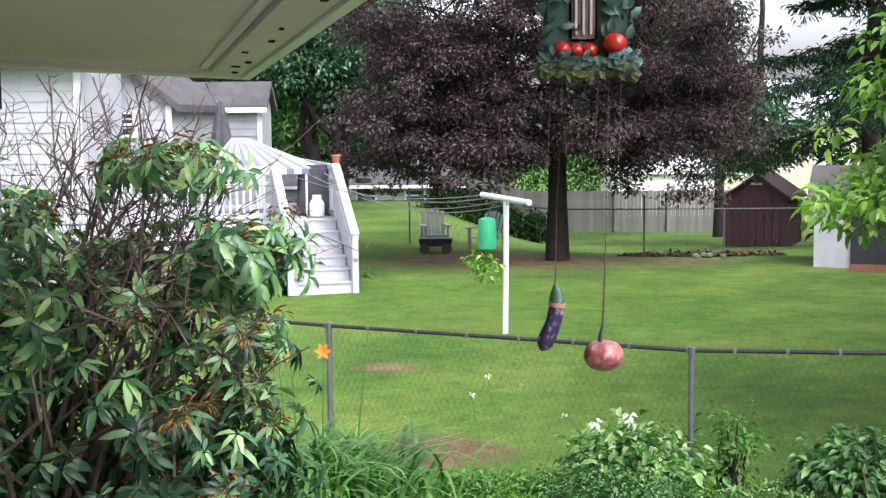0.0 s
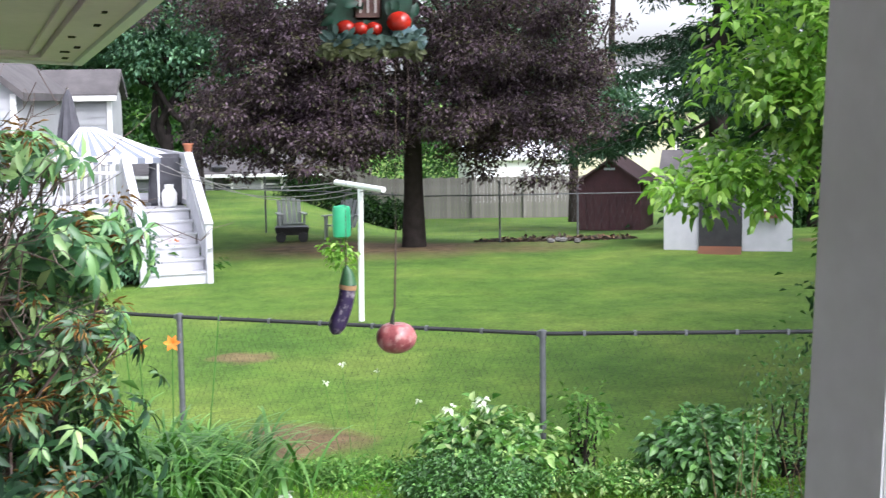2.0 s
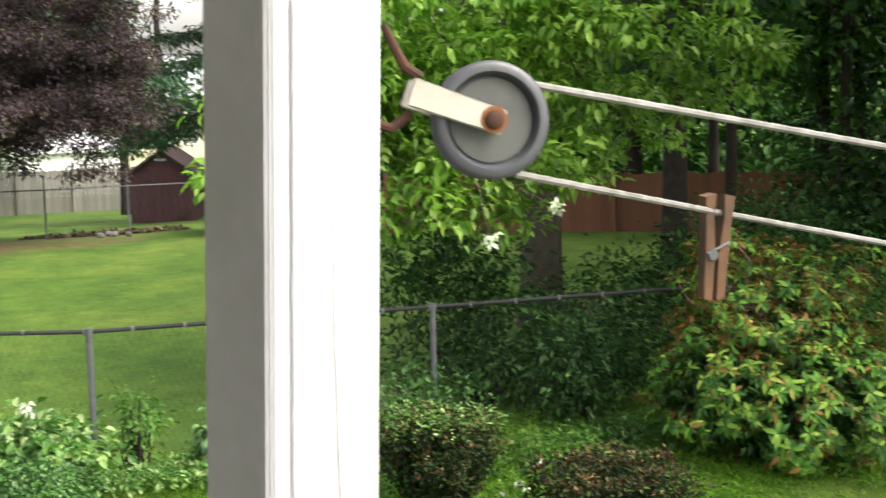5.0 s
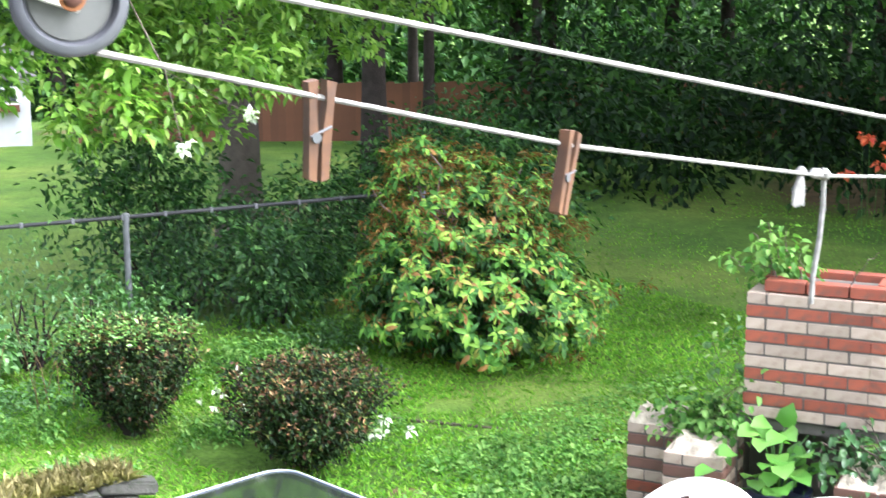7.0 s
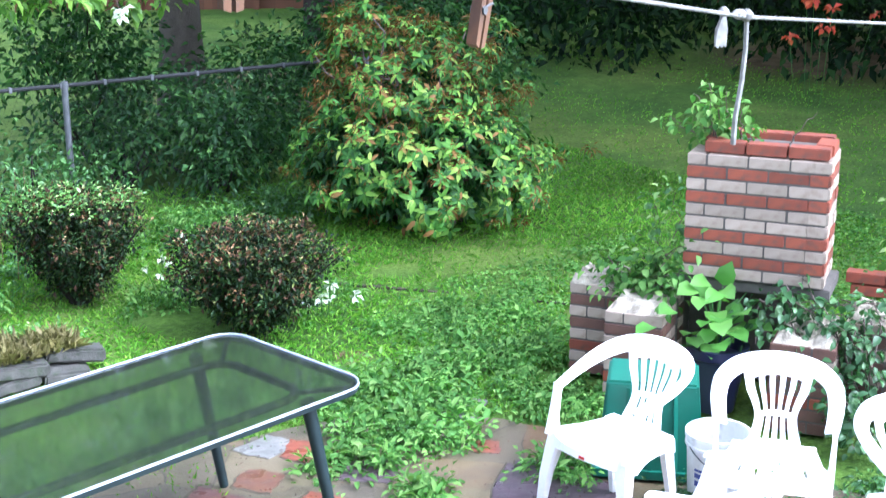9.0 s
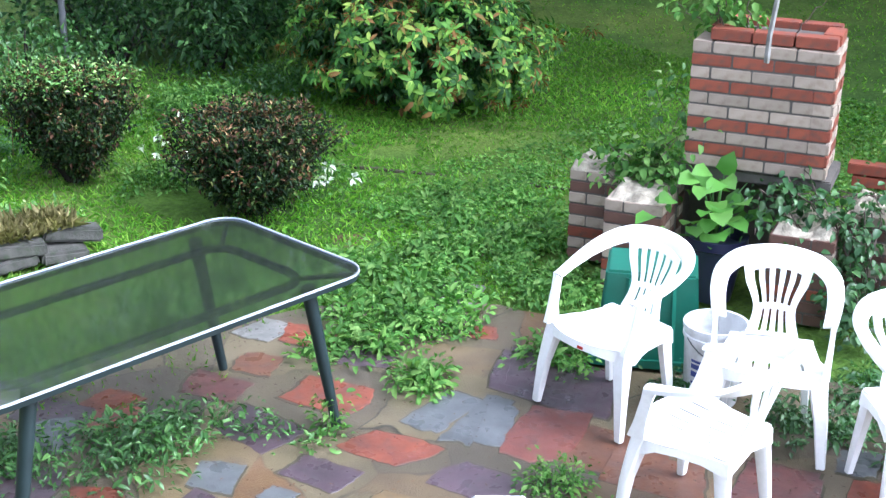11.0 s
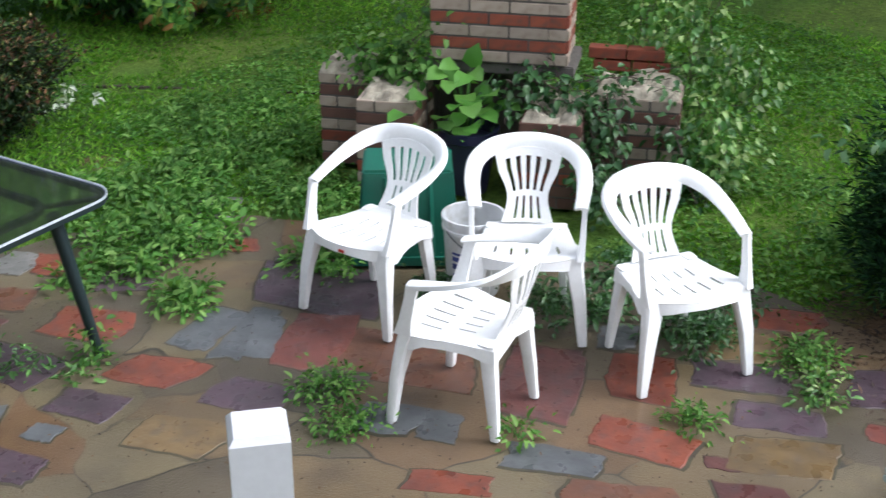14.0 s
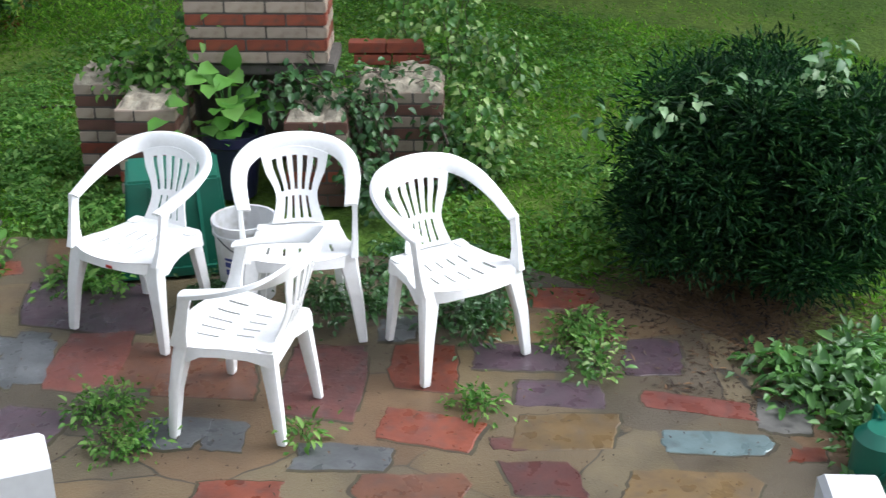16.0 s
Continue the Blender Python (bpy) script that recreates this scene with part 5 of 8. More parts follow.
def deck():
    d = thing("deck", "white-painted raised wooden deck with stairs", "deck")
    d.matrix_basis = pose(-2.35, 21.8, 0, 0, 0, 15) @ pose(1.92, -21.8, 0)
    x0, x1, y0, y1, z = -6.4, -1.42, 21.75, 26.0, 1.16
    for i in range(30):
        w = (y1 - y0) / 30
        part("deck_board", MB().box(((x0 + x1) / 2, y0 + (i + 0.5) * w, z), (x1 - x0, w - 0.008, 0.04)), DECK_PAINT, d)
    part("fascia", MB().box(((x0 - 2.4) / 2, y0 - 0.03, z - 0.13), (-2.4 - x0, 0.05, 0.24)), DECK_PAINT, d)
    for x in (-6.3, -4.15, -2.5, -1.45):
        part("deck_post", MB().box((x, y0 + 0.06, z / 2), (0.1, 0.1, z)), DECK_PAINT, d, bevel=0.008)
    g = 0.14
    for i in range(6):
        part("stair_riser", MB().box((-1.92, 20.36 + 0.27 * i, g + 0.172 * (i + 0.5) - 0.01), (0.9, 0.025, 0.165)), DECK_PAINT, d)
        part("stair_tread", MB().box((-1.92, 20.47 + 0.27 * i, g + 0.172 * (i + 1) - 0.005), (0.96, 0.29, 0.03)), DECK_PAINT, d, bevel=0.006)
    for x in (-2.42, -1.43):
        part("stringer", MB().beam((x, 20.36, g + 0.02), (x, 21.8, z - 0.08), 0.04, 0.26), DECK_PAINT, d)
        part("newel_post", MB().box((x, 20.33, g + 0.46), (0.1, 0.1, 0.92)), DECK_PAINT, d, bevel=0.01)
        part("newel_post", MB().box((x, 21.82, z + 0.46), (0.1, 0.1, 0.92)), DECK_PAINT, d, bevel=0.01)
        part("stair_rail", MB().beam((x, 20.3, g + 0.86), (x, 21.85, z + 0.86), 0.13, 0.12), DECK_PAINT, d)
        part("stair_rail", MB().beam((x, 20.33, g + 0.40), (x, 21.82, z + 0.36), 0.05, 0.34), DECK_PAINT, d)
    for zz, h in ((z + 0.84, 0.09), (z + 0.10, 0.08), (z + 0.62, 0.05)):
        part("deck_rail", MB().box(((x0 - 2.42) / 2, y0 + 0.06, zz), (-2.42 - x0, 0.07, h)), DECK_PAINT, d)
        part("deck_rail", MB().box((x1, (y0 + y1) / 2, zz), (0.07, y1 - y0 - 0.12, h)), DECK_PAINT, d)
    me = MB().box((0, 0, 0), (0.04, 0.04, 0.72)).mesh("baluster", DECK_PAINT)
    for i in range(36):
        part("baluster", me, DECK_PAINT, d, m=pose(x0 + 0.06 + i * 0.11, y0 + 0.06, z + 0.46))
    for i in range(34):
        part("baluster", me, DECK_PAINT, d, m=pose(x1, y0 + 0.2 + i * 0.12, z + 0.46))
    # lattice under the deck
    lat = MB()
    for i in range(16):
        x = x0 + 0.1 + i * 0.25
        lat.beam((x, y0 + 0.02, 0.12), (min(x + 0.9, -2.45), y0 + 0.02, min(1.0, 0.12 + (min(x + 0.9, -2.45) - x))), 0.012, 0.03)
    part("lattice", lat, GREY_WOOD, d)
    # dark sheet set behind the lattice in place of the deck's own shade
    part("shadow_wall", MB().box(((x0 - 2.4) / 2, y0 + 0.9, 0.5), (-2.4 - x0, 0.06, 1.0)), DARK_BARK, d, "dark sheet standing for the shade under the deck")


deck()


def canopy():
    t = thing("striped_canopy", "white and grey striped canvas canopy over the deck", "canopy", at=(-3.2, 23.0, 1.18))
    n = 14
    top = -0.40
    for i in range(n):
        a0, a1 = -0.85 + 1.7 * i / n, -0.85 + 1.7 * (i + 1) / n
        part("stripe", MB().add([(a0, -0.75, 0.80), (a1, -0.75, 0.80), (a1 * 0.15 + top, 0, 1.30), (a0 * 0.15 + top, 0, 1.30), (a0, -0.75, 0.71), (a1, -0.75, 0.71)], [(0, 1, 2, 3), (4, 5, 1, 0)]), STRIPE_GREY if i % 2 else STRIPE_WHITE, t)
        part("stripe", MB().add([(a0, 0.75, 0.80), (a1, 0.75, 0.80), (a1 * 0.15 + top, 0, 1.30), (a0 * 0.15 + top, 0, 1.30)], [(0, 1, 2, 3)]), STRIPE_GREY if i % 2 else STRIPE_WHITE, t)
    for s in (-1, 1):
        part("side_panel", MB().add([(s * 0.85, -0.75, 0.80), (s * 0.85, 0.75, 0.80), (s * 0.1275 + top, 0, 1.30)], [(0, 1, 2)]), STRIPE_WHITE, t)
        for y in (-0.7, 0.7):
            part("pole", MB().tube([(s * 0.8, y, 0), (s * 0.8, y, 0.82)], 0.018, 8), WHITE_PAINT, t)


canopy()


def closed_umbrella():
    t = thing("closed_umbrella", "closed grey patio umbrella", "umbrella", at=(-3.95, 23.3, 1.18))
    part("pole", MB().tube([(0, 0, 0), (0, 0, 1.95)], 0.02, 8), GREY_WOOD, t)
    mb = MB()
    n = 16
    vs = []
    for z, r in ((0.72, 0.17), (1.1, 0.17), (1.45, 0.12), (1.8, 0.06), (1.95, 0.01)):
        vs += [(r * (1 + 0.28 * (k % 2)) * math.cos(k * math.tau / n), r * (1 + 0.28 * (k % 2)) * math.sin(k * math.tau / n), z) for k in range(n)]
    mb.add(vs, [(i * n + k, i * n + (k + 1) % n, (i + 1) * n + (k + 1) % n, (i + 1) * n + k) for i in range(4) for k in range(n)])
    part("canopy", mb, GREY_CLOTH, t)


closed_umbrella()


def deck_things():
    g = thing("covered_grill", "gas grill under a grey cloth cover", "grill", at=(-2.3, 22.75, 1.18))
    part("cover", MB().box((0, 0, 0.42), (0.62, 0.5, 0.84), 0, 0.86), GREY_CLOTH, g, bevel=0.05)
    t = thing("propane_tank", "white propane gas cylinder on the deck", "gas tank", at=(-2.22, 22.15, 1.18))
    part("tank", MB().lathe([(0.08, 0.0), (0.12, 0.03), (0.125, 0.08), (0.125, 0.23), (0.09, 0.29), (0.04, 0.31)], n=20), WHITE_PAINT, t, smooth=True)
    part("collar", MB().lathe([(0.075, 0.29), (0.075, 0.37), (0.066, 0.37), (0.066, 0.29)], n=16), WHITE_PAINT, t)
    p = thing("flower_pot", "small brown flower pot on the stair post", "flower pot", at=(-1.876, 21.945, 2.08))
    part("pot", MB().lathe([(0.05, 0.0), (0.075, 0.1), (0.085, 0.11), (0.085, 0.13)], n=14), TERRACOTTA, p, smooth=True)
    h = thing("hanging_basket", "pink flower pot below the deck rail", "flower pot", at=(-2.72, 21.45, 0.62))
    part("pot", MB().lathe([(0.10, 0.0), (0.15, 0.18), (0.16, 0.2), (0.16, 0.22)], n=16), PINK_POT, h, smooth=True)
    part("hanger", MB().tube([(0, 0, 0.2), (0, 0.14, 0.5), (0, 0.28, 0.56)], 0.006, 6), BLACK, h)
    o = thing("orange_lilies", "orange daylilies in bloom before the deck", "plant", at=(-3.3, 21.1, 0.12))
    rng = np.random.default_rng(81)
    c = np.stack([rng.normal(0, 0.6, 46), rng.normal(0, 0.15, 46), rng.uniform(0.25, 0.75, 46)], 1)
    part("flowers", foliage("flowers", c, 9, 0.05, 0.12, ORANGE_FLOWER, rng), ORANGE_FLOWER, o, "orange flowers")
    c = np.stack([rng.normal(0, 0.8, 60), rng.normal(0, 0.2, 60), rng.uniform(0.02, 0.5, 60)], 1)
    part("leaves", foliage("leaves", c, 16, 0.09, 0.16, LILY_LEAF, rng, slim=0.15), LILY_LEAF, o)
    bush("deck_shrub", "green shrub at the foot of the deck stairs", (-2.75, 20.6), 0.38, 0.9, GREEN_LEAF, 90, 24, 0.08, 0.09, 82)


deck_things()


def clothes_pole():
    base = (0.62, 16.5)
    z = float(ground_z(*base))
    t = thing("clothesline_pole", "white T-shaped steel clothesline pole", "clothesline pole", at=(*base, z))
    part("pole", MB().tube([(0, 0, -0.1), (0.02, 0, 1.64)], 0.036, 12), WHITE_PAINT, t, smooth=True)
    a, b = Vector((-0.26, 0.62, 1.69)), Vector((0.27, -0.56, 1.66))
    part("crossbar", MB().tube([a, b], 0.035, 12), WHITE_PAINT, t, smooth=True)
    for k in range(4):
        p = a.lerp(b, 0.03 + 0.26 * k)
        q = Vector((-3.1 + 0.14 * k, 5.2 + 0.05 * k, 1.86 - z + 0.06 * (k % 2)))
        pts = [p.lerp(q, s) - Vector((0, 0, 0.30 * 4 * s * (1 - s) * (0.55 + 0.2 * k))) for s in np.linspace(0, 1, 14)]
        part("line", MB().tube(pts, 0.006, 5), ROPE, t, "pale washing line")
    pl = thing("hanging_planter", "green upside-down planter with a tomato plant", "planter", at=(0.40, 16.35, z + 1.0))
    part("bag", MB().lathe([(0.06, 0.06), (0.105, 0.08), (0.112, 0.2), (0.108, 0.4), (0.10, 0.44), (0.02, 0.46)], n=18), GREEN_BAG, pl, smooth=True)
    part("hanger", MB().tube([(0, 0, 0.45), (0.05, 0.02, 0.58), (0.16, 0.06, 0.67)], 0.006, 6), BLACK, pl)
    rng = np.random.default_rng(83)
    c = rng.normal(size=(16, 3)) * np.array([0.09, 0.09, 0.09]) + np.array([-0.04, 0, -0.12])
    part("plant", foliage("plant", c, 10, 0.05, 0.09, LIME_LEAF, rng), LIME_LEAF, pl, "light-green leaves hanging below")


GREEN_BAG = surface("green_planter_bag", (0.03, 0.33, 0.16), (0.02, 0.27, 0.12), 0.5, 8, 60, 0.2, 0.002)
clothes_pole()


def garden_chairs():
    a = thing("garden_chair", "pale slatted garden armchair under the tree", "chair", at=(-0.35, 28.0, float(ground_z(0, 28.0))), rz=10)
    for i in range(5):
        part("back_slat", MB().beam((-0.24 + 0.12 * i, 0.12, 0.3), (-0.26 + 0.13 * i, 0.34, 0.95 - 0.03 * abs(i - 2)), 0.1, 0.02), GREY_PALE, a)
    for i in range(4):
        part("seat_slat", MB().box((0, -0.35 + 0.13 * i, 0.36 - 0.02 * i), (0.54, 0.11, 0.02)), GREY_PALE, a)
    for s in (-1, 1):
        part("arm", MB().box((s * 0.31, -0.1, 0.58), (0.12, 0.7, 0.025)), GREY_PALE, a)
        part("leg", MB().box((s * 0.29, -0.35, 0.29), (0.05, 0.09, 0.58)), GREY_PALE, a)
        part("leg", MB().beam((s * 0.29, 0.25, 0.58), (s * 0.29, 0.42, 0), 0.05, 0.08), GREY_PALE, a)
    a.scale = (0.8, 0.8, 0.86)
    b = copy_thing(a, pose(0.72, 27.4, float(ground_z(0.72, 27.4)), 0, 0, -40))
    tagged(b, "grey garden armchair turned sideways under the tree")
    c = thing("garden_cart", "black low garden cart on the bare earth", "cart", at=(-0.32, 26.9, float(ground_z(0, 26.9))))
    part("tray", MB().box((0, 0, 0.22), (0.6, 0.4, 0.16), 0, 1.15), BLACK, c, bevel=0.02)
    for x in (-0.22, 0.22):
        for y in (-0.22, 0.22):
            part("wheel", MB().tube([(x, y - 0.02, 0.1), (x, y + 0.02, 0.1)], 0.1, 14), BLACK, c)
    b = thing("waste_bin", "black plastic waste bin on the far lawn", "bin", at=(-3.0, 47.0, float(ground_z(-3.0, 47))))
    part("body", MB().lathe([(0.2, 0), (0.26, 0.75), (0.28, 0.76), (0.28, 0.8), (0.05, 0.88)], n=16), BLACK, b, smooth=True)
    r = thing("rock_pile", "small pale stones among fallen leaves", "stones", at=(4.75, 25.2, float(ground_z(4.7, 25.2))))
    rng = np.random.default_rng(85)
    for i in range(6):
        p = rng.normal(size=2) * 0.22
        part("stone", MB().lathe([(0.03, 0.0), (0.07, 0.03), (0.06, 0.07), (0.02, 0.09)], (*p, 0), 8), STONES["grey"], r, smooth=True)


GREY_PALE = surface("pale_grey_resin", (0.42, 0.43, 0.43), (0.34, 0.35, 0.35), 0.5, 5, 60, 0.1, 0.001)
garden_chairs()

for k in range(4):
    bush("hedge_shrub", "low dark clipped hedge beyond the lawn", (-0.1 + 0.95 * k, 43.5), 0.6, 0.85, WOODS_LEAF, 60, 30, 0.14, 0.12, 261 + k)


# ---- the porch round the camera ----
def porch_things():
    # roof edge: low outer corner, one edge along the eave, one back towards the house
    c = Vector((-0.84, 5.11, 3.015))
    u, v = Vector((-0.975, -0.235, 0.05)).normalized(), Vector((0.245, -0.968, 0.043)).normalized()
    n = u.cross(v).normalized()
    n = n if n.z > 0 else -n

    def slab(a0, a1, b0, b1, w0, w1):
        vs = [c + u * a + v * b + n * w for w in (w0, w1) for a, b in ((a0, b0), (a1, b0), (a1, b1), (a0, b1))]
        return MB().add(vs, [(0, 1, 2, 3), (4, 5, 6, 7), (0, 1, 5, 4), (1, 2, 6, 5), (2, 3, 7, 6), (3, 0, 4, 7)])

    r = thing("porch_roof", "painted porch soffit with a perforated edge trim", "roof", kind="structure")
    part("soffit", slab(0.12, 4.0, 0.12, 6.8, 0.0, 0.05), SOFFIT, r)
    part("roof_deck", slab(-0.02, 4.0, -0.02, 6.8, 0.05, 0.14), SHINGLE, r)
    part("edge_trim", slab(0.0, 0.118, 0.12, 6.8, -0.02, 0.05), SOFFIT, r)
    part("edge_trim", slab(0.0, 4.0, 0.0, 0.118, -0.02, 0.05), SOFFIT, r)
    part("inner_bead", slab(0.135, 0.16, 0.16, 6.8, -0.012, 0.001), SOFFIT, r)
    part("inner_bead", slab(0.135, 4.0, 0.135, 0.158, -0.012, 0.001), SOFFIT, r)
    part("drip_edge", slab(-0.035, -0.003, -0.03, 6.8, -0.03, 0.06), WHITE_PAINT, r)
    part("drip_edge", slab(0.0, 4.0, -0.035, -0.003, -0.03, 0.06), WHITE_PAINT, r)
    for a0, b0, w, d in ((0.03, 0.16, 0.02, 0.05), (0.045, 0.42, 0.03, 0.035), (0.028, 0.60, 0.018, 0.05), (0.07, 0.95, 0.02, 0.02), (0.035, 1.3, 0.016, 0.04), (0.05, 1.62, 0.012, 0.03), (0.03, 2.2, 0.016, 0.05), (0.06, 2.9, 0.014, 0.03)):
        part("screw_hole", slab(a0, a0 + w, b0, b0 + d, -0.024, -0.018), DARK_BARK, r, "rusty slot")
    # the deck that the camera stands over, and the house wall behind it
    f = thing("porch_floor", "grey painted board floor of the porch", "floor", kind="structure")
    for i in range(12):
        part("floor_board", MB().box((-1.55 + i * 0.2, -0.4, 1.19), (0.194, 3.2, 0.03)), GREY_WOOD, f)
    w = house("own_house", "white clapboard house wall beside the porch", -6.0, -1.9, -6.0, 4.2, 0.0, 3.1, 4.4, SIDING, SHINGLE, along="y")

    p = thing("porch_post", "square white-painted porch post with corner beads", "post", kind="structure", at=(0.2779, 0.822, 1.2))
    p.matrix_basis = pose(0.2779, 0.822, 1.2, 0.6, 1.9, 15.0)
    part("shaft", MB().box((0.0008, 0, 1.0), (0.0776, 0.076, 2.0)), POST_PAINT, p, bevel=0.004)
    for x, y, sx, sy in ((-0.0338, -0.0395, 0.0115, 0.0045), (-0.0395, -0.0338, 0.0045, 0.0115), (-0.0235, -0.0388, 0.005, 0.003)):
        part("corner_bead", MB().box((x, y, 1.0), (sx, sy, 2.0)), POST_PAINT, p, bevel=0.0015)
    crack = [(0.002 + 0.015 * s + 0.0015 * noise.noise((s * 9, 0, 0)), -0.0384, 1.58 - 0.44 * s) for s in np.linspace(0, 1, 16)]
    part("paint_crack", MB().tube(crack, [0.0002 + 0.0005 * k / 16 for k in range(16)], 4), DARK_BARK, p, "long dark crack in the paint")

    for nm, x, y, top in (("near", 1.405, 1.35, 1.668), ("far", 1.997, 0.216, 1.578)):
        q = thing("newel_post", "white-painted square stair post with a chamfered top", "post", "stair posts", at=(x, y, 0), rz=-42 if nm == "near" else -66)
        GARDEN.append(q)
        part("shaft", MB().box((0, 0, (top - 0.012) / 2), (0.096, 0.096, top - 0.012)).box((0, 0, top - 0.006), (0.096, 0.096, 0.012), 0, 0.82), POST_PAINT, q)


porch_things()


def pulley_and_line():
    eye = Vector((0.076, 0.071, 2.845))
    b = Vector((0.4630, 0.8170, 2.8172))
    way = (b - eye).normalized()
    # the wheel's flat side looks back at the porch
    axis = (-way + Vector((0.25, -0.12, 0.03))).normalized()
    side = Vector((0.9848, 0.16, -0.07))
    side = (side - axis * side.dot(axis)).normalized()
    up = axis.cross(side)
    up = up if up.z > 0 else -up
    rot = Matrix((side, up, axis)).transposed().to_4x4()
    hub = b + way * 0.009
    t = thing("clothesline_pulley", "grey pulley wheel on a pale rusty bracket", "pulley")
    t.matrix_basis = Matrix.Translation(hub) @ rot
    R = 0.0372
    part("wheel", MB().lathe([(0.006, 0.001), (0.0275, 0.001), (0.0285, 0.0022), (0.0292, 0.0068), (0.0305, 0.0082), (0.0345, 0.0082), (R - 0.0008, 0.0072), (R, 0.0055), (R - 0.006, 0.001), (R - 0.006, -0.001), (R, -0.0055), (R - 0.001, -0.0075), (0.0305, -0.008), (0.006, -0.004)], n=64), PULLEY_GREY, t, smooth=True)
    part("face", MB().lathe([(0.0, 0.0011), (0.0268, 0.0011), (0.0264, 0.0022), (0.012, 0.0026), (0.0, 0.0026)], n=48), PULLEY_PALE, t, "paler dull face plate", smooth=True)
    a = radians(163)
    d = Vector((math.cos(a), math.sin(a), 0))
    nrm = Vector((-d.y, d.x, 0))
    arm = [(-0.007, 0.0082), (0.056, 0.0092), (0.056, -0.0092), (-0.007, -0.0082)]
    vs = [d * x + nrm * y + Vector((0, 0, z)) for z in (0.0088, 0.0108) for x, y in arm]
    part("bracket", MB().add(vs, [(3, 2, 1, 0), (4, 5, 6, 7), (0, 1, 5, 4), (1, 2, 6, 5), (2, 3, 7, 6), (3, 0, 4, 7)]), BRACKET, t, "pale painted metal strap", bevel=0.0015)
    vs = [d * x + nrm * y + Vector((0, 0, z)) for z in (-0.0108, -0.0088) for x, y in arm]
    part("bracket", MB().add(vs, [(3, 2, 1, 0), (4, 5, 6, 7), (0, 1, 5, 4), (1, 2, 6, 5), (2, 3, 7, 6), (3, 0, 4, 7)]), BRACKET, t, "pale painted metal strap", bevel=0.0015)
    part("rust_ring", MB().lathe([(0.0, 0.0106), (0.0088, 0.0106), (0.0084, 0.0112), (0.0, 0.0112)], n=18), surface("orange_rust", (0.24, 0.09, 0.025), (0.12, 0.045, 0.016), 0.85, 90, 300, 0.5, 0.0005), t, "orange rust round the bolt")
    part("bolt", MB().lathe([(0.0062, 0.0106), (0.0062, 0.0122), (0.0045, 0.0138), (0.001, 0.0142)], n=14), RUST, t, "rusty bolt head", smooth=True)
    e = d * 0.053
    hook = [e + Vector((0.0, -0.012, 0)), e + Vector((-0.012, -0.022, 0)), e + Vector((-0.024, -0.018, 0)), e + Vector((-0.034, -0.008, 0.0))]
    part("hook", MB().tube(hook, 0.0032, 8), RUST, t, "rusty screw hook", smooth=True)
    hook = [e + Vector((0.006, 0.010, 0)), e + Vector((-0.004, 0.016, 0)), e + Vector((-0.012, 0.03, 0)), e + Vector((-0.018, 0.042, 0))]
    part("hook", MB().tube(hook, [0.0035, 0.0035, 0.003, 0.0026], 8), RUST, t, "rusty wire end", smooth=True)

    lo, hi = hub + up * -(R - 0.004) + side * 0.016, hub + up * (R * 0.62) + side * R * 0.74
    line = [lo, Vector((0.7300, 0.9500, 2.7330)), Vector((0.9810, 0.9143, 2.6780)), Vector((1.5838, 1.0814, 2.5790))]
    rope = thing("clothes_rope", "off-white twisted cotton clothesline", "rope")

    def twisted(pts, r):
        k = MB()
        pts = [Vector(p) for p in pts]
        dense = []
        for p, q in zip(pts, pts[1:]):
            m = max(2, int((q - p).length / 0.012))
            dense += [p.lerp(q, s / m) for s in range(m)]
        dense.append(pts[-1])
        rad = [r * (1 + 0.10 * (i % 2)) for i in range(len(dense))]
        k.tube(dense, rad, 7)
        return k

    part("lower_run", twisted(line + [Vector((2.3375, 1.3143, 2.4859))], 0.0024), ROPE, rope, smooth=True)
    part("lower_run", MB().tube([(2.3375, 1.3143, 2.4859), (5.9333, 2.4511, 2.2164), (14.8003, 5.3035, 2.1956)], 0.0022, 6), ROPE, rope, smooth=True)
    far = [hi, hi + Vector((1.0, 0.060, -0.171)), hi + Vector((2.0, 0.14, -0.310))]
    part("upper_run", twisted(far, 0.0025), ROPE, rope, smooth=True)
    part("upper_run", MB().tube([far[-1], hi + Vector((6.0, 0.6, -0.6)), Vector((15.0, 3.6, 2.5))], 0.0025, 6), ROPE, rope, smooth=True)
    k = line[-1]
    for dx, r in ((0.0, 0.0085), (-0.028, 0.0065), (-0.018, 0.007), (-0.066, 0.007), (0.004, 0.007)):
        part("knot", MB().lathe([(r * 0.3, -r), (r, -r * 0.4), (r * 1.05, r * 0.3), (r * 0.4, r)], k + Vector((dx, dx * 0.22, 0.002 - dx * 0.16)), 9), ROPE, rope, smooth=True)
    for i in range(6):
        part("frayed_strand", MB().tube([k + Vector((-0.066, -0.015, 0.012)), k + Vector((-0.068 + 0.003 * (i - 3), -0.015, -0.010)), k + Vector((-0.068 + 0.0038 * (i - 3), -0.015, -0.03 - 0.002 * (i % 2)))], [0.003, 0.004, 0.002], 6), ROPE, rope, smooth=True)
    tail = [k, k + Vector((0.004, 0.002, -0.04)), k + Vector((0.0, 0.002, -0.085)), k + Vector((-0.012, 0.0, -0.135)), k + Vector((-0.013, 0.0, -0.17))]
    part("tail", MB().tube(tail, [0.0034, 0.0034, 0.0036, 0.0036, 0.004], 7), ROPE, rope, "hanging rope end", smooth=True)

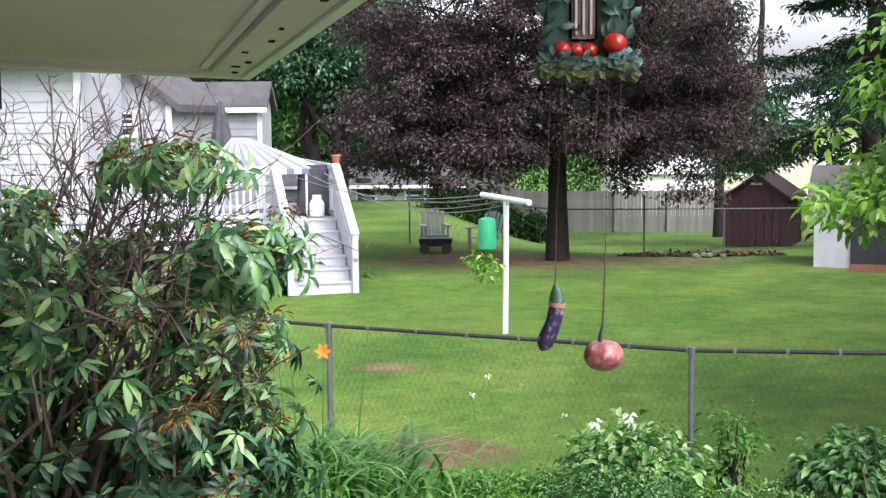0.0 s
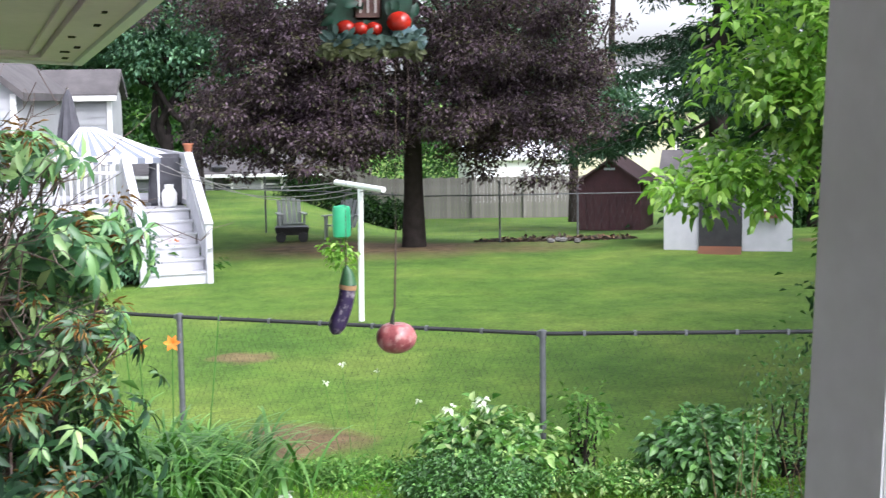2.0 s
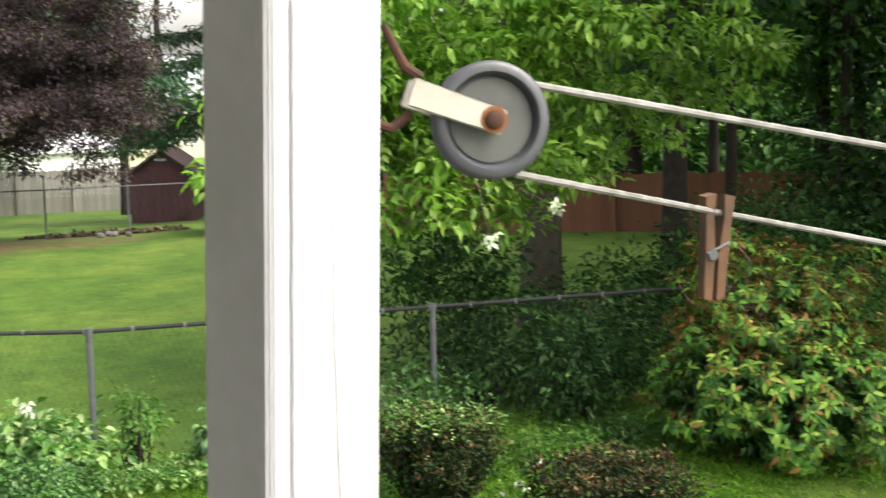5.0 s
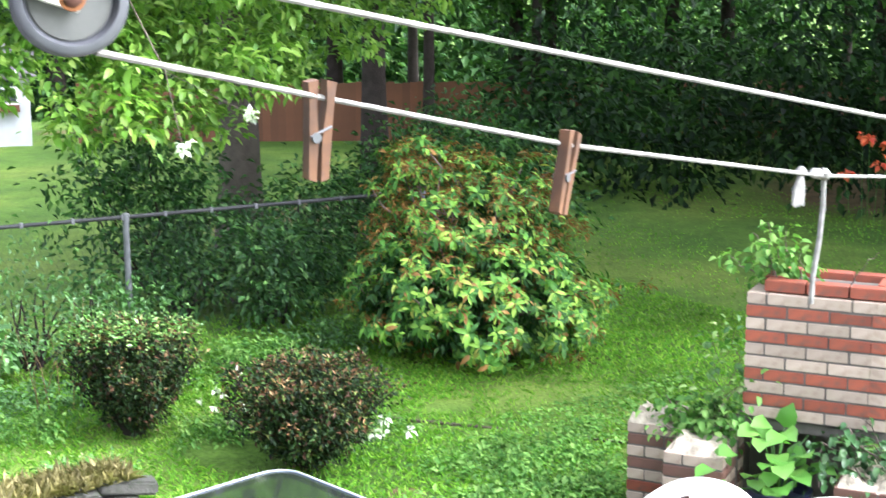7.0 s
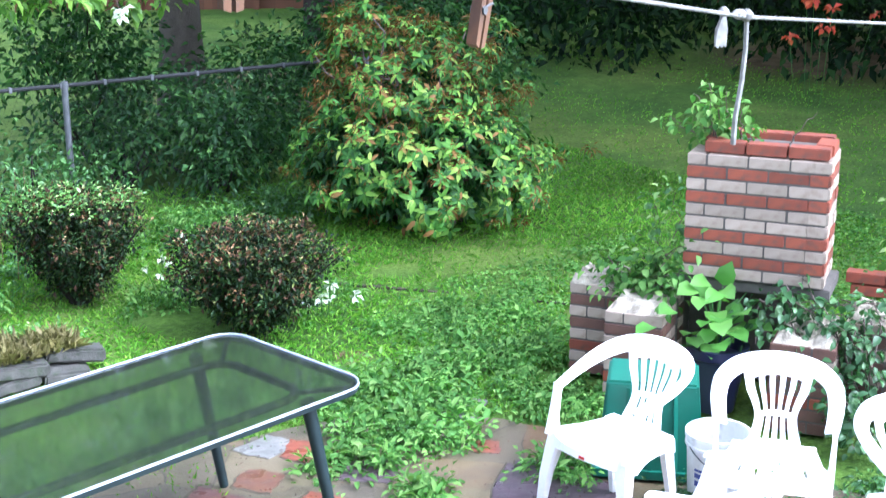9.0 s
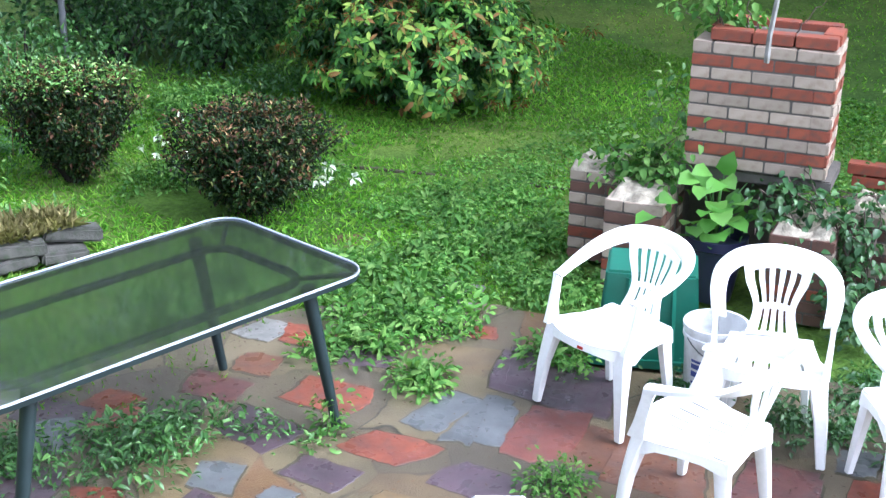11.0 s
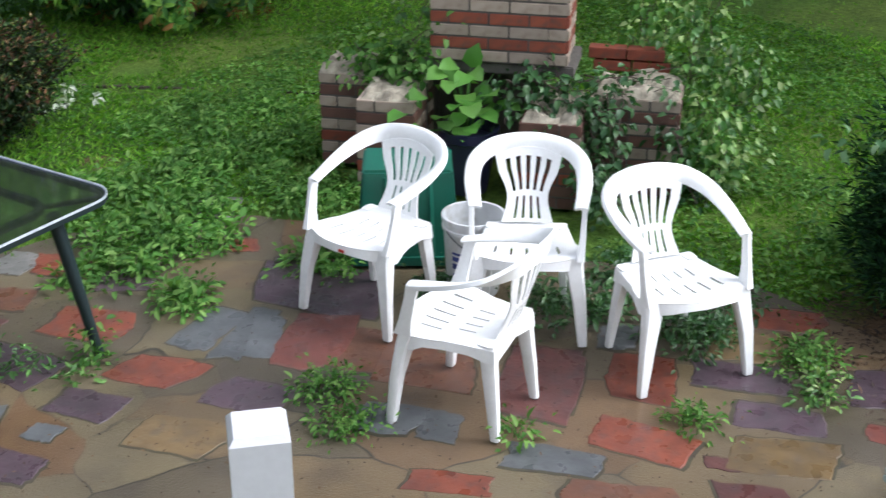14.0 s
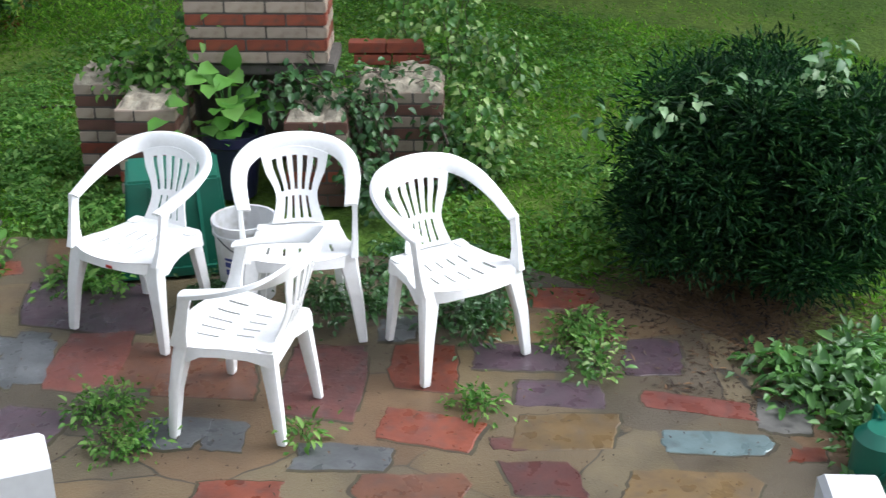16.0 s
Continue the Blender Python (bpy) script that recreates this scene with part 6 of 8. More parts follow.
    for at, lean, turn in ((line[1], (-0.04, 0.05), -4), (line[2], (-0.26, 0.03), 20)):
        pin = thing("clothespin", "weathered wooden spring clothespin on the line", "clothespin", "clothespins on the line")
        pin.matrix_basis = Matrix.Translation(at) @ Euler((lean[1], -lean[0], radians(turn))).to_matrix().to_4x4() @ Matrix.Scale(1.08 if at is line[1] else 1.0, 4)
        for s in (-1, 1):
            out = [(s * 0.0035, 0.014), (s * 0.0125, 0.012), (s * 0.0105, -0.01), (s * 0.0088, -0.064), (s * 0.0020, -0.066), (s * 0.0016, -0.03), (s * 0.0045, -0.004)]
            vs = [(x, y, z) for y in (-0.0055, 0.0055) for x, z in out]
            m = len(out)
            part("jaw", MB().add(vs, [tuple(range(m)), tuple(range(m, 2 * m))[::-1]] + [(i, (i + 1) % m, m + (i + 1) % m, m + i) for i in range(m)]), PIN_WOOD, pin)
        part("spring", MB().tube([(-0.004, -0.0075, -0.031), (-0.004, 0.0075, -0.031)], 0.0042, 10).tube([(-0.009, -0.0065, -0.03), (0.009, -0.0065, -0.022)], 0.0011, 5), GALV, pin, "small steel spring", smooth=True)


pulley_and_line()


def wind_chime():
    t = thing("hanging_birdhouse", "painted garden birdhouse ornament with green leaves and tomatoes", "birdhouse", at=(0.052, 1.372, 2.884))
    rng = np.random.default_rng(91)
    part("base", MB().box((0, 0, 0.008), (0.092, 0.075, 0.011)), surface("teal_base", (0.006, 0.024, 0.028), (0.014, 0.036, 0.018), 0.45, 40, 200, 0.3, 0.001), t, bevel=0.003)
    fringe = surface("blue_green_moss", (0.012, 0.04, 0.045), (0.03, 0.07, 0.05), 0.7, 60, 200, 0.4, 0.001)
    olive = surface("olive_moss", (0.05, 0.06, 0.012), (0.03, 0.042, 0.01), 0.7, 60, 200, 0.4, 0.001)
    for m, z, k in ((fringe, 0.012, 70), (olive, 0.003, 80)):
        e = np.stack([rng.uniform(-0.047, 0.045, k), rng.uniform(-0.044, -0.036, k), rng.normal(size=k) * 0.003 + z], 1)
        part("moss", leaf_mesh("moss", e, randdirs(k, rng) * np.array([1, 0.3, 0.8]) - np.array([0, 0, 0.25]), np.tile((0.0, -1, 0.2), (k, 1)), 0.011, 0.006, m, 0.2, 0.2, True), m, t, "painted moss fringe", kind="stuff")
    part("base_trim", MB().box((-0.004, -0.002, 0.0015), (0.094, 0.078, 0.005)), surface("olive_trim", (0.032, 0.04, 0.012), (0.02, 0.028, 0.009), 0.5, 40, 200, 0.3, 0.001), t, bevel=0.002)
    part("house", MB().box((0.0, 0.006, 0.065), (0.066, 0.05, 0.11)), surface("dark_teal_wall", (0.004, 0.016, 0.014), (0.007, 0.026, 0.018), 0.5, 40, 200, 0.3, 0.001), t, bevel=0.003)
    part("door", MB().box((-0.002, -0.0205, 0.066), (0.026, 0.004, 0.07)), surface("dark_red_door", (0.07, 0.02, 0.02), (0.14, 0.08, 0.07), 0.5, 60, 200, 0.3, 0.001), t, bevel=0.002)
    for x in (-0.009, -0.002, 0.005):
        part("door_bar", MB().box((x, -0.0235, 0.07), (0.0022, 0.002, 0.066)), surface("pale_bar", (0.42, 0.40, 0.40), (0.3, 0.25, 0.25), 0.5), t)
    green = surface("painted_leaf", (0.003, 0.02, 0.011), (0.012, 0.075, 0.045), 0.5, 60, 200, 0.3, 0.001, vary=0.3)
    for s in (-1, 1):
        part("side_foliage", MB().box((s * 0.029, -0.017, 0.07), (0.022, 0.016, 0.11), 0, 0.9), green, t, bevel=0.004)
    c = np.stack([rng.uniform(-0.042, 0.042, 90), rng.uniform(-0.03, -0.024, 90), rng.uniform(0.03, 0.11, 90)], 1)
    c = c[(np.abs(c[:, 0]) > 0.016) | (c[:, 2] < 0.04)]
    part("leaves", leaf_mesh("leaves", c, randdirs(len(c), rng) * np.array([1, 0.3, 1]), np.tile((0.0, -1, 0.2), (len(c), 1)), 0.015, 0.009, green, 0.2, 0.2, True), green, t, "painted green leaves")
    red = surface("tomato_red", (0.40, 0.022, 0.01), (0.32, 0.016, 0.009), 0.22, 40, 200, 0.1, 0.0005)
    for x, y, z, s in ((0.026, -0.032, 0.028, 0.0115), (-0.023, -0.026, 0.023, 0.009), (-0.010, -0.026, 0.022, 0.008), (0.003, -0.026, 0.022, 0.008), (0.036, -0.02, 0.018, 0.007)):
        part("tomato", MB().lathe([(s * math.sin(k * math.pi / 10) + 1e-4, -s * 0.86 * math.cos(k * math.pi / 10)) for k in range(11)], (x, y, z), 18), red, t, "glossy red tomato", smooth=True)
    blue = surface("blue_grey_pot", (0.045, 0.10, 0.12), (0.08, 0.14, 0.15), 0.5, 60, 200, 0.3, 0.001)
    part("watering_can", MB().tube([(0.034, -0.028, 0.017), (0.05, -0.03, 0.006)], [0.011, 0.005], 12).tube([(0.022, -0.03, 0.012), (0.036, -0.028, 0.019)], [0.010, 0.011], 12), blue, t, "small blue-grey painted can", smooth=True)
    part("gable_roof", MB().add([(-0.05, -0.04, 0.115), (0.05, -0.04, 0.115), (0.05, 0.045, 0.115), (-0.05, 0.045, 0.115), (0, -0.04, 0.165), (0, 0.045, 0.165)], [(0, 1, 2, 3), (0, 1, 4), (2, 3, 5), (0, 4, 5, 3), (1, 2, 5, 4)]), green, t)
    part("hanging_wire", MB().tube([(0, 0, 0.16), (0, 0, 0.34)], 0.0012, 6), BLACK, t)

    string = surface("brown_string", (0.05, 0.035, 0.03), (0.09, 0.06, 0.05), 0.9, 60, 300, 0.3, 0.0005)
    e = thing("eggplant_ornament", "dark purple eggplant ornament on a string", "ornament", "hanging fruit ornaments", at=(0.024, 1.372, 2.652))
    e.scale = (0.74, 0.74, 0.88)
    prof = [(0.0, 0.032, 0.003), (0.0035, 0.026, 0.008), (0.004, 0.016, 0.0105), (0.002, 0.004, 0.0105), (-0.001, -0.008, 0.0105), (-0.006, -0.019, 0.011), (-0.011, -0.028, 0.0115), (-0.016, -0.035, 0.009), (-0.019, -0.039, 0.003)]
    part("fruit", MB().tube([(x, 0, z) for x, z, _ in prof[2:]], [r for *_, r in prof[2:]], 18), surface("eggplant_skin", (0.022, 0.014, 0.05), (0.035, 0.02, 0.07), 0.28, 60, 300, 0.15, 0.0006, dirt=(0.42, 0.38, 0.40)), e, smooth=True)
    part("calyx", MB().tube([(0.0015, 0, 0.035), (0.0032, 0, 0.027), (0.0036, 0, 0.014)], [0.0025, 0.0075, 0.0118], 14), surface("calyx_green", (0.02, 0.08, 0.03), (0.04, 0.12, 0.05), 0.5, 60), e, smooth=True)
    part("band", MB().tube([(0.0036, 0, 0.014), (0.003, 0, 0.009)], [0.0118, 0.0112], 14), surface("tan_band", (0.4, 0.24, 0.13), (0.34, 0.2, 0.1), 0.6, 60), e, smooth=True)
    part("string", MB().tube([(0.0015, 0, 0.034), (0.003, 0, 0.12), (0.01, 0, 0.218)], [0.0010, 0.00025, 0.00015], 6), string, e)
    p = thing("apple_ornament", "pink-red ribbed fruit ornament on a dark string", "ornament", "hanging fruit ornaments", at=(0.072, 1.372, 2.612))
    p.scale = (0.93, 0.93, 0.97)
    n, vs, fs = 26, [], []
    for k in range(13):
        ph = k * math.pi / 12
        for j in range(n):
            a = j * math.tau / n
            r = 0.0205 * math.sin(ph) * (1 + 0.05 * abs(math.cos(2.5 * a))) * (1 + 0.05 * math.cos(ph)) + 1e-4
            vs.append((r * math.cos(a), r * math.sin(a), -0.0165 * math.cos(ph) - 0.004 * math.exp(-((math.pi - ph) / 0.4) ** 2)))
    fs = [(k * n + j, k * n + (j + 1) % n, (k + 1) * n + (j + 1) % n, (k + 1) * n + j) for k in range(12) for j in range(n)]
    part("fruit", MB().add(vs, fs), surface("pink_fruit_skin", (0.15, 0.018, 0.028), (0.40, 0.14, 0.14), 0.35, 70, 250, 0.15, 0.0006, dirt=(0.44, 0.30, 0.28)), p, smooth=True)
    part("stalk", MB().tube([(-0.004, 0, 0.011), (-0.003, 0, 0.022), (-0.001, 0, 0.03)], [0.0026, 0.0018, 0.0011], 8), BLACK, p, smooth=True)
    part("string", MB().tube([(-0.001, 0, 0.028), (0.001, 0, 0.08), (0.002, 0, 0.125), (0.004, 0, 0.258)], [0.0012, 0.0010, 0.0002, 0.00015], 6), string, p)
    rng = np.random.default_rng(92)
    for i in range(7):
        x = -0.034 + 0.011 * i
        L = rng.uniform(0.05, 0.12)
        s = thing("hanging_thread", "thin pale thread below the birdhouse", "thread", "threads below the birdhouse", at=(0.055 + x, 1.365, 2.886))
        part("thread", MB().tube([(0, 0, 0), (rng.normal() * 0.002, 0, -L * 0.5), (rng.normal() * 0.003, 0, -L)], 0.00025, 5), TWIG, s)


wind_chime()


BEFORE = set(scene.collection.objects)


# ---- patio furniture ----
def resin_chair():
    ch = thing("patio_chair", "white resin patio armchair with a fan-slatted back", "chair", "white chairs on the patio")

    def sheet(us, vs, hole, place, thick):
        """A moulded sheet with slots cut through it."""
        bm = bmesh.new()
        pts = [[bm.verts.new(place(u, v)) for u in us] for v in vs]
        for j in range(len(vs) - 1):
            for i in range(len(us) - 1):
                if not hole((us[i] + us[i + 1]) / 2, (vs[j] + vs[j + 1]) / 2):
                    bm.faces.new((pts[j][i], pts[j][i + 1], pts[j + 1][i + 1], pts[j + 1][i]))
        bmesh.ops.delete(bm, geom=[v for v in bm.verts if not v.link_faces], context="VERTS")
        bmesh.ops.recalc_face_normals(bm, faces=bm.faces[:])
        bmesh.ops.solidify(bm, geom=bm.faces[:], thickness=thick)
        me = bpy.data.meshes.new("sheet")
        bm.to_mesh(me)
        bm.free()
        me.materials.append(PLASTIC)
        me.polygons.foreach_set("use_smooth", [True] * len(me.polygons))
        me.set_sharp_from_angle(angle=radians(40))
        return me

    def edges(*slots):
        """Grid lines that fall on the slot edges and fill the gaps between."""
        e = {-1.0, 1.0}
        for c, h in slots:
            e |= {round(c - h, 4), round(c + h, 4)}
        return sorted(e | {-0.93, 0.93})

    # dished seat with a rounded front and two rows of slots that fan out
    fr, bk = [-0.6, -0.3, 0.0, 0.3, 0.6], [-0.42, -0.14, 0.14, 0.42]
    cols = edges(*[(c, 0.026) for c in fr], *[(c, 0.024) for c in bk])
    rows = [-1.0, -0.97, -0.86, -0.62, -0.5, -0.36, -0.2, 0.05, 0.24, 0.4, 0.56, 0.75, 0.95, 1.0]

    def seat_at(u, v):
        w = 0.232 - 0.058 * (v + 1) / 2 - 0.05 * max(0.0, -v - 0.55) ** 2 * abs(u) ** 2
        y = 0.20 * v - 0.022 + (0.085 * abs(u) ** 2.2 - 0.028 if v < 0 else 0.0) * min(1.0, -v * 1.2 if v < 0 else 0)
        z = 0.405 - 0.020 * (1 - u * u) * (1 - v * v) - 0.035 * max(0.0, -v - 0.75) ** 2 * 4 - 0.016 * (v + 1) / 2 - 0.012 * max(0.0, abs(u) - 0.9) * 10
        return (u * w * (1 + 0.04 * u * u * (v < 0)), y, z)

    def seat_hole(u, v):
        return (-0.62 < v < -0.2 and any(abs(u - c) < 0.026 for c in fr)) or (0.05 < v < 0.4 and any(abs(u - c) < 0.024 for c in bk))

    part("seat", sheet(cols, rows, seat_hole, seat_at, 0.006), PLASTIC, ch)
    rim = [(-1, 1), (-1, 0.5), (-1, 0), (-1, -0.5), (-1, -0.85), (-0.93, -0.97), (-0.6, -1), (-0.3, -1), (0, -1), (0.3, -1), (0.6, -1), (0.93, -0.97), (1, -0.85), (1, -0.5), (1, 0), (1, 0.5), (1, 1), (0, 1)]
    tops = [Vector(seat_at(u, v)) for u, v in rim]
    m = len(tops)
    deep = [0.062 if abs(u) > 0.8 and abs(v) > 0.8 else 0.046 if abs(v) > 0.8 and abs(u) > 0.5 else 0.036 for u, v in rim]
    ap = MB()
    ap.add(tops + [Vector((p.x * 1.02, p.y * 1.02, p.z - d)) for p, d in zip(tops, deep)], [(i, (i + 1) % m, m + (i + 1) % m, m + i) for i in range(m)])
    ap.add([Vector((p.x * 0.97, p.y * 0.97, p.z - 0.003)) for p in tops] + [Vector((p.x * 0.995, p.y * 0.995, p.z - d)) for p, d in zip(tops, deep)], [(m + i, m + (i + 1) % m, (i + 1) % m, i) for i in range(m)])
    ap.f += [(m + i, m + (i + 1) % m, 3 * m + (i + 1) % m, 3 * m + i) for i in range(m)]
    part("apron", ap, PLASTIC, ch, smooth=True)

    # waisted fan of the back, five slots over four
    hi, lo = [-0.66, -0.33, 0.0, 0.33, 0.66], [-0.5, -0.17, 0.17, 0.5]
    cols = edges(*[(c, 0.075) for c in hi], *[(c, 0.06) for c in lo])
    rows = [0.0, 0.05, 0.12, 0.18, 0.26, 0.34, 0.42, 0.5, 0.58, 0.66, 0.74, 0.82, 0.88, 0.92, 1.0]

    def back_at(u, v):
        w = 0.112 - 0.024 * math.sin(min(1.0, v / 0.76) * math.pi) ** 1.2 + 0.056 * max(0.0, v - 0.40) ** 1.1
        return (u * w, 0.166 + 0.096 * v + 0.012 * math.sin(v * math.pi) - 0.022 * u * u * (0.4 + v), 0.395 + 0.315 * v - 0.03 * v * u * u)

    def back_hole(u, v):
        top = 0.90 - 0.05 * u * u
        return (0.42 < v < top and any(abs(u - c) < 0.075 for c in hi)) or (0.05 < v < 0.33 and any(abs(u - c) < 0.06 for c in lo))

    part("back_fan", sheet(cols, rows, back_hole, back_at, 0.007), PLASTIC, ch)

    # the broad band that rises from each arm's front and arches over the back
    knots = [((0.243, -0.150, 0.600), (-1, 0.0, 0.0), 0.054), ((0.258, -0.050, 0.628), (-1, 0.05, -0.08), 0.060), ((0.264, 0.06, 0.664), (-1, 0.05, -0.35), 0.066),
             ((0.246, 0.165, 0.704), (-0.85, 0.0, -0.7), 0.072), ((0.182, 0.236, 0.742), (-0.5, -0.08, -0.9), 0.076), ((0.094, 0.264, 0.762), (-0.2, -0.12, -1), 0.078), ((0.0, 0.272, 0.768), (0, -0.12, -1), 0.080)]

    def spline(k):
        """A smooth place along half of the band; k runs from 0 at the arm to 6 at the top."""
        i = min(int(k), 5)
        f = k - i
        get = lambda j: knots[j] if 0 <= j <= 6 else (tuple(Vector(knots[5][0]) * Vector((-1, 1, 1))), (0.2, -0.12, -1), 0.078) if j == 7 else knots[0]
        a, b, c, d = (get(j) for j in (i - 1, i, i + 1, i + 2))
        p0, p1, p2, p3 = (Vector(q[0]) for q in (a, b, c, d))
        p = 0.5 * (2 * p1 + (p2 - p0) * f + (2 * p0 - 5 * p1 + 4 * p2 - p3) * f * f + (3 * p1 - p0 - 3 * p2 + p3) * f ** 3)
        return p, Vector(b[1]).lerp(Vector(c[1]), f).normalized(), b[2] + (c[2] - b[2]) * f

    half = [spline(k) for k in np.linspace(0, 6, 27)]
    flip = Vector((-1, 1, 1))
    full = half + [(p * flip, n * flip, w) for p, n, w in half[-2::-1]]
    vs, fs = [], []
    for i, (p, inw, w) in enumerate(full):
        tang = (full[min(i + 1, len(full) - 1)][0] - full[max(i - 1, 0)][0]).normalized()
        out = tang.cross(inw).normalized()
        out = out if out.dot(Vector((0, -0.55, 0.85))) > 0 else -out
        t = 0.0055
        # section: a crowned strip with a turned-down outer lip
        vs += [p - out * 0.020, p - out * 0.004, p + inw * 0.006 + out * 0.002, p + inw * w * 0.5 + out * 0.005, p + inw * (w - 0.006) + out * 0.002, p + inw * w - out * 0.004,
               p + inw * (w - 0.003) - out * 0.011, p + inw * w * 0.5 - out * t, p + inw * 0.009 - out * 0.008, p + inw * 0.006 - out * 0.020]
    n = 10
    for i in range(len(full) - 1):
        fs += [(i * n + k, i * n + (k + 1) % n, (i + 1) * n + (k + 1) % n, (i + 1) * n + k) for k in range(n)]
    fs += [tuple(range(n))[::-1], tuple((len(full) - 1) * n + k for k in range(n))]
    part("arm_band", MB().add(vs, fs), PLASTIC, ch, smooth=True)

    def post(stations):
        """A hollow-looking moulded leg: (centre, half width x, half depth y) from top to foot, with rounded corners."""
        vs = []
        for (x, y, z), a, b in stations:
            for u, v in ((-1, -0.6), (-0.75, -1), (0.75, -1), (1, -0.6), (1, 0.6), (0.75, 1), (-0.75, 1), (-1, 0.6)):
                vs.append((x + a * u, y + b * v, z))
        k = len(stations)
        return MB().add(vs, [(8 * j + i, 8 * j + (i + 1) % 8, 8 * j + 8 + (i + 1) % 8, 8 * j + 8 + i) for j in range(k - 1) for i in range(8)] + [tuple(range(8)), tuple(range(8 * k - 8, 8 * k))[::-1]])

    for s in (-1, 1):
        part("leg", post([((s * 0.188, -0.158, 0.392), 0.046, 0.034), ((s * 0.200, -0.176, 0.335), 0.038, 0.028), ((s * 0.224, -0.200, 0.2), 0.029, 0.021), ((s * 0.243, -0.216, 0.012), 0.020, 0.016), ((s * 0.243, -0.216, 0.0), 0.018, 0.014)]), PLASTIC, ch, smooth=True)
        part("leg", post([((s * 0.150, 0.140, 0.39), 0.026, 0.034), ((s * 0.156, 0.152, 0.30), 0.021, 0.028), ((s * 0.166, 0.172, 0.15), 0.018, 0.023), ((s * 0.175, 0.190, 0.0), 0.014, 0.016)]), PLASTIC, ch, smooth=True)
        part("arm_support", post([((s * 0.232, -0.124, 0.602), 0.011, 0.026), ((s * 0.232, -0.136, 0.55), 0.010, 0.022), ((s * 0.228, -0.158, 0.45), 0.012, 0.026), ((s * 0.220, -0.172, 0.385), 0.018, 0.036)]), PLASTIC, ch, smooth=True)
    return ch


def place_chairs():
    ch = resin_chair()
    ch.matrix_basis = pose(4.2335, 3.4705, 0.014, 0, 0, -90.8)
    tagged(ch, "white resin armchair with a small red sticker, beside the bucket")
    for x, y, rz, label in ((4.515, 2.868, -56.5, "white resin armchair with a fan-slatted back before the barbecue"), (4.582, 2.200, -31.6, "white resin armchair with fallen leaves on its seat"), (3.803, 2.6425, -171.2, "white resin armchair turned side-on before the others")):
        tagged(copy_thing(ch, pose(x, y, 0.014, 0, 0, rz)), label)
    st = thing("red_sticker", "small red sticker on the chair's seat edge", "sticker")
    st.matrix_basis = ch.matrix_basis @ pose(0.03, -0.2555, 0.372, 84)
    part("label", MB().box((0, 0, 0), (0.03, 0.012, 0.003)), RED_STICKER, st)


place_chairs()


def glass_table():
    t = thing("patio_table", "green metal patio table with a smoked glass top", "table", at=(2.415, 4.448, 0.0), rz=4.5)
    L, W, z, r = 1.80, 0.95, 0.72, 0.13

    def ring(inset):
        a, b, rr = L / 2 - inset, W / 2 - inset, max(0.02, r - inset)
        out = []
        for cx, cy, a0 in ((a - rr, b - rr, 0), (-a + rr, b - rr, 90), (-a + rr, -b + rr, 180), (a - rr, -b + rr, 270)):
            out += [(cx + rr * math.cos(radians(a0 + 15 * k)), cy + rr * math.sin(radians(a0 + 15 * k))) for k in range(7)]
        return out

    def loop(sections):
        n = len(sections[0][0])
        vs = [(x, y, zz) for ringpts, zz in sections for x, y in ringpts]
        m = len(sections)
        return MB().add(vs, [(j * n + i, j * n + (i + 1) % n, ((j + 1) % m) * n + (i + 1) % n, ((j + 1) % m) * n + i) for j in range(m) for i in range(n)])

    part("frame", loop([(ring(0.0), z - 0.006), (ring(0.006), z - 0.03), (ring(0.028), z - 0.03), (ring(0.028), z - 0.012), (ring(0.02), z - 0.008), (ring(0.004), z - 0.001)]), GREEN_METAL, t, smooth=True)
    part("edge_trim", loop([(ring(-0.001), z - 0.005), (ring(0.001), z + 0.004), (ring(0.004), z + 0.004), (ring(0.007), z + 0.002), (ring(0.007), z - 0.004)]), surface("bright_trim", (0.50, 0.54, 0.58), (0.36, 0.40, 0.44), 0.35, 8, 90, 0.1, 0.001, metal=0.3), t, "bright pale edge band", smooth=True)
    part("glass", MB().prism(ring(0.015), z - 0.009, z - 0.004), TABLE_GLASS, t, "smoked green glass")
    for sx in (-1, 1):
        for sy in (-1, 1):
            x, y = sx * (L / 2 - 0.14), sy * (W / 2 - 0.085)
            part("leg", MB().tube([(x - sx * 0.13, y * 0.96, z - 0.03), (x - sx * 0.065, y * 0.98, 0.35), (x, y, 0.012)], [0.030, 0.026, 0.021], 10), GREEN_METAL, t, smooth=True)
    def inner(inset, rr=0.11):
        a, b = L / 2 - inset, W / 2 - inset
        return [(cx + rr * math.cos(radians(a0 + 15 * k)), cy + rr * math.sin(radians(a0 + 15 * k))) for cx, cy, a0 in ((a - rr, b - rr, 0), (-a + rr, b - rr, 90), (-a + rr, -b + rr, 180), (a - rr, -b + rr, 270)) for k in range(7)]

    part("under_rail", loop([(inner(0.180, 0.125), z - 0.062), (inner(0.174, 0.13), z - 0.05), (inner(0.180, 0.125), z - 0.036), (inner(0.207, 0.1), z - 0.036), (inner(0.213, 0.095), z - 0.05), (inner(0.207, 0.1), z - 0.062)]), GREEN_METAL, t, "dark rail under the glass", smooth=True)
    for sx in (-1, 1):
        for sy in (-1, 1):
            part("corner_brace", MB().tube([(sx * (L / 2 - 0.04), sy * (W / 2 - 0.04), z - 0.022), (sx * (L / 2 - 0.22), sy * (W / 2 - 0.22), z - 0.045)], 0.011, 8), GREEN_METAL, t, smooth=True)


glass_table()


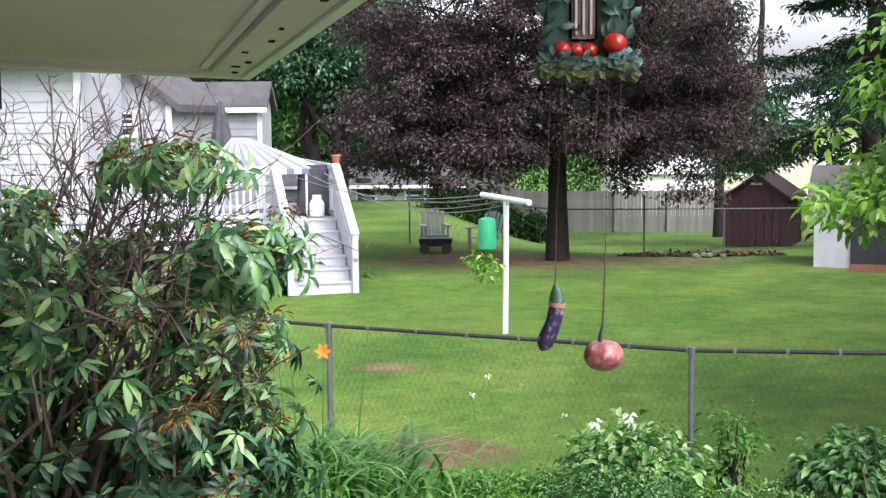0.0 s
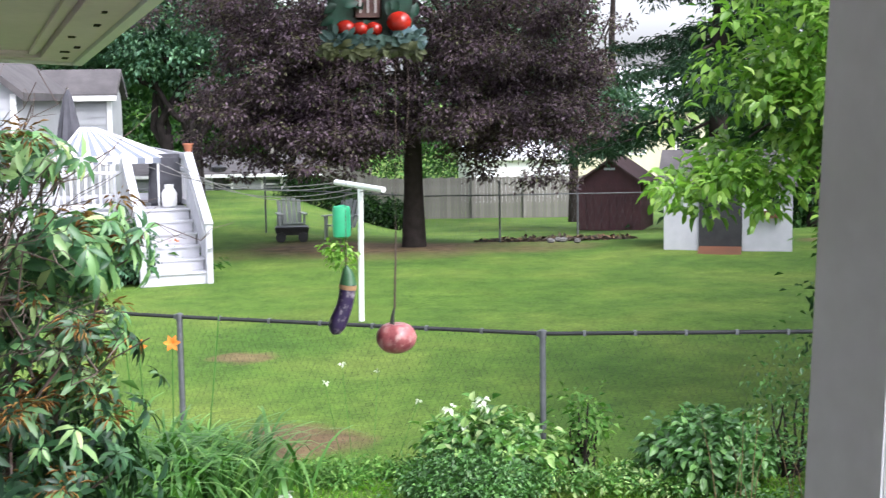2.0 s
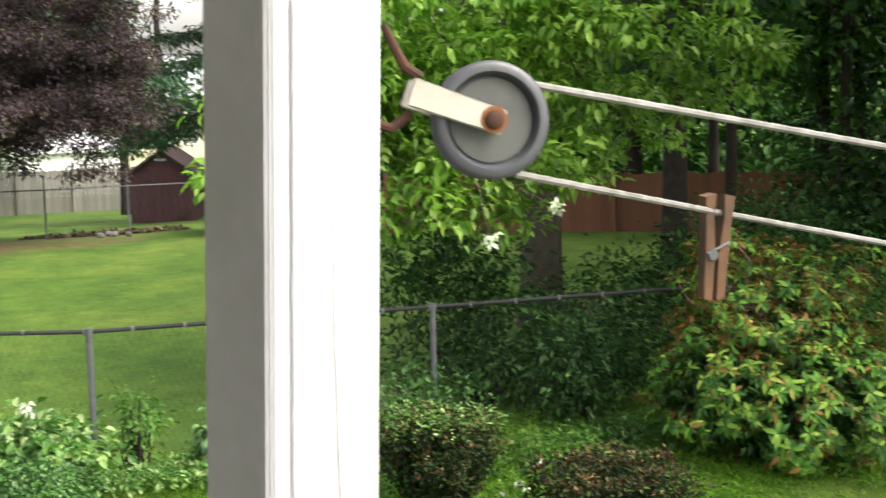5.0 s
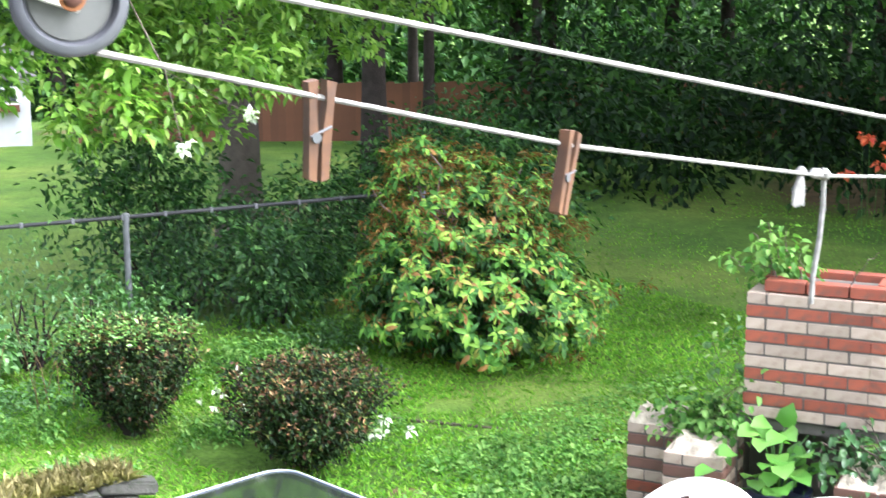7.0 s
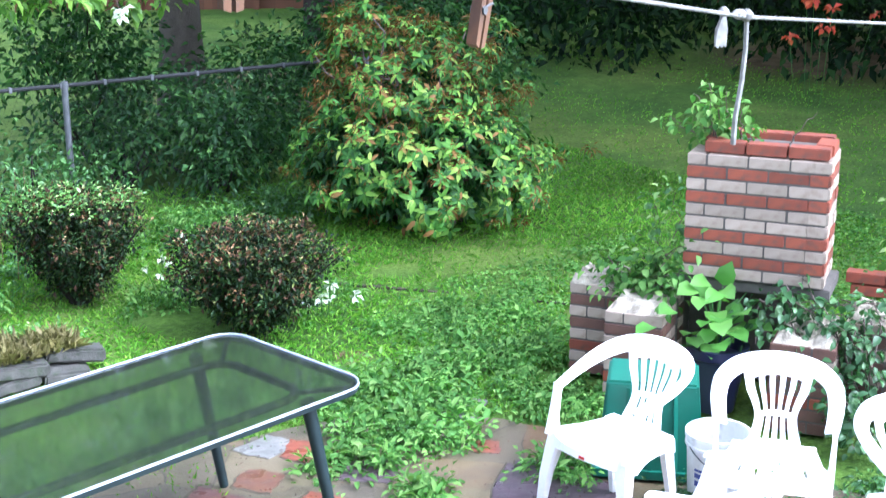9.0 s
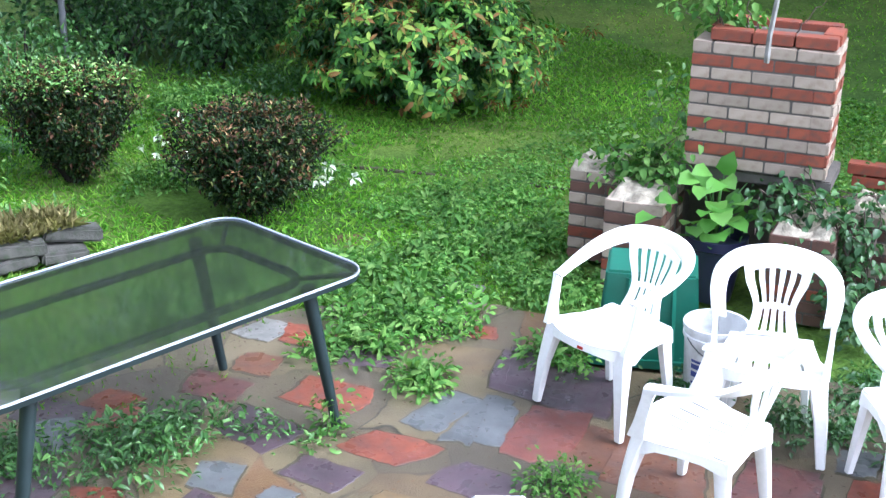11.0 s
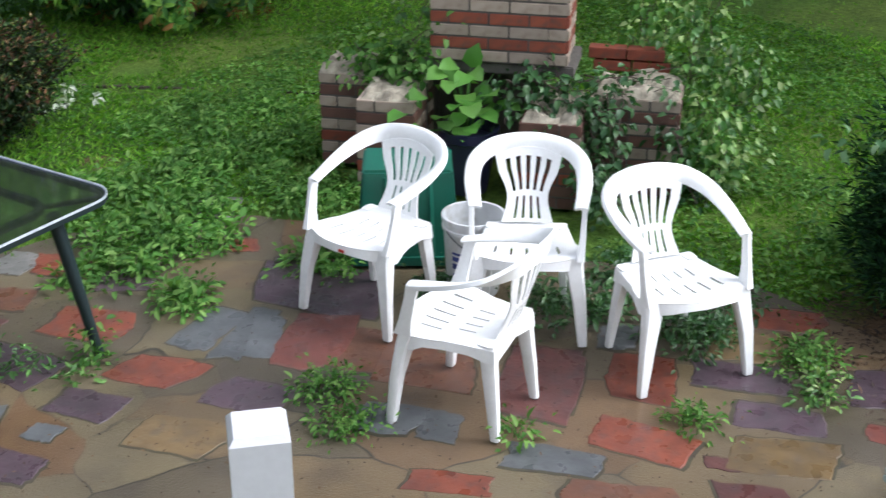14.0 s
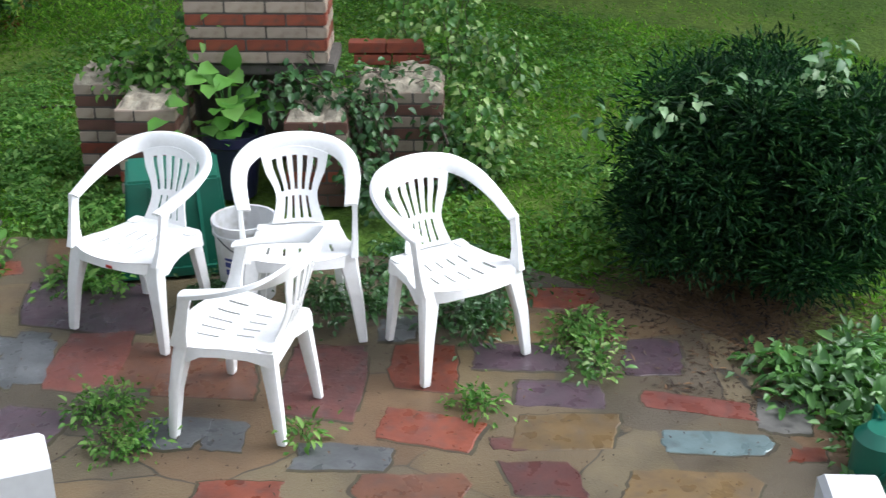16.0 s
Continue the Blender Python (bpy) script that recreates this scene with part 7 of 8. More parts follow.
def bucket_and_tub():
    b = thing("plastic_bucket", "white plastic bucket with a blue printed label", "bucket", at=(4.62, 3.22, 0.014), rz=-20)
    b.scale = (0.98, 0.98, 1.05)
    part("body", MB().lathe([(0.0, 0.004), (0.118, 0.0), (0.122, 0.006), (0.138, 0.30), (0.146, 0.302), (0.146, 0.315), (0.140, 0.317), (0.140, 0.34), (0.148, 0.342), (0.148, 0.36), (0.142, 0.362), (0.134, 0.36), (0.120, 0.02), (0.0, 0.02)], n=40), BUCKET_WHITE, b, smooth=True)
    mb = MB()
    for i, (z, h, a0, a1) in enumerate(((0.215, 0.012, 190, 262), (0.19, 0.022, 190, 262), (0.155, 0.026, 190, 262), (0.115, 0.010, 190, 240), (0.095, 0.010, 190, 250))):
        n = 12
        vs = []
        for k in range(n + 1):
            a = radians(a0 + (a1 - a0) * k / n)
            for zz in (z - h / 2, z + h / 2):
                r = 0.122 + (zz / 0.30) * 0.016 + 0.0012
                vs.append((r * math.cos(a), r * math.sin(a), zz))
        mb.add(vs, [(2 * k, 2 * k + 2, 2 * k + 3, 2 * k + 1) for k in range(n)])
    part("label", mb, BLUE_INK, b, "blue printed bars")
    hand = [(0.147 * math.cos(a), 0.147 * math.sin(a) - 0.0, 0.31 - 0.09 * math.sin((a - math.pi) / math.pi * math.pi)) for a in np.linspace(math.pi, math.tau, 14)]
    part("handle", MB().tube(hand, 0.003, 6), GALV, b, "thin wire handle", smooth=True)
    g = thing("green_tub", "upturned dark green plastic tub behind the chair", "tub", at=(4.78, 3.72, 0.014), rz=-52)
    # turned upside down: wide rim on the ground, closed base on top
    w, d, h = 0.25, 0.19, 0.47
    low = [(-w, -d, 0.0), (w, -d, 0.0), (w, d, 0.0), (-w, d, 0.0)]
    high = [(x * 0.84, y * 0.82, h) for x, y, _ in low]
    part("body", MB().add(low + high, [(3, 2, 1, 0), (0, 1, 5, 4), (1, 2, 6, 5), (2, 3, 7, 6), (3, 0, 4, 7), (4, 5, 6, 7)]), GREEN_PLASTIC, g, bevel=0.012)
    mb = MB()
    for (ax, ay, _), (bx, by, _) in zip(low, low[1:] + low[:1]):
        mb.beam((ax * 1.03, ay * 1.03, 0.03), (bx * 1.03, by * 1.03, 0.03), 0.022, 0.04)
    part("rim", mb, GREEN_PLASTIC, g)
    for k in (-1, 0, 1):
        part("rib", MB().beam((k * 0.12, -d * 1.0, 0.05), (k * 0.105, -d * 0.835, h - 0.03), 0.018, 0.012), GREEN_PLASTIC, g)
    c = thing("watering_can", "green plastic watering can among the plants", "watering can", at=(4.42, 0.42, 0.01), rz=20)
    part("body", MB().lathe([(0.0, 0.0), (0.10, 0.0), (0.105, 0.02), (0.10, 0.17), (0.06, 0.21), (0.05, 0.21)], n=20), GREEN_PLASTIC, c, smooth=True)
    part("handle", MB().tube([(0.09, 0, 0.04), (0.17, 0, 0.09), (0.15, 0, 0.2), (0.04, 0, 0.23)], 0.012, 8), GREEN_PLASTIC, c, smooth=True)
    part("spout", MB().tube([(-0.09, 0, 0.05), (-0.2, 0, 0.15), (-0.26, 0, 0.24)], [0.022, 0.016, 0.02], 10), GREEN_PLASTIC, c, smooth=True)


bucket_and_tub()


# ---- brick barbecue ----
def barbecue():
    O, rz = (5.61, 4.22, 0.0), -65.0
    bq = thing("brick_barbecue", "striped brick barbecue with a chimney, crumbling and overgrown", "barbecue", at=O, rz=rz)
    rng = np.random.default_rng(95)
    H = 0.0667
    bl, bh, bd = 0.203, 0.057, 0.095
    stretch = MB().box((bl / 2, bd / 2, bh / 2), (bl, bd, bh)).mesh("brick", BRICK_RED, bevel=0.004)
    halfm = MB().box((bd / 2, bd / 2, bh / 2), (bd, bd, bh)).mesh("brick", BRICK_RED, bevel=0.004)
    kinds = {"c": BRICK_CREAM, "r": BRICK_RED, "b": BRICK_BROWN}
    meshes = {}
    for k, mt in kinds.items():
        for nm, me in (("s", stretch), ("h", halfm)):
            q = me.copy()
            q.materials.clear()
            q.materials.append(mt)
            meshes[k, nm] = q

    def brick(parent, k, nm, u, v, z, turn):
        j = rng.uniform(-0.002, 0.002, 3)
        part("brick", meshes[k, nm], kinds[k], parent, m=pose(u + j[0], v + j[1], z, 0, 0, turn + j[2] * 150))

    def block(name, u0, u1, v0, v1, rows, z0, sides="flr"):
        """A hollow-faced brick block: bricks round a dark core."""
        core = part(name, MB().box(((u0 + u1) / 2, (v0 + v1) / 2, z0 + len(rows) * H / 2 - 0.006), (u1 - u0 - 0.012, v1 - v0 - 0.012, len(rows) * H - 0.012)), MORTAR, bq)
        g = 0.009
        for i, k in enumerate(rows):
            z = z0 + i * H + 0.004
            runs = []
            if "f" in sides:
                runs.append(((u0, v0), (1, 0), u1 - u0, 0))
            if "l" in sides:
                runs.append(((u0, v1), (0, -1), v1 - v0, -90))
            if "r" in sides:
                runs.append(((u1, v0), (0, 1), v1 - v0, 90))
            for (su, sv), (du, dv), length, turn in runs:
                s = 0.0 if (i % 2 == 0) == (turn == 0) else bd + g
                if s:
                    if turn == 0:
                        brick(core, k, "h", su, sv, z, 0)
                    elif turn == -90:
                        brick(core, k, "h", su, sv, z, -90)
                    else:
                        brick(core, k, "h", su, sv, z, 90)
                while s + bl <= length + 0.02:
                    brick(core, k, "s", su + du * s, sv + dv * s, z, turn)
                    s += bl + g
                if length - s > bd * 0.8:
                    brick(core, k, "h", su + du * s, sv + dv * s, z, turn)
        return core

    walls = list("bcrcbcbc")
    chim = list("crcrccrcrc")
    block("side_wall", -0.64, -0.02, 0.08, 0.42, walls, 0.0, "fl")
    block("pier", -0.33, -0.02, -0.30, 0.075, walls[:], -0.01, "flr")
    block("side_wall", 0.86, 1.33, -0.03, 0.36, list("bcbcbcbc"), 0.0, "fr")
    block("pier", 0.53, 0.85, -0.31, 0.075, list("bbrbbcb"), 0.0, "flr")
    part("firebox_back", MB().box((0.26, 0.40, 0.32), (0.62, 0.08, 0.64)), MORTAR, bq)
    part("lintel", MB().box((0.36, 0.25, 0.625), (0.80, 0.40, 0.06)), MORTAR, bq, bevel=0.006)
    block("chimney", 0.0, 0.722, 0.01, 0.47, chim, 0.668, "flr")
    rim = part("chimney_rim", MB().box((0.40, 0.26, 0.668 + 10 * H + 0.012), (0.56, 0.34, 0.02)), MORTAR, bq)
    z = 0.668 + 10 * H + 0.002
    for k in range(3):
        brick(rim, "r", "s", 0.085 + k * 0.212, 0.03, z, 0)
        brick(rim, "r", "s", 0.06 + k * 0.212, 0.37, z, 0)
    brick(rim, "r", "s", 0.155, 0.14, z, 90)
    brick(rim, "r", "s", 0.72, 0.14, z, 90)
    for k in range(2):
        brick(rim, "r", "s", 0.83 + 0.21 * k, 0.40, 0.54, 0)
        brick(rim, "r", "s", 0.80 + 0.21 * k, 0.40, 0.607, 0)
    # broken mortar caps
    for nm, u0, u1, v0, v1, zz in (("mortar_cap", -0.64, -0.34, 0.08, 0.42, 0.535), ("mortar_cap", -0.32, -0.03, -0.29, 0.30, 0.527), ("mortar_cap", 0.54, 0.84, -0.30, 0.2, 0.468), ("mortar_cap", 0.87, 1.32, -0.02, 0.35, 0.535)):
        n, mb = 14, MB()
        vs = []
        for j in range(n + 1):
            for i in range(n + 1):
                u, v = u0 + (u1 - u0) * i / n, v0 + (v1 - v0) * j / n
                h = 0.02 + 0.05 * noise.noise((u * 9, v * 9, zz * 7)) + 0.03 * noise.noise((u * 26, v * 26, 2))
                edge = min(i, j, n - i, n - j)
                vs.append((u, v, zz + (max(-0.005, h) if edge else -0.012)))
        mb.add(vs, [(j * (n + 1) + i, j * (n + 1) + i + 1, (j + 1) * (n + 1) + i + 1, (j + 1) * (n + 1) + i) for j in range(n) for i in range(n)])
        part(nm, mb, OLD_CAP, bq, "crumbling pale mortar and rubble")

    m = pose(*O, 0, 0, rz)

    def w(u, v, zz):
        return np.array(m @ Vector((u, v, zz)))

    pot = thing("plant_pot", "dark indigo flower pot in the barbecue's hearth", "flower pot", at=tuple(w(0.24, -0.14, 0.0)))
    part("pot", MB().lathe([(0.10, 0.0), (0.15, 0.3), (0.165, 0.31), (0.165, 0.36), (0.14, 0.36), (0.13, 0.3)], n=24), INDIGO_POT, pot, smooth=True)
    pl = thing("squash_plant", "large light-green heart-shaped leaves growing from the hearth", "plant", at=tuple(w(0.22, -0.12, 0.3)))
    c = np.stack([rng.normal(0, 0.13, 34), rng.normal(0, 0.10, 34), rng.uniform(0.05, 0.36, 34)], 1)
    ways = c * np.array([1.2, 1.2, 0.2]) + np.array([-0.25, -0.12, 0.05])
    part("leaves", leaf_mesh("leaves", c, ways + 0.12 * randdirs(34, rng), np.tile((-0.45, -0.2, 0.9), (34, 1)) + 0.25 * randdirs(34, rng), rng.uniform(0.09, 0.15, 34), rng.uniform(0.10, 0.14, 34), BIG_LEAF, 0.10, 0.3, True), BIG_LEAF, pl)
    st = MB()
    for p in c[::2]:
        st.tube([(0, 0, -0.05), p * np.array([0.5, 0.5, 0.7]), p], [0.006, 0.005, 0.003], 5)
    part("stem", st, LILY_LEAF, pl)

    def vines(name, label, spots, per, size, mat, seed, spread=0.05):
        g = np.random.default_rng(seed)
        v = thing(name, label, "vine")
        pts = []
        mb = MB()
        for (a, b, k) in spots:
            a, b = w(*a), w(*b)
            for _ in range(k):
                p = limb(mb, a + g.normal(size=3) * 0.04, b + g.normal(size=3) * 0.08, 0.004, 0.002, g, 6, 0.12, 4)
                pts += list(p)
        part("stem", mb, TWIG, v, kind="stuff")
        part("leaves", foliage("leaves", np.array(pts), per, spread, size, mat, g, slim=0.7, fine=True, drop=0.5), mat, v)

    vines("ivy_vine", "grey-green ivy trailing over the brickwork", [((0.55, 0.0, 0.66), (0.92, -0.12, 0.42), 5), ((0.95, -0.1, 0.55), (1.0, -0.2, 0.02), 6), ((0.8, 0.1, 0.6), (1.25, 0.1, 0.58), 3), ((0.9, -0.35, 0.25), (1.1, -0.4, 0.02), 5), ((1.3, -0.05, 0.4), (1.45, -0.1, 0.0), 5), ((0.45, -0.05, 0.62), (0.6, -0.2, 0.4), 4), ((0.85, -0.1, 0.5), (0.9, -0.3, 0.1), 5)], 5, 0.05, IVY, 96)
    vines("ivy_vine", "leafy weeds on the wall's broken top", [((-0.4, 0.25, 0.55), (-0.1, 0.2, 0.72), 5), ((-0.25, 0.1, 0.55), (0.0, -0.1, 0.62), 5), ((-0.5, 0.2, 0.54), (-0.3, 0.0, 0.58), 3)], 6, 0.05, WEED, 97)
    vines("chimney_weed", "leggy weed with pale leaves growing from the chimney", [((0.1, 0.2, 1.36), (-0.02, 0.15, 1.52), 4), ((0.12, 0.2, 1.36), (0.1, 0.12, 1.62), 3), ((0.3, 0.25, 1.36), (0.28, 0.2, 1.5), 2)], 4, 0.05, WEED, 98, 0.035)
    vines("tall_weeds", "tall weeds with reddish tips behind the barbecue", [((1.25, 0.5, 0.0), (1.35, 0.5, 0.85), 7), ((1.55, 0.4, 0.0), (1.65, 0.4, 0.75), 6), ((1.0, 0.55, 0.3), (1.1, 0.55, 0.95), 4), ((-0.2, 0.45, 0.3), (-0.15, 0.45, 0.95), 3), ((1.5, 0.1, 0.0), (1.5, 0.05, 0.4), 6)], 15, 0.046, HOSTA_LEAF, 99, 0.07)
    vines("dry_stem", "dry curved stem above the chimney", [((0.45, 0.25, 1.36), (0.62, 0.25, 1.55), 1)], 0, 0.03, TWIG, 94)


barbecue()


# ---- weeds and litter on the patio ----
def weed_patch(x, y, rx, ry, h, n, size, seed, label, mat=None, slim=0.45, name="weed_patch"):
    rng = np.random.default_rng(seed)
    t = thing(name, label, "weeds", at=(x, y, 0.0))
    a, r = rng.uniform(0, math.tau, n), np.sqrt(rng.random(n))
    a, r = a + 0.25 * np.sin(5 * a + seed), r * (0.8 + 0.3 * np.sin(3 * a + seed * 1.7))
    wob = 0.75 + 0.5 * np.array([noise.noise((math.cos(v) * 1.7 + x, math.sin(v) * 1.7 + y, seed)) + 0.5 for v in a])
    c = np.stack([rx * r * wob * np.cos(a), ry * r * wob * np.sin(a), rng.random(n) ** 1.5 * h * 0.75 * (1.05 - r * 0.7) + 0.012], 1)
    mb = MB()
    for p in c[c[:, 2] > 0.03][:60]:
        mb.tube([(p[0] * 0.92, p[1] * 0.92, 0.0), tuple(p)], [0.0022, 0.0014], 4)
    if mb.v:
        part("stem", mb, LILY_LEAF, t, kind="stuff")
    half = len(c) // 2
    part("leaves", foliage("leaves", c[:half], 8, 0.034, size * 0.9, mat or WEED, rng, slim=slim, fine=True, drop=0.1), mat or WEED, t)
    part("small_leaves", foliage("small_leaves", c[half:], 9, 0.045, size * 0.55, mat or WEED, rng, slim=slim * 1.15, drop=0.1), mat or WEED, t, kind="stuff")


LOW = "low leafy weeds spreading over the patio stones"
weed_patch(2.52, 4.45, 0.50, 0.34, 0.20, 190, 0.052, 201, "bushy mugwort-like weeds under the glass table", DARK_HOSTA, 0.36)
weed_patch(2.05, 4.75, 0.3, 0.3, 0.12, 90, 0.05, 255, "low weeds under the glass table", DARK_HOSTA, 0.4)
weed_patch(3.95, 4.72, 0.55, 0.40, 0.10, 216, 0.06, 202, LOW)
weed_patch(3.75, 4.2, 0.22, 0.16, 0.07, 64, 0.06, 203, LOW)
weed_patch(4.35, 4.85, 0.4, 0.35, 0.11, 136, 0.075, 204, LOW)
weed_patch(3.55, 3.17, 0.15, 0.11, 0.12, 52, 0.038, 205, "small bushy weed in a joint of the stones")
weed_patch(3.40, 2.96, 0.14, 0.13, 0.10, 52, 0.038, 206, "small bushy weed in a joint of the stones")
weed_patch(3.18, 4.12, 0.05, 0.05, 0.26, 12, 0.05, 207, "thin weed climbing the table leg")
weed_patch(3.73, 2.38, 0.07, 0.06, 0.05, 12, 0.05, 208, "single low weed by a chair leg")
weed_patch(4.21, 1.90, 0.09, 0.10, 0.09, 26, 0.042, 209, "low weed in a stone joint")
weed_patch(4.90, 1.74, 0.17, 0.13, 0.12, 62, 0.042, 210, "bushy green weed by the patio edge")
weed_patch(4.72, 1.58, 0.13, 0.08, 0.05, 30, 0.045, 211, "pale low ferny weed", HOSTA_LEAF)
weed_patch(4.85, 2.2, 0.25, 0.22, 0.2, 86, 0.05, 212, "dark weeds under the chair", IVY)
weed_patch(4.75, 2.75, 0.25, 0.3, 0.16, 86, 0.05, 213, "weeds behind the chairs", IVY)
weed_patch(4.55, 3.3, 0.14, 0.2, 0.16, 50, 0.05, 214, "weeds beside the bucket", IVY)
weed_patch(4.42, 3.95, 0.2, 0.2, 0.12, 64, 0.06, 215, LOW)
weed_patch(4.98, 0.65, 0.42, 0.34, 0.15, 165, 0.085, 216, "broad-leaved ground cover by the yew", DARK_HOSTA)
weed_patch(4.62, 0.42, 0.25, 0.22, 0.12, 72, 0.075, 217, "broad-leaved ground cover at the patio edge", DARK_HOSTA)
weed_patch(5.2, 2.55, 0.3, 0.5, 0.15, 122, 0.05, 218, "weeds between patio and barbecue", IVY)
weed_patch(4.65, 5.3, 0.8, 0.4, 0.1, 216, 0.06, 219, "clover and weeds at the lawn's edge")
weed_patch(3.4, 5.6, 0.8, 0.35, 0.12, 187, 0.065, 220, "clover and weeds at the patio's edge")
weed_patch(2.2, 5.5, 0.6, 0.4, 0.14, 136, 0.065, 221, "rank weeds beyond the table")
weed_patch(5.0, 4.55, 0.42, 0.42, 0.09, 170, 0.05, 252, "leafy weeds beside the barbecue's wall")
weed_patch(5.35, 5.2, 0.6, 0.4, 0.07, 190, 0.05, 253, "clover and plantain in the lawn by the barbecue")
weed_patch(5.6, 5.9, 0.9, 0.6, 0.06, 273, 0.05, 222, "broad weeds in the lawn")
weed_patch(5.0, 6.9, 0.5, 0.4, 0.08, 122, 0.05, 223, "weeds beside the clipped bush")
weed_patch(6.3, 1.9, 0.8, 0.6, 0.06, 273, 0.05, 224, "clover patch in the lawn behind the chairs")
weed_patch(3.05, 4.05, 0.16, 0.03, 0.015, 11, 0.05, 225, "pulled weed lying on the stones", LILY_LEAF)
weed_patch(0.4, 10.15, 1.1, 0.36, 0.12, 300, 0.06, 226, "leafy ground cover before the fence")
weed_patch(2.2, 9.65, 1.2, 0.4, 0.12, 330, 0.06, 254, "leafy ground cover before the fence", HOSTA_LEAF)
weed_patch(3.6, 8.9, 0.9, 0.5, 0.14, 187, 0.055, 227, "leafy weeds before the fence", DARK_HOSTA)
weed_patch(5.3, 8.7, 0.7, 0.45, 0.40, 170, 0.06, 247, "leafy undergrowth before the shrubs")
weed_patch(6.3, 8.9, 0.6, 0.4, 0.34, 130, 0.055, 248, "leafy undergrowth beside the rhododendron", DARK_HOSTA)
weed_patch(3.45, 8.2, 0.45, 0.35, 0.28, 90, 0.045, 249, "ferny weeds beside the clipped bush")
weed_patch(4.35, 7.45, 0.35, 0.25, 0.2, 80, 0.05, 250, "weeds between the clipped bushes")
weed_patch(2.6, 7.05, 0.6, 0.14, 0.16, 80, 0.05, 251, "dry yellowing plants on the stone border", HOSTA_LEAF)
weed_patch(3.2, 7.2, 0.5, 0.35, 0.2, 93, 0.06, 228, "dry yellowing plants behind the stone border", HOSTA_LEAF)


def tall_stalks(x, y, rx, ry, n, h, seed):
    """Thin reddish-brown stalks with a few small leaves each."""
    rng = np.random.default_rng(seed)
    t = thing("tall_weeds", "thin brown-stalked tall weeds before the fence", "weeds", at=(x, y, 0.0))
    for i in range(n):
        p = np.array([rng.uniform(-rx, rx), rng.uniform(-ry, ry), 0.0])
        tip = p + np.array([rng.normal() * 0.1, rng.normal() * 0.08, h * rng.uniform(0.6, 1.1)])
        mid = (p + tip) / 2 + np.array([rng.normal() * 0.03, 0, 0.04])
        st = part("stalk", MB().tube([tuple(p), tuple(mid), tuple(tip)], [0.004, 0.003, 0.0015], 5), STALK, t)
        c = np.array([mid + (tip - mid) * k for k in (0.1, 0.35, 0.6, 0.8, 1.0)])
        part("stalk_leaves", foliage("stalk_leaves", c, 3, 0.02, 0.05, DARK_HOSTA, rng, slim=0.3, drop=0.2), DARK_HOSTA, st, kind="stuff")


STALK = surface("brown_stalk", (0.20, 0.13, 0.06), (0.13, 0.085, 0.04), 0.8, 30, 200, 0.3, 0.001)
tall_stalks(3.55, 8.75, 0.5, 0.3, 14, 0.75, 271)


def flowers(x, y, z, n, spread, seed, label, mat=WHITE_FLOWER, size=0.05):
    rng = np.random.default_rng(seed)
    t = thing("flower_patch", label, "flowers", at=(x, y, 0))
    c = rng.normal(size=(n, 3)) * np.array([spread, spread, spread * 0.5]) + np.array([0, 0, z])
    for p in c:
        st = part("stem", MB().tube([(p[0] * 0.6, p[1] * 0.6, 0), p], 0.003, 4), LILY_LEAF, t)
        part("flower", foliage("flower", p[None], 9, size * 0.14, size, mat, rng, slim=0.6), mat, st)


flowers(4.97, 6.55, 0.14, 6, 0.07, 231, "white flowers beside the clipped bush")
flowers(4.5, 7.6, 0.16, 16, 0.20, 232, "scattered small white flowers", size=0.036)
flowers(1.12, 9.72, 0.56, 5, 0.09, 233, "white blooms on the broad-leaved shrub")
flowers(13.6, 8.6, 1.1, 8, 0.5, 234, "red flowers in the shade of the wood", RED_FLOWER, 0.09)
flowers(-0.35, 9.2, 0.10, 2, 0.05, 235, "single white flower by the daylilies")
flowers(0.4, 10.6, 0.62, 4, 0.2, 236, "pale flowers on thin stalks by the fence", size=0.03)


def yew_vine():
    rng = np.random.default_rng(246)
    t = thing("climbing_vine", "light-leaved vine sprawling over the yew's top", "vine")
    mb, pts = MB(), []
    for a, b, k in (((5.55, 1.66, 0.82), (5.65, 1.3, 0.92), 4), ((5.65, 1.35, 0.90), (5.75, 1.0, 0.94), 5), ((5.78, 1.02, 0.86), (5.80, 0.98, 1.14), 6), ((5.55, 1.66, 0.82), (5.45, 1.95, 0.78), 1)):
        for _ in range(k):
            pts += list(limb(mb, np.array(a) + rng.normal(size=3) * 0.03, np.array(b) + rng.normal(size=3) * 0.05, 0.003, 0.0015, rng, 6, 0.14, 4))
    part("stem", mb, LILY_LEAF, t)
    part("leaves", foliage("leaves", np.array(pts), 2, 0.03, 0.06, VINE_LEAF, rng, slim=0.7, fine=True, drop=0.3), VINE_LEAF, t)


VINE_LEAF = leafy("pale_vine_leaf", [(0.0, (0.06, 0.17, 0.06)), (0.6, (0.14, 0.28, 0.12)), (1.0, (0.34, 0.46, 0.27))], 0.4, 0.3, 3.0)
yew_vine()


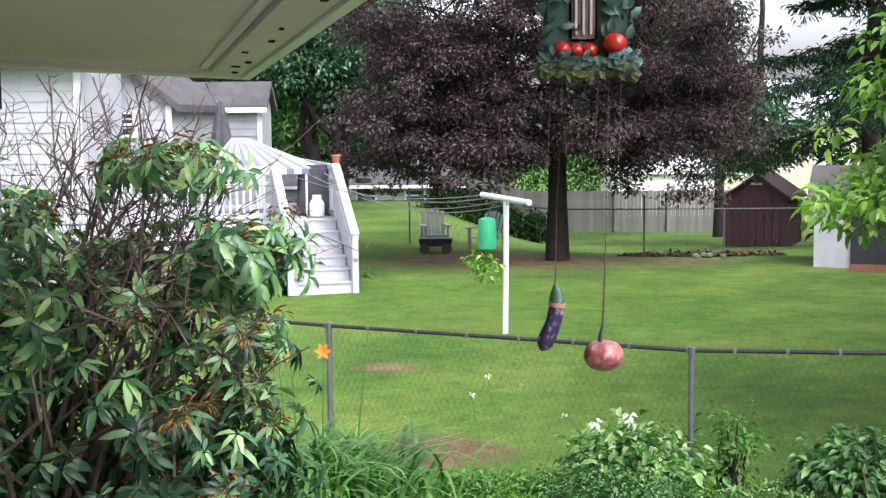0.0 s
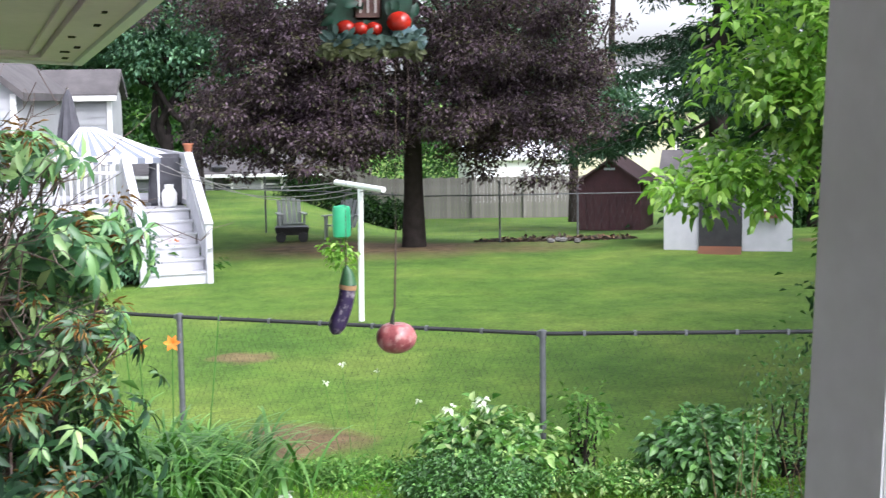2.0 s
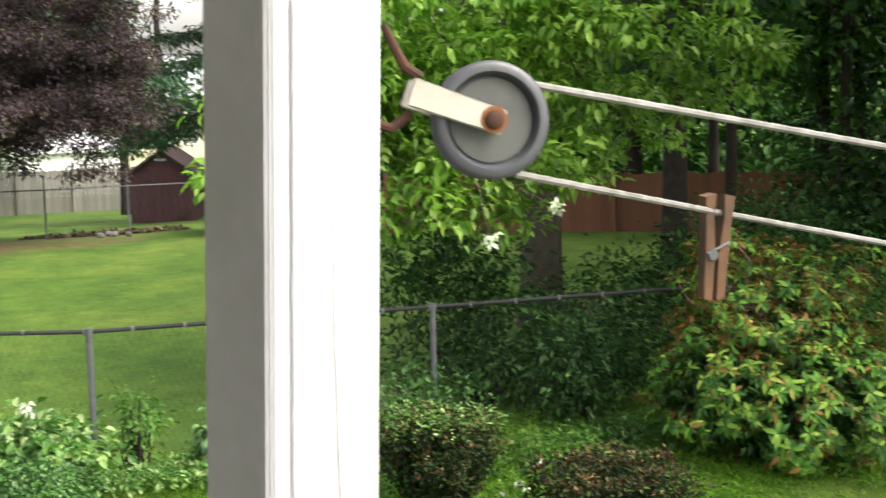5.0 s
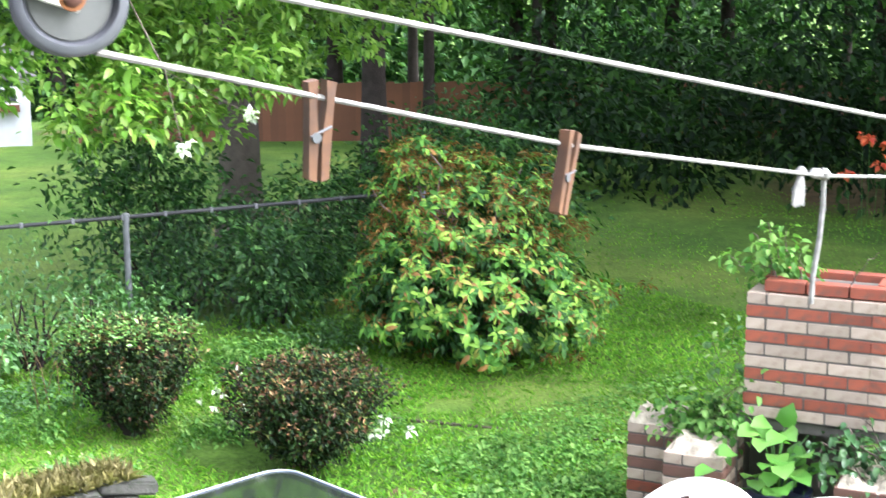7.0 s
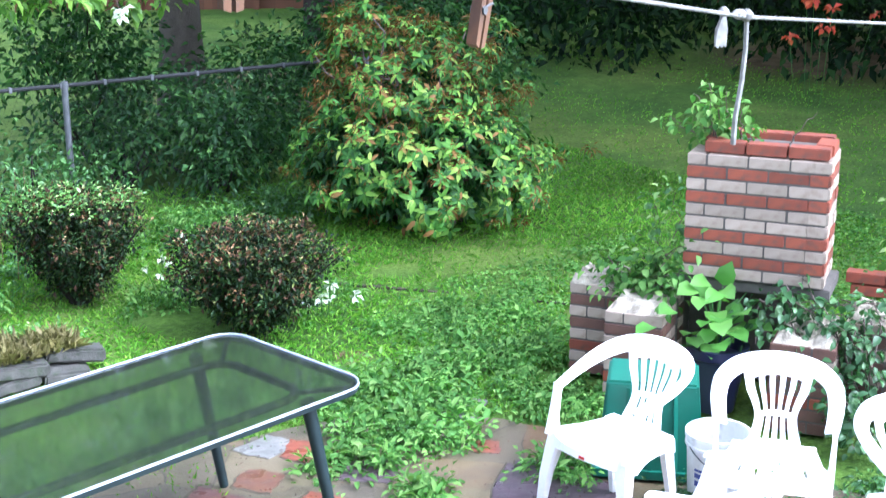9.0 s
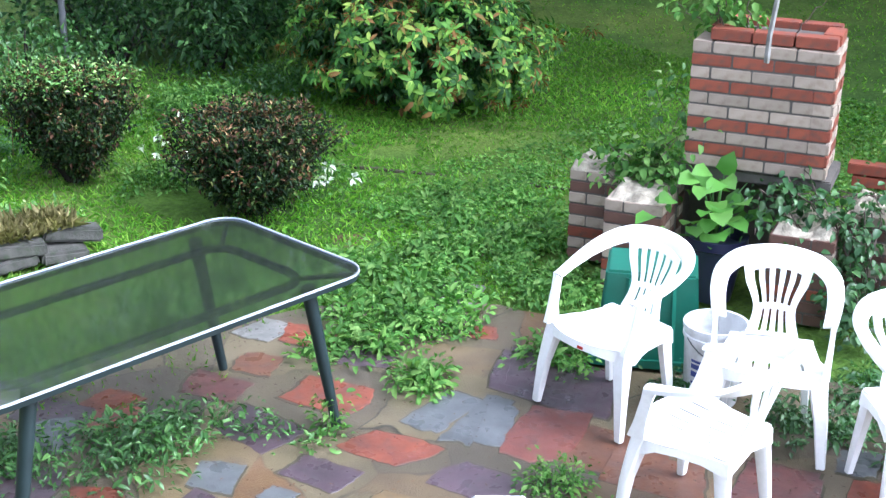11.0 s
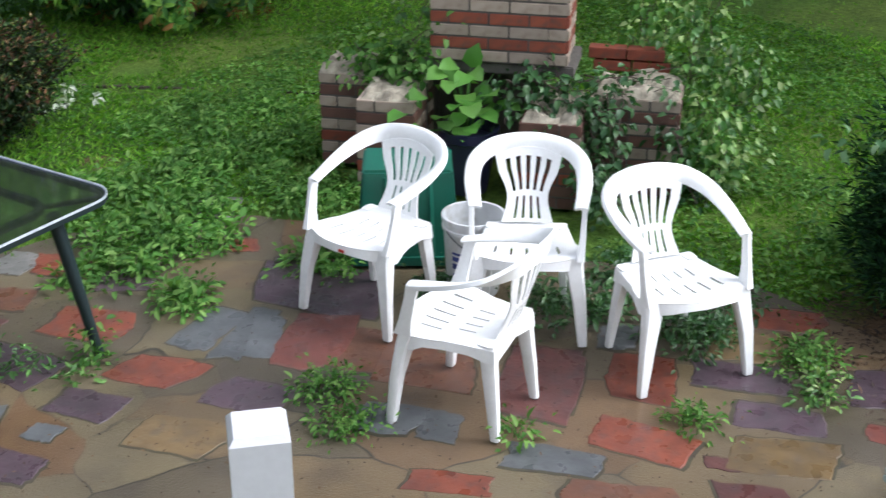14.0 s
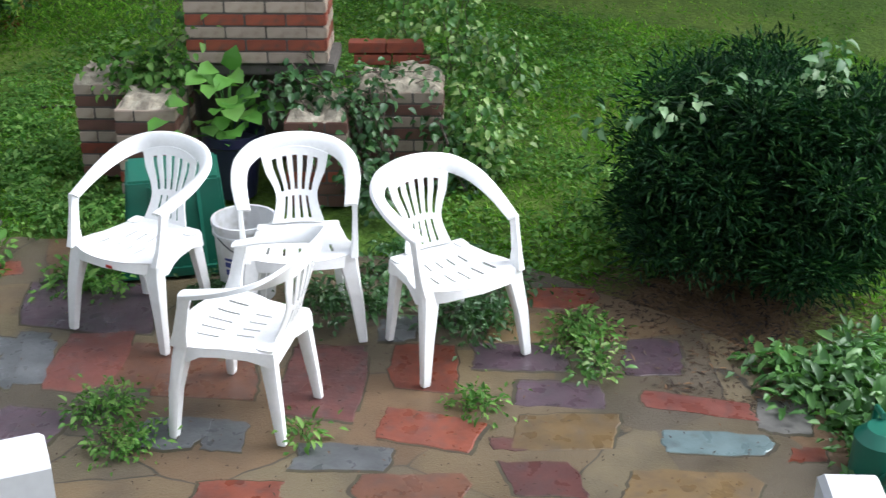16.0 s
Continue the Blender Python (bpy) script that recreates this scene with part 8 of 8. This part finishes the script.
def clover(x0, x1, y0, y1, n, seed):
    """Broad little leaves scattered flat through the lawn."""
    rng = np.random.default_rng(seed)
    x, y = rng.uniform(x0, x1, n), rng.uniform(y0, y1, n)
    k = off_patio(x, y) & (np.array([noise.noise((a * 1.3, b * 1.3, 4.0)) for a, b in zip(x, y)]) > -0.15)
    x, y = x[k], y[k]
    n = len(x)
    a = rng.uniform(0, math.tau, n)
    me = leaf_mesh("clover", np.stack([x, y, ground_z(x, y) + rng.uniform(0.015, 0.05, n)], 1), np.stack([np.cos(a), np.sin(a), rng.uniform(-0.2, 0.5, n)], 1), np.tile((0, 0, 1.0), (n, 1)) + 0.4 * randdirs(n, rng), rng.uniform(0.02, 0.05, n), rng.uniform(0.016, 0.032, n), WEED, 0.15, 0.2)
    return tagged(new("clover", me), "broad-leaved clover and plantain through the lawn", "clover", kind="stuff")


BEFORE.add(clover(4.8, 9.5, 0.4, 6.8, 26000, 247))


def edging():
    t = thing("lawn_edging", "sunken dark stone edging across the lawn", "edging")
    rng = np.random.default_rng(239)
    a, b = np.array([5.45, 7.15]), np.array([6.42, 5.55])
    for i in range(9):
        p = a + (b - a) * (i + 0.5) / 9
        part("edging_stone", MB().box((*p, -0.036), (0.19 + rng.normal() * 0.012, 0.045, 0.05), -58.8 + rng.normal() * 3), JOINT_SOIL, t, bevel=0.006)


def tree_blossom():
    rng = np.random.default_rng(241)
    t = thing("white_blossom", "white flower clusters hanging from the tree", "blossom")
    c = np.array([(4.56, 8.15, 1.79), (4.52, 8.11, 1.85), (4.60, 8.18, 1.84), (5.05, 8.05, 2.03), (5.09, 8.1, 1.99)])
    for p in c:
        part("flower", foliage("flower", p[None], 14, 0.008, 0.05, WHITE_FLOWER, rng, slim=0.6), WHITE_FLOWER, t)
    part("stem", MB().tube([(4.56, 8.15, 1.82), (4.8, 8.8, 2.3), (5.1, 10.0, 2.9)], [0.002, 0.004, 0.009], 5).tube([(5.05, 8.05, 2.02), (4.8, 8.8, 2.3)], 0.002, 5), TWIG, t)


tree_blossom()


def stone_border():
    t = thing("stone_border", "low dry-laid border of weathered flat field stones", "stones")
    rng = np.random.default_rng(243)
    for course in range(2):
        x = 2.55 + 0.05 * course
        while x < 3.25:
            w, h, d = rng.uniform(0.12, 0.38), 0.085 + rng.normal() * 0.008, rng.uniform(0.14, 0.24)
            me = MB().box((0, 0, 0), (w - 0.012, d, h - 0.008), 0, 0.96).mesh("stone", FIELD_STONE, bevel=0.014)
            part("stone", me, FIELD_STONE, t, m=pose(x + w / 2, 6.95 - 0.08 * x + 0.03 * course + rng.normal() * 0.018, 0.035 + course * 0.08, rng.normal() * 3, rng.normal() * 3, -12 + rng.normal() * 6))
            x += w


FIELD_STONE = surface("field_stone", (0.095, 0.09, 0.08), (0.045, 0.044, 0.038), 0.85, 9, 60, 0.9, 0.012, vary=0.25, dirt=(0.03, 0.045, 0.02))
stone_border()
DRY_GRASS = leafy("dry_grass", [(0.0, (0.16, 0.15, 0.05)), (0.5, (0.30, 0.26, 0.11)), (1.0, (0.42, 0.36, 0.19))], 0.7, 0.3, 3.0, 0.1)


def dry_tussock():
    rng = np.random.default_rng(244)
    n = 2600
    x, y = rng.uniform(2.5, 3.35, n), rng.uniform(6.68, 7.12, n)
    a = rng.uniform(0, math.tau, n)
    ahead = np.stack([np.cos(a), np.sin(a), rng.uniform(0.3, 1.6, n)], 1)
    me = leaf_mesh("dry_grass", np.stack([x, y, np.full(n, 0.10) * (y < 6.95) + 0.05], 1), ahead, randdirs(n, rng), rng.uniform(0.05, 0.14, n), 0.007, DRY_GRASS, 0.2, 0.3)
    tagged(new("dry_grass", me), "dry straw-coloured grass along the stone border", "grass", kind="stuff")


dry_tussock()
edging()


def litter():
    rng = np.random.default_rng(245)
    n = 2200
    a, r = rng.uniform(0, math.tau, n), np.sqrt(rng.random(n))
    p = np.stack([5.35 + 0.7 * r * np.cos(a), 1.2 + 0.75 * r * np.sin(a), 0 * a + 0.005], 1)
    me = leaf_mesh("mulch_litter", p, randdirs(n, rng) * np.array([1, 1, 0.1]), np.tile((0, 0, 1.0), (n, 1)), rng.uniform(0.02, 0.06, n), 0.012, MULCH, 0.1, 0.1)
    tagged(new("mulch_litter", me), "brown leaf litter under the yew", "mulch", kind="stuff")
    n = 1500
    p = np.stack([rng.uniform(2.0, 5.2, n), rng.uniform(0.3, 5.2, n), np.full(n, 0.018)], 1)
    me = leaf_mesh("patio_litter", p, randdirs(n, rng) * np.array([1, 1, 0.1]), np.tile((0, 0, 1.0), (n, 1)), rng.uniform(0.008, 0.025, n), 0.008, MULCH, 0.1, 0.1)
    tagged(new("patio_litter", me), "small brown bits of leaf on the patio", "litter", kind="stuff")
    n = 1500
    a, r = rng.uniform(0, math.tau, n), np.sqrt(rng.random(n))
    x, y = 4.9 + 1.6 * r * np.cos(a), 26.4 + 0.8 * r * np.sin(a)
    p = np.stack([x, y, ground_z(x, y) + 0.02], 1)
    me = leaf_mesh("fallen_leaves", p, randdirs(n, rng) * np.array([1, 1, 0.3]), np.tile((0, 0, 1.0), (n, 1)), rng.uniform(0.08, 0.16, n), 0.07, MULCH, 0.1, 0.1)
    tagged(new("fallen_leaves", me), "brown fallen leaves behind the lawn", "leaf litter", kind="stuff")


litter()


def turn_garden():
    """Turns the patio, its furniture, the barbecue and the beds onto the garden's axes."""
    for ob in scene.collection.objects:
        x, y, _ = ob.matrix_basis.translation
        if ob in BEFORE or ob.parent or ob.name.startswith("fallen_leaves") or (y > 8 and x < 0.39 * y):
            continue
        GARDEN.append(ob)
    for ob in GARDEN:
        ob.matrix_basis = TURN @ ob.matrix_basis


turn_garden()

# ---- flagstones ----
flagstone(4.26, 3.86, 0.48, 0.43, -74, 19, 'purple')
flagstone(3.65, 3.94, 0.19, 0.39, -73, -1, 'slate')
flagstone(3.71, 3.77, 0.14, 0.46, -61, -9, 'slate')
flagstone(3.84, 3.49, 0.29, 0.46, -59, -5, 'rose')
flagstone(3.26, 3.84, 0.33, 0.26, -71, -25, 'red')
flagstone(3.36, 3.40, 0.33, 0.25, -76, -12, 'purple')
flagstone(2.92, 3.86, 0.29, 0.20, -74, -9, 'purple')
flagstone(2.94, 4.34, 0.39, 0.26, -84, 4, 'purple')
flagstone(2.59, 4.12, 0.21, 0.22, -59, 8, 'slate')
flagstone(2.45, 3.84, 0.46, 0.19, -76, -1, 'purple')
flagstone(2.14, 4.28, 0.21, 0.18, -47, 4, 'red')
flagstone(3.36, 4.38, 0.38, 0.26, -66, 4, 'red')
flagstone(3.74, 4.56, 0.24, 0.21, -59, 1, 'purple')
flagstone(4.35, 4.41, 0.14, 0.17, -58, 16, 'red')
flagstone(2.99, 3.41, 0.36, 0.26, -69, -9, 'ochre')
flagstone(3.94, 3.16, 0.40, 0.39, -66, 5, 'brown')
flagstone(4.17, 2.54, 0.29, 0.51, -65, -1, 'plum')
flagstone(4.42, 2.23, 0.27, 0.32, -70, 6, 'red')
flagstone(2.52, 4.81, 0.21, 0.22, -53, 6, 'red')
flagstone(4.00, 2.00, 0.38, 0.22, -83, 3, 'red')
flagstone(4.45, 1.65, 0.36, 0.19, -71, 2, 'purple')
flagstone(4.21, 1.54, 0.38, 0.24, -66, -10, 'ochre')
flagstone(4.06, 1.65, 0.23, 0.08, -67, 17, 'plum')
flagstone(4.61, 1.14, 0.46, 0.14, -78, 16, 'rose')
flagstone(4.39, 0.99, 0.39, 0.15, -68, -7, 'blue')
flagstone(3.90, 1.48, 0.25, 0.24, -65, 16, 'plum')
flagstone(4.09, 1.00, 0.47, 0.19, -65, -3, 'ochre')
flagstone(3.64, 1.88, 0.39, 0.17, -62, 2, 'brown')
flagstone(3.69, 2.20, 0.34, 0.17, -69, -7, 'slate')
flagstone(3.35, 2.42, 0.32, 0.13, -63, -3, 'red')
flagstone(3.55, 2.86, 0.26, 0.21, -71, -4, 'slate')
flagstone(3.62, 2.66, 0.15, 0.21, -72, 8, 'slate')
flagstone(4.12, 2.53, 0.31, 0.53, -74, 7, 'plum')
flagstone(5.19, 2.00, 0.42, 0.22, -67, -15, 'red')
flagstone(4.90, 1.98, 0.30, 0.29, -66, -15, 'ochre')
flagstone(4.65, 1.91, 0.37, 0.21, -70, 6, 'purple')
flagstone(4.89, 1.41, 0.24, 0.29, -67, -5, 'purple')
flagstone(3.93, 2.97, 0.41, 0.31, -69, 4, 'brown')
flagstone(4.21, 3.80, 0.56, 0.40, -71, 13, 'purple')
flagstone(4.64, 2.47, 0.17, 0.21, -58, -11, 'slate')
flagstone(4.68, 0.81, 0.21, 0.23, -75, -4, 'grey')
flagstone(4.46, 0.67, 0.13, 0.10, -67, -15, 'red')
flagstone(3.54, 5.13, 0.22, 0.25, -71, -11, 'grey')
flagstone(3.67, 4.91, 0.35, 0.21, -73, 16, 'red')
flagstone(4.53, 4.91, 0.39, 0.37, -73, 7, 'grey')
flagstone(3.75, 3.69, 0.15, 0.37, -63, 6, 'slate')
flagstone(4.35, 2.19, 0.27, 0.25, -71, 5, 'red')
flagstone(2.25, 4.83, 0.31, 0.18, 58, 9, 'slate')
flagstone(2.69, 3.84, 0.11, 0.13, 14, 9, 'slate')
flagstone(2.35, 5.02, 0.34, 0.24, -62, 8, 'purple')
flagstone(2.60, 4.95, 0.22, 0.2, -70, -6, 'red')
flagstone(1.98, 4.55, 0.26, 0.3, -58, 5, 'purple')
flagstone(3.02, 4.78, 0.30, 0.24, -66, 7, 'plum')
flagstone(3.30, 4.85, 0.2, 0.2, -60, 4, 'brown')
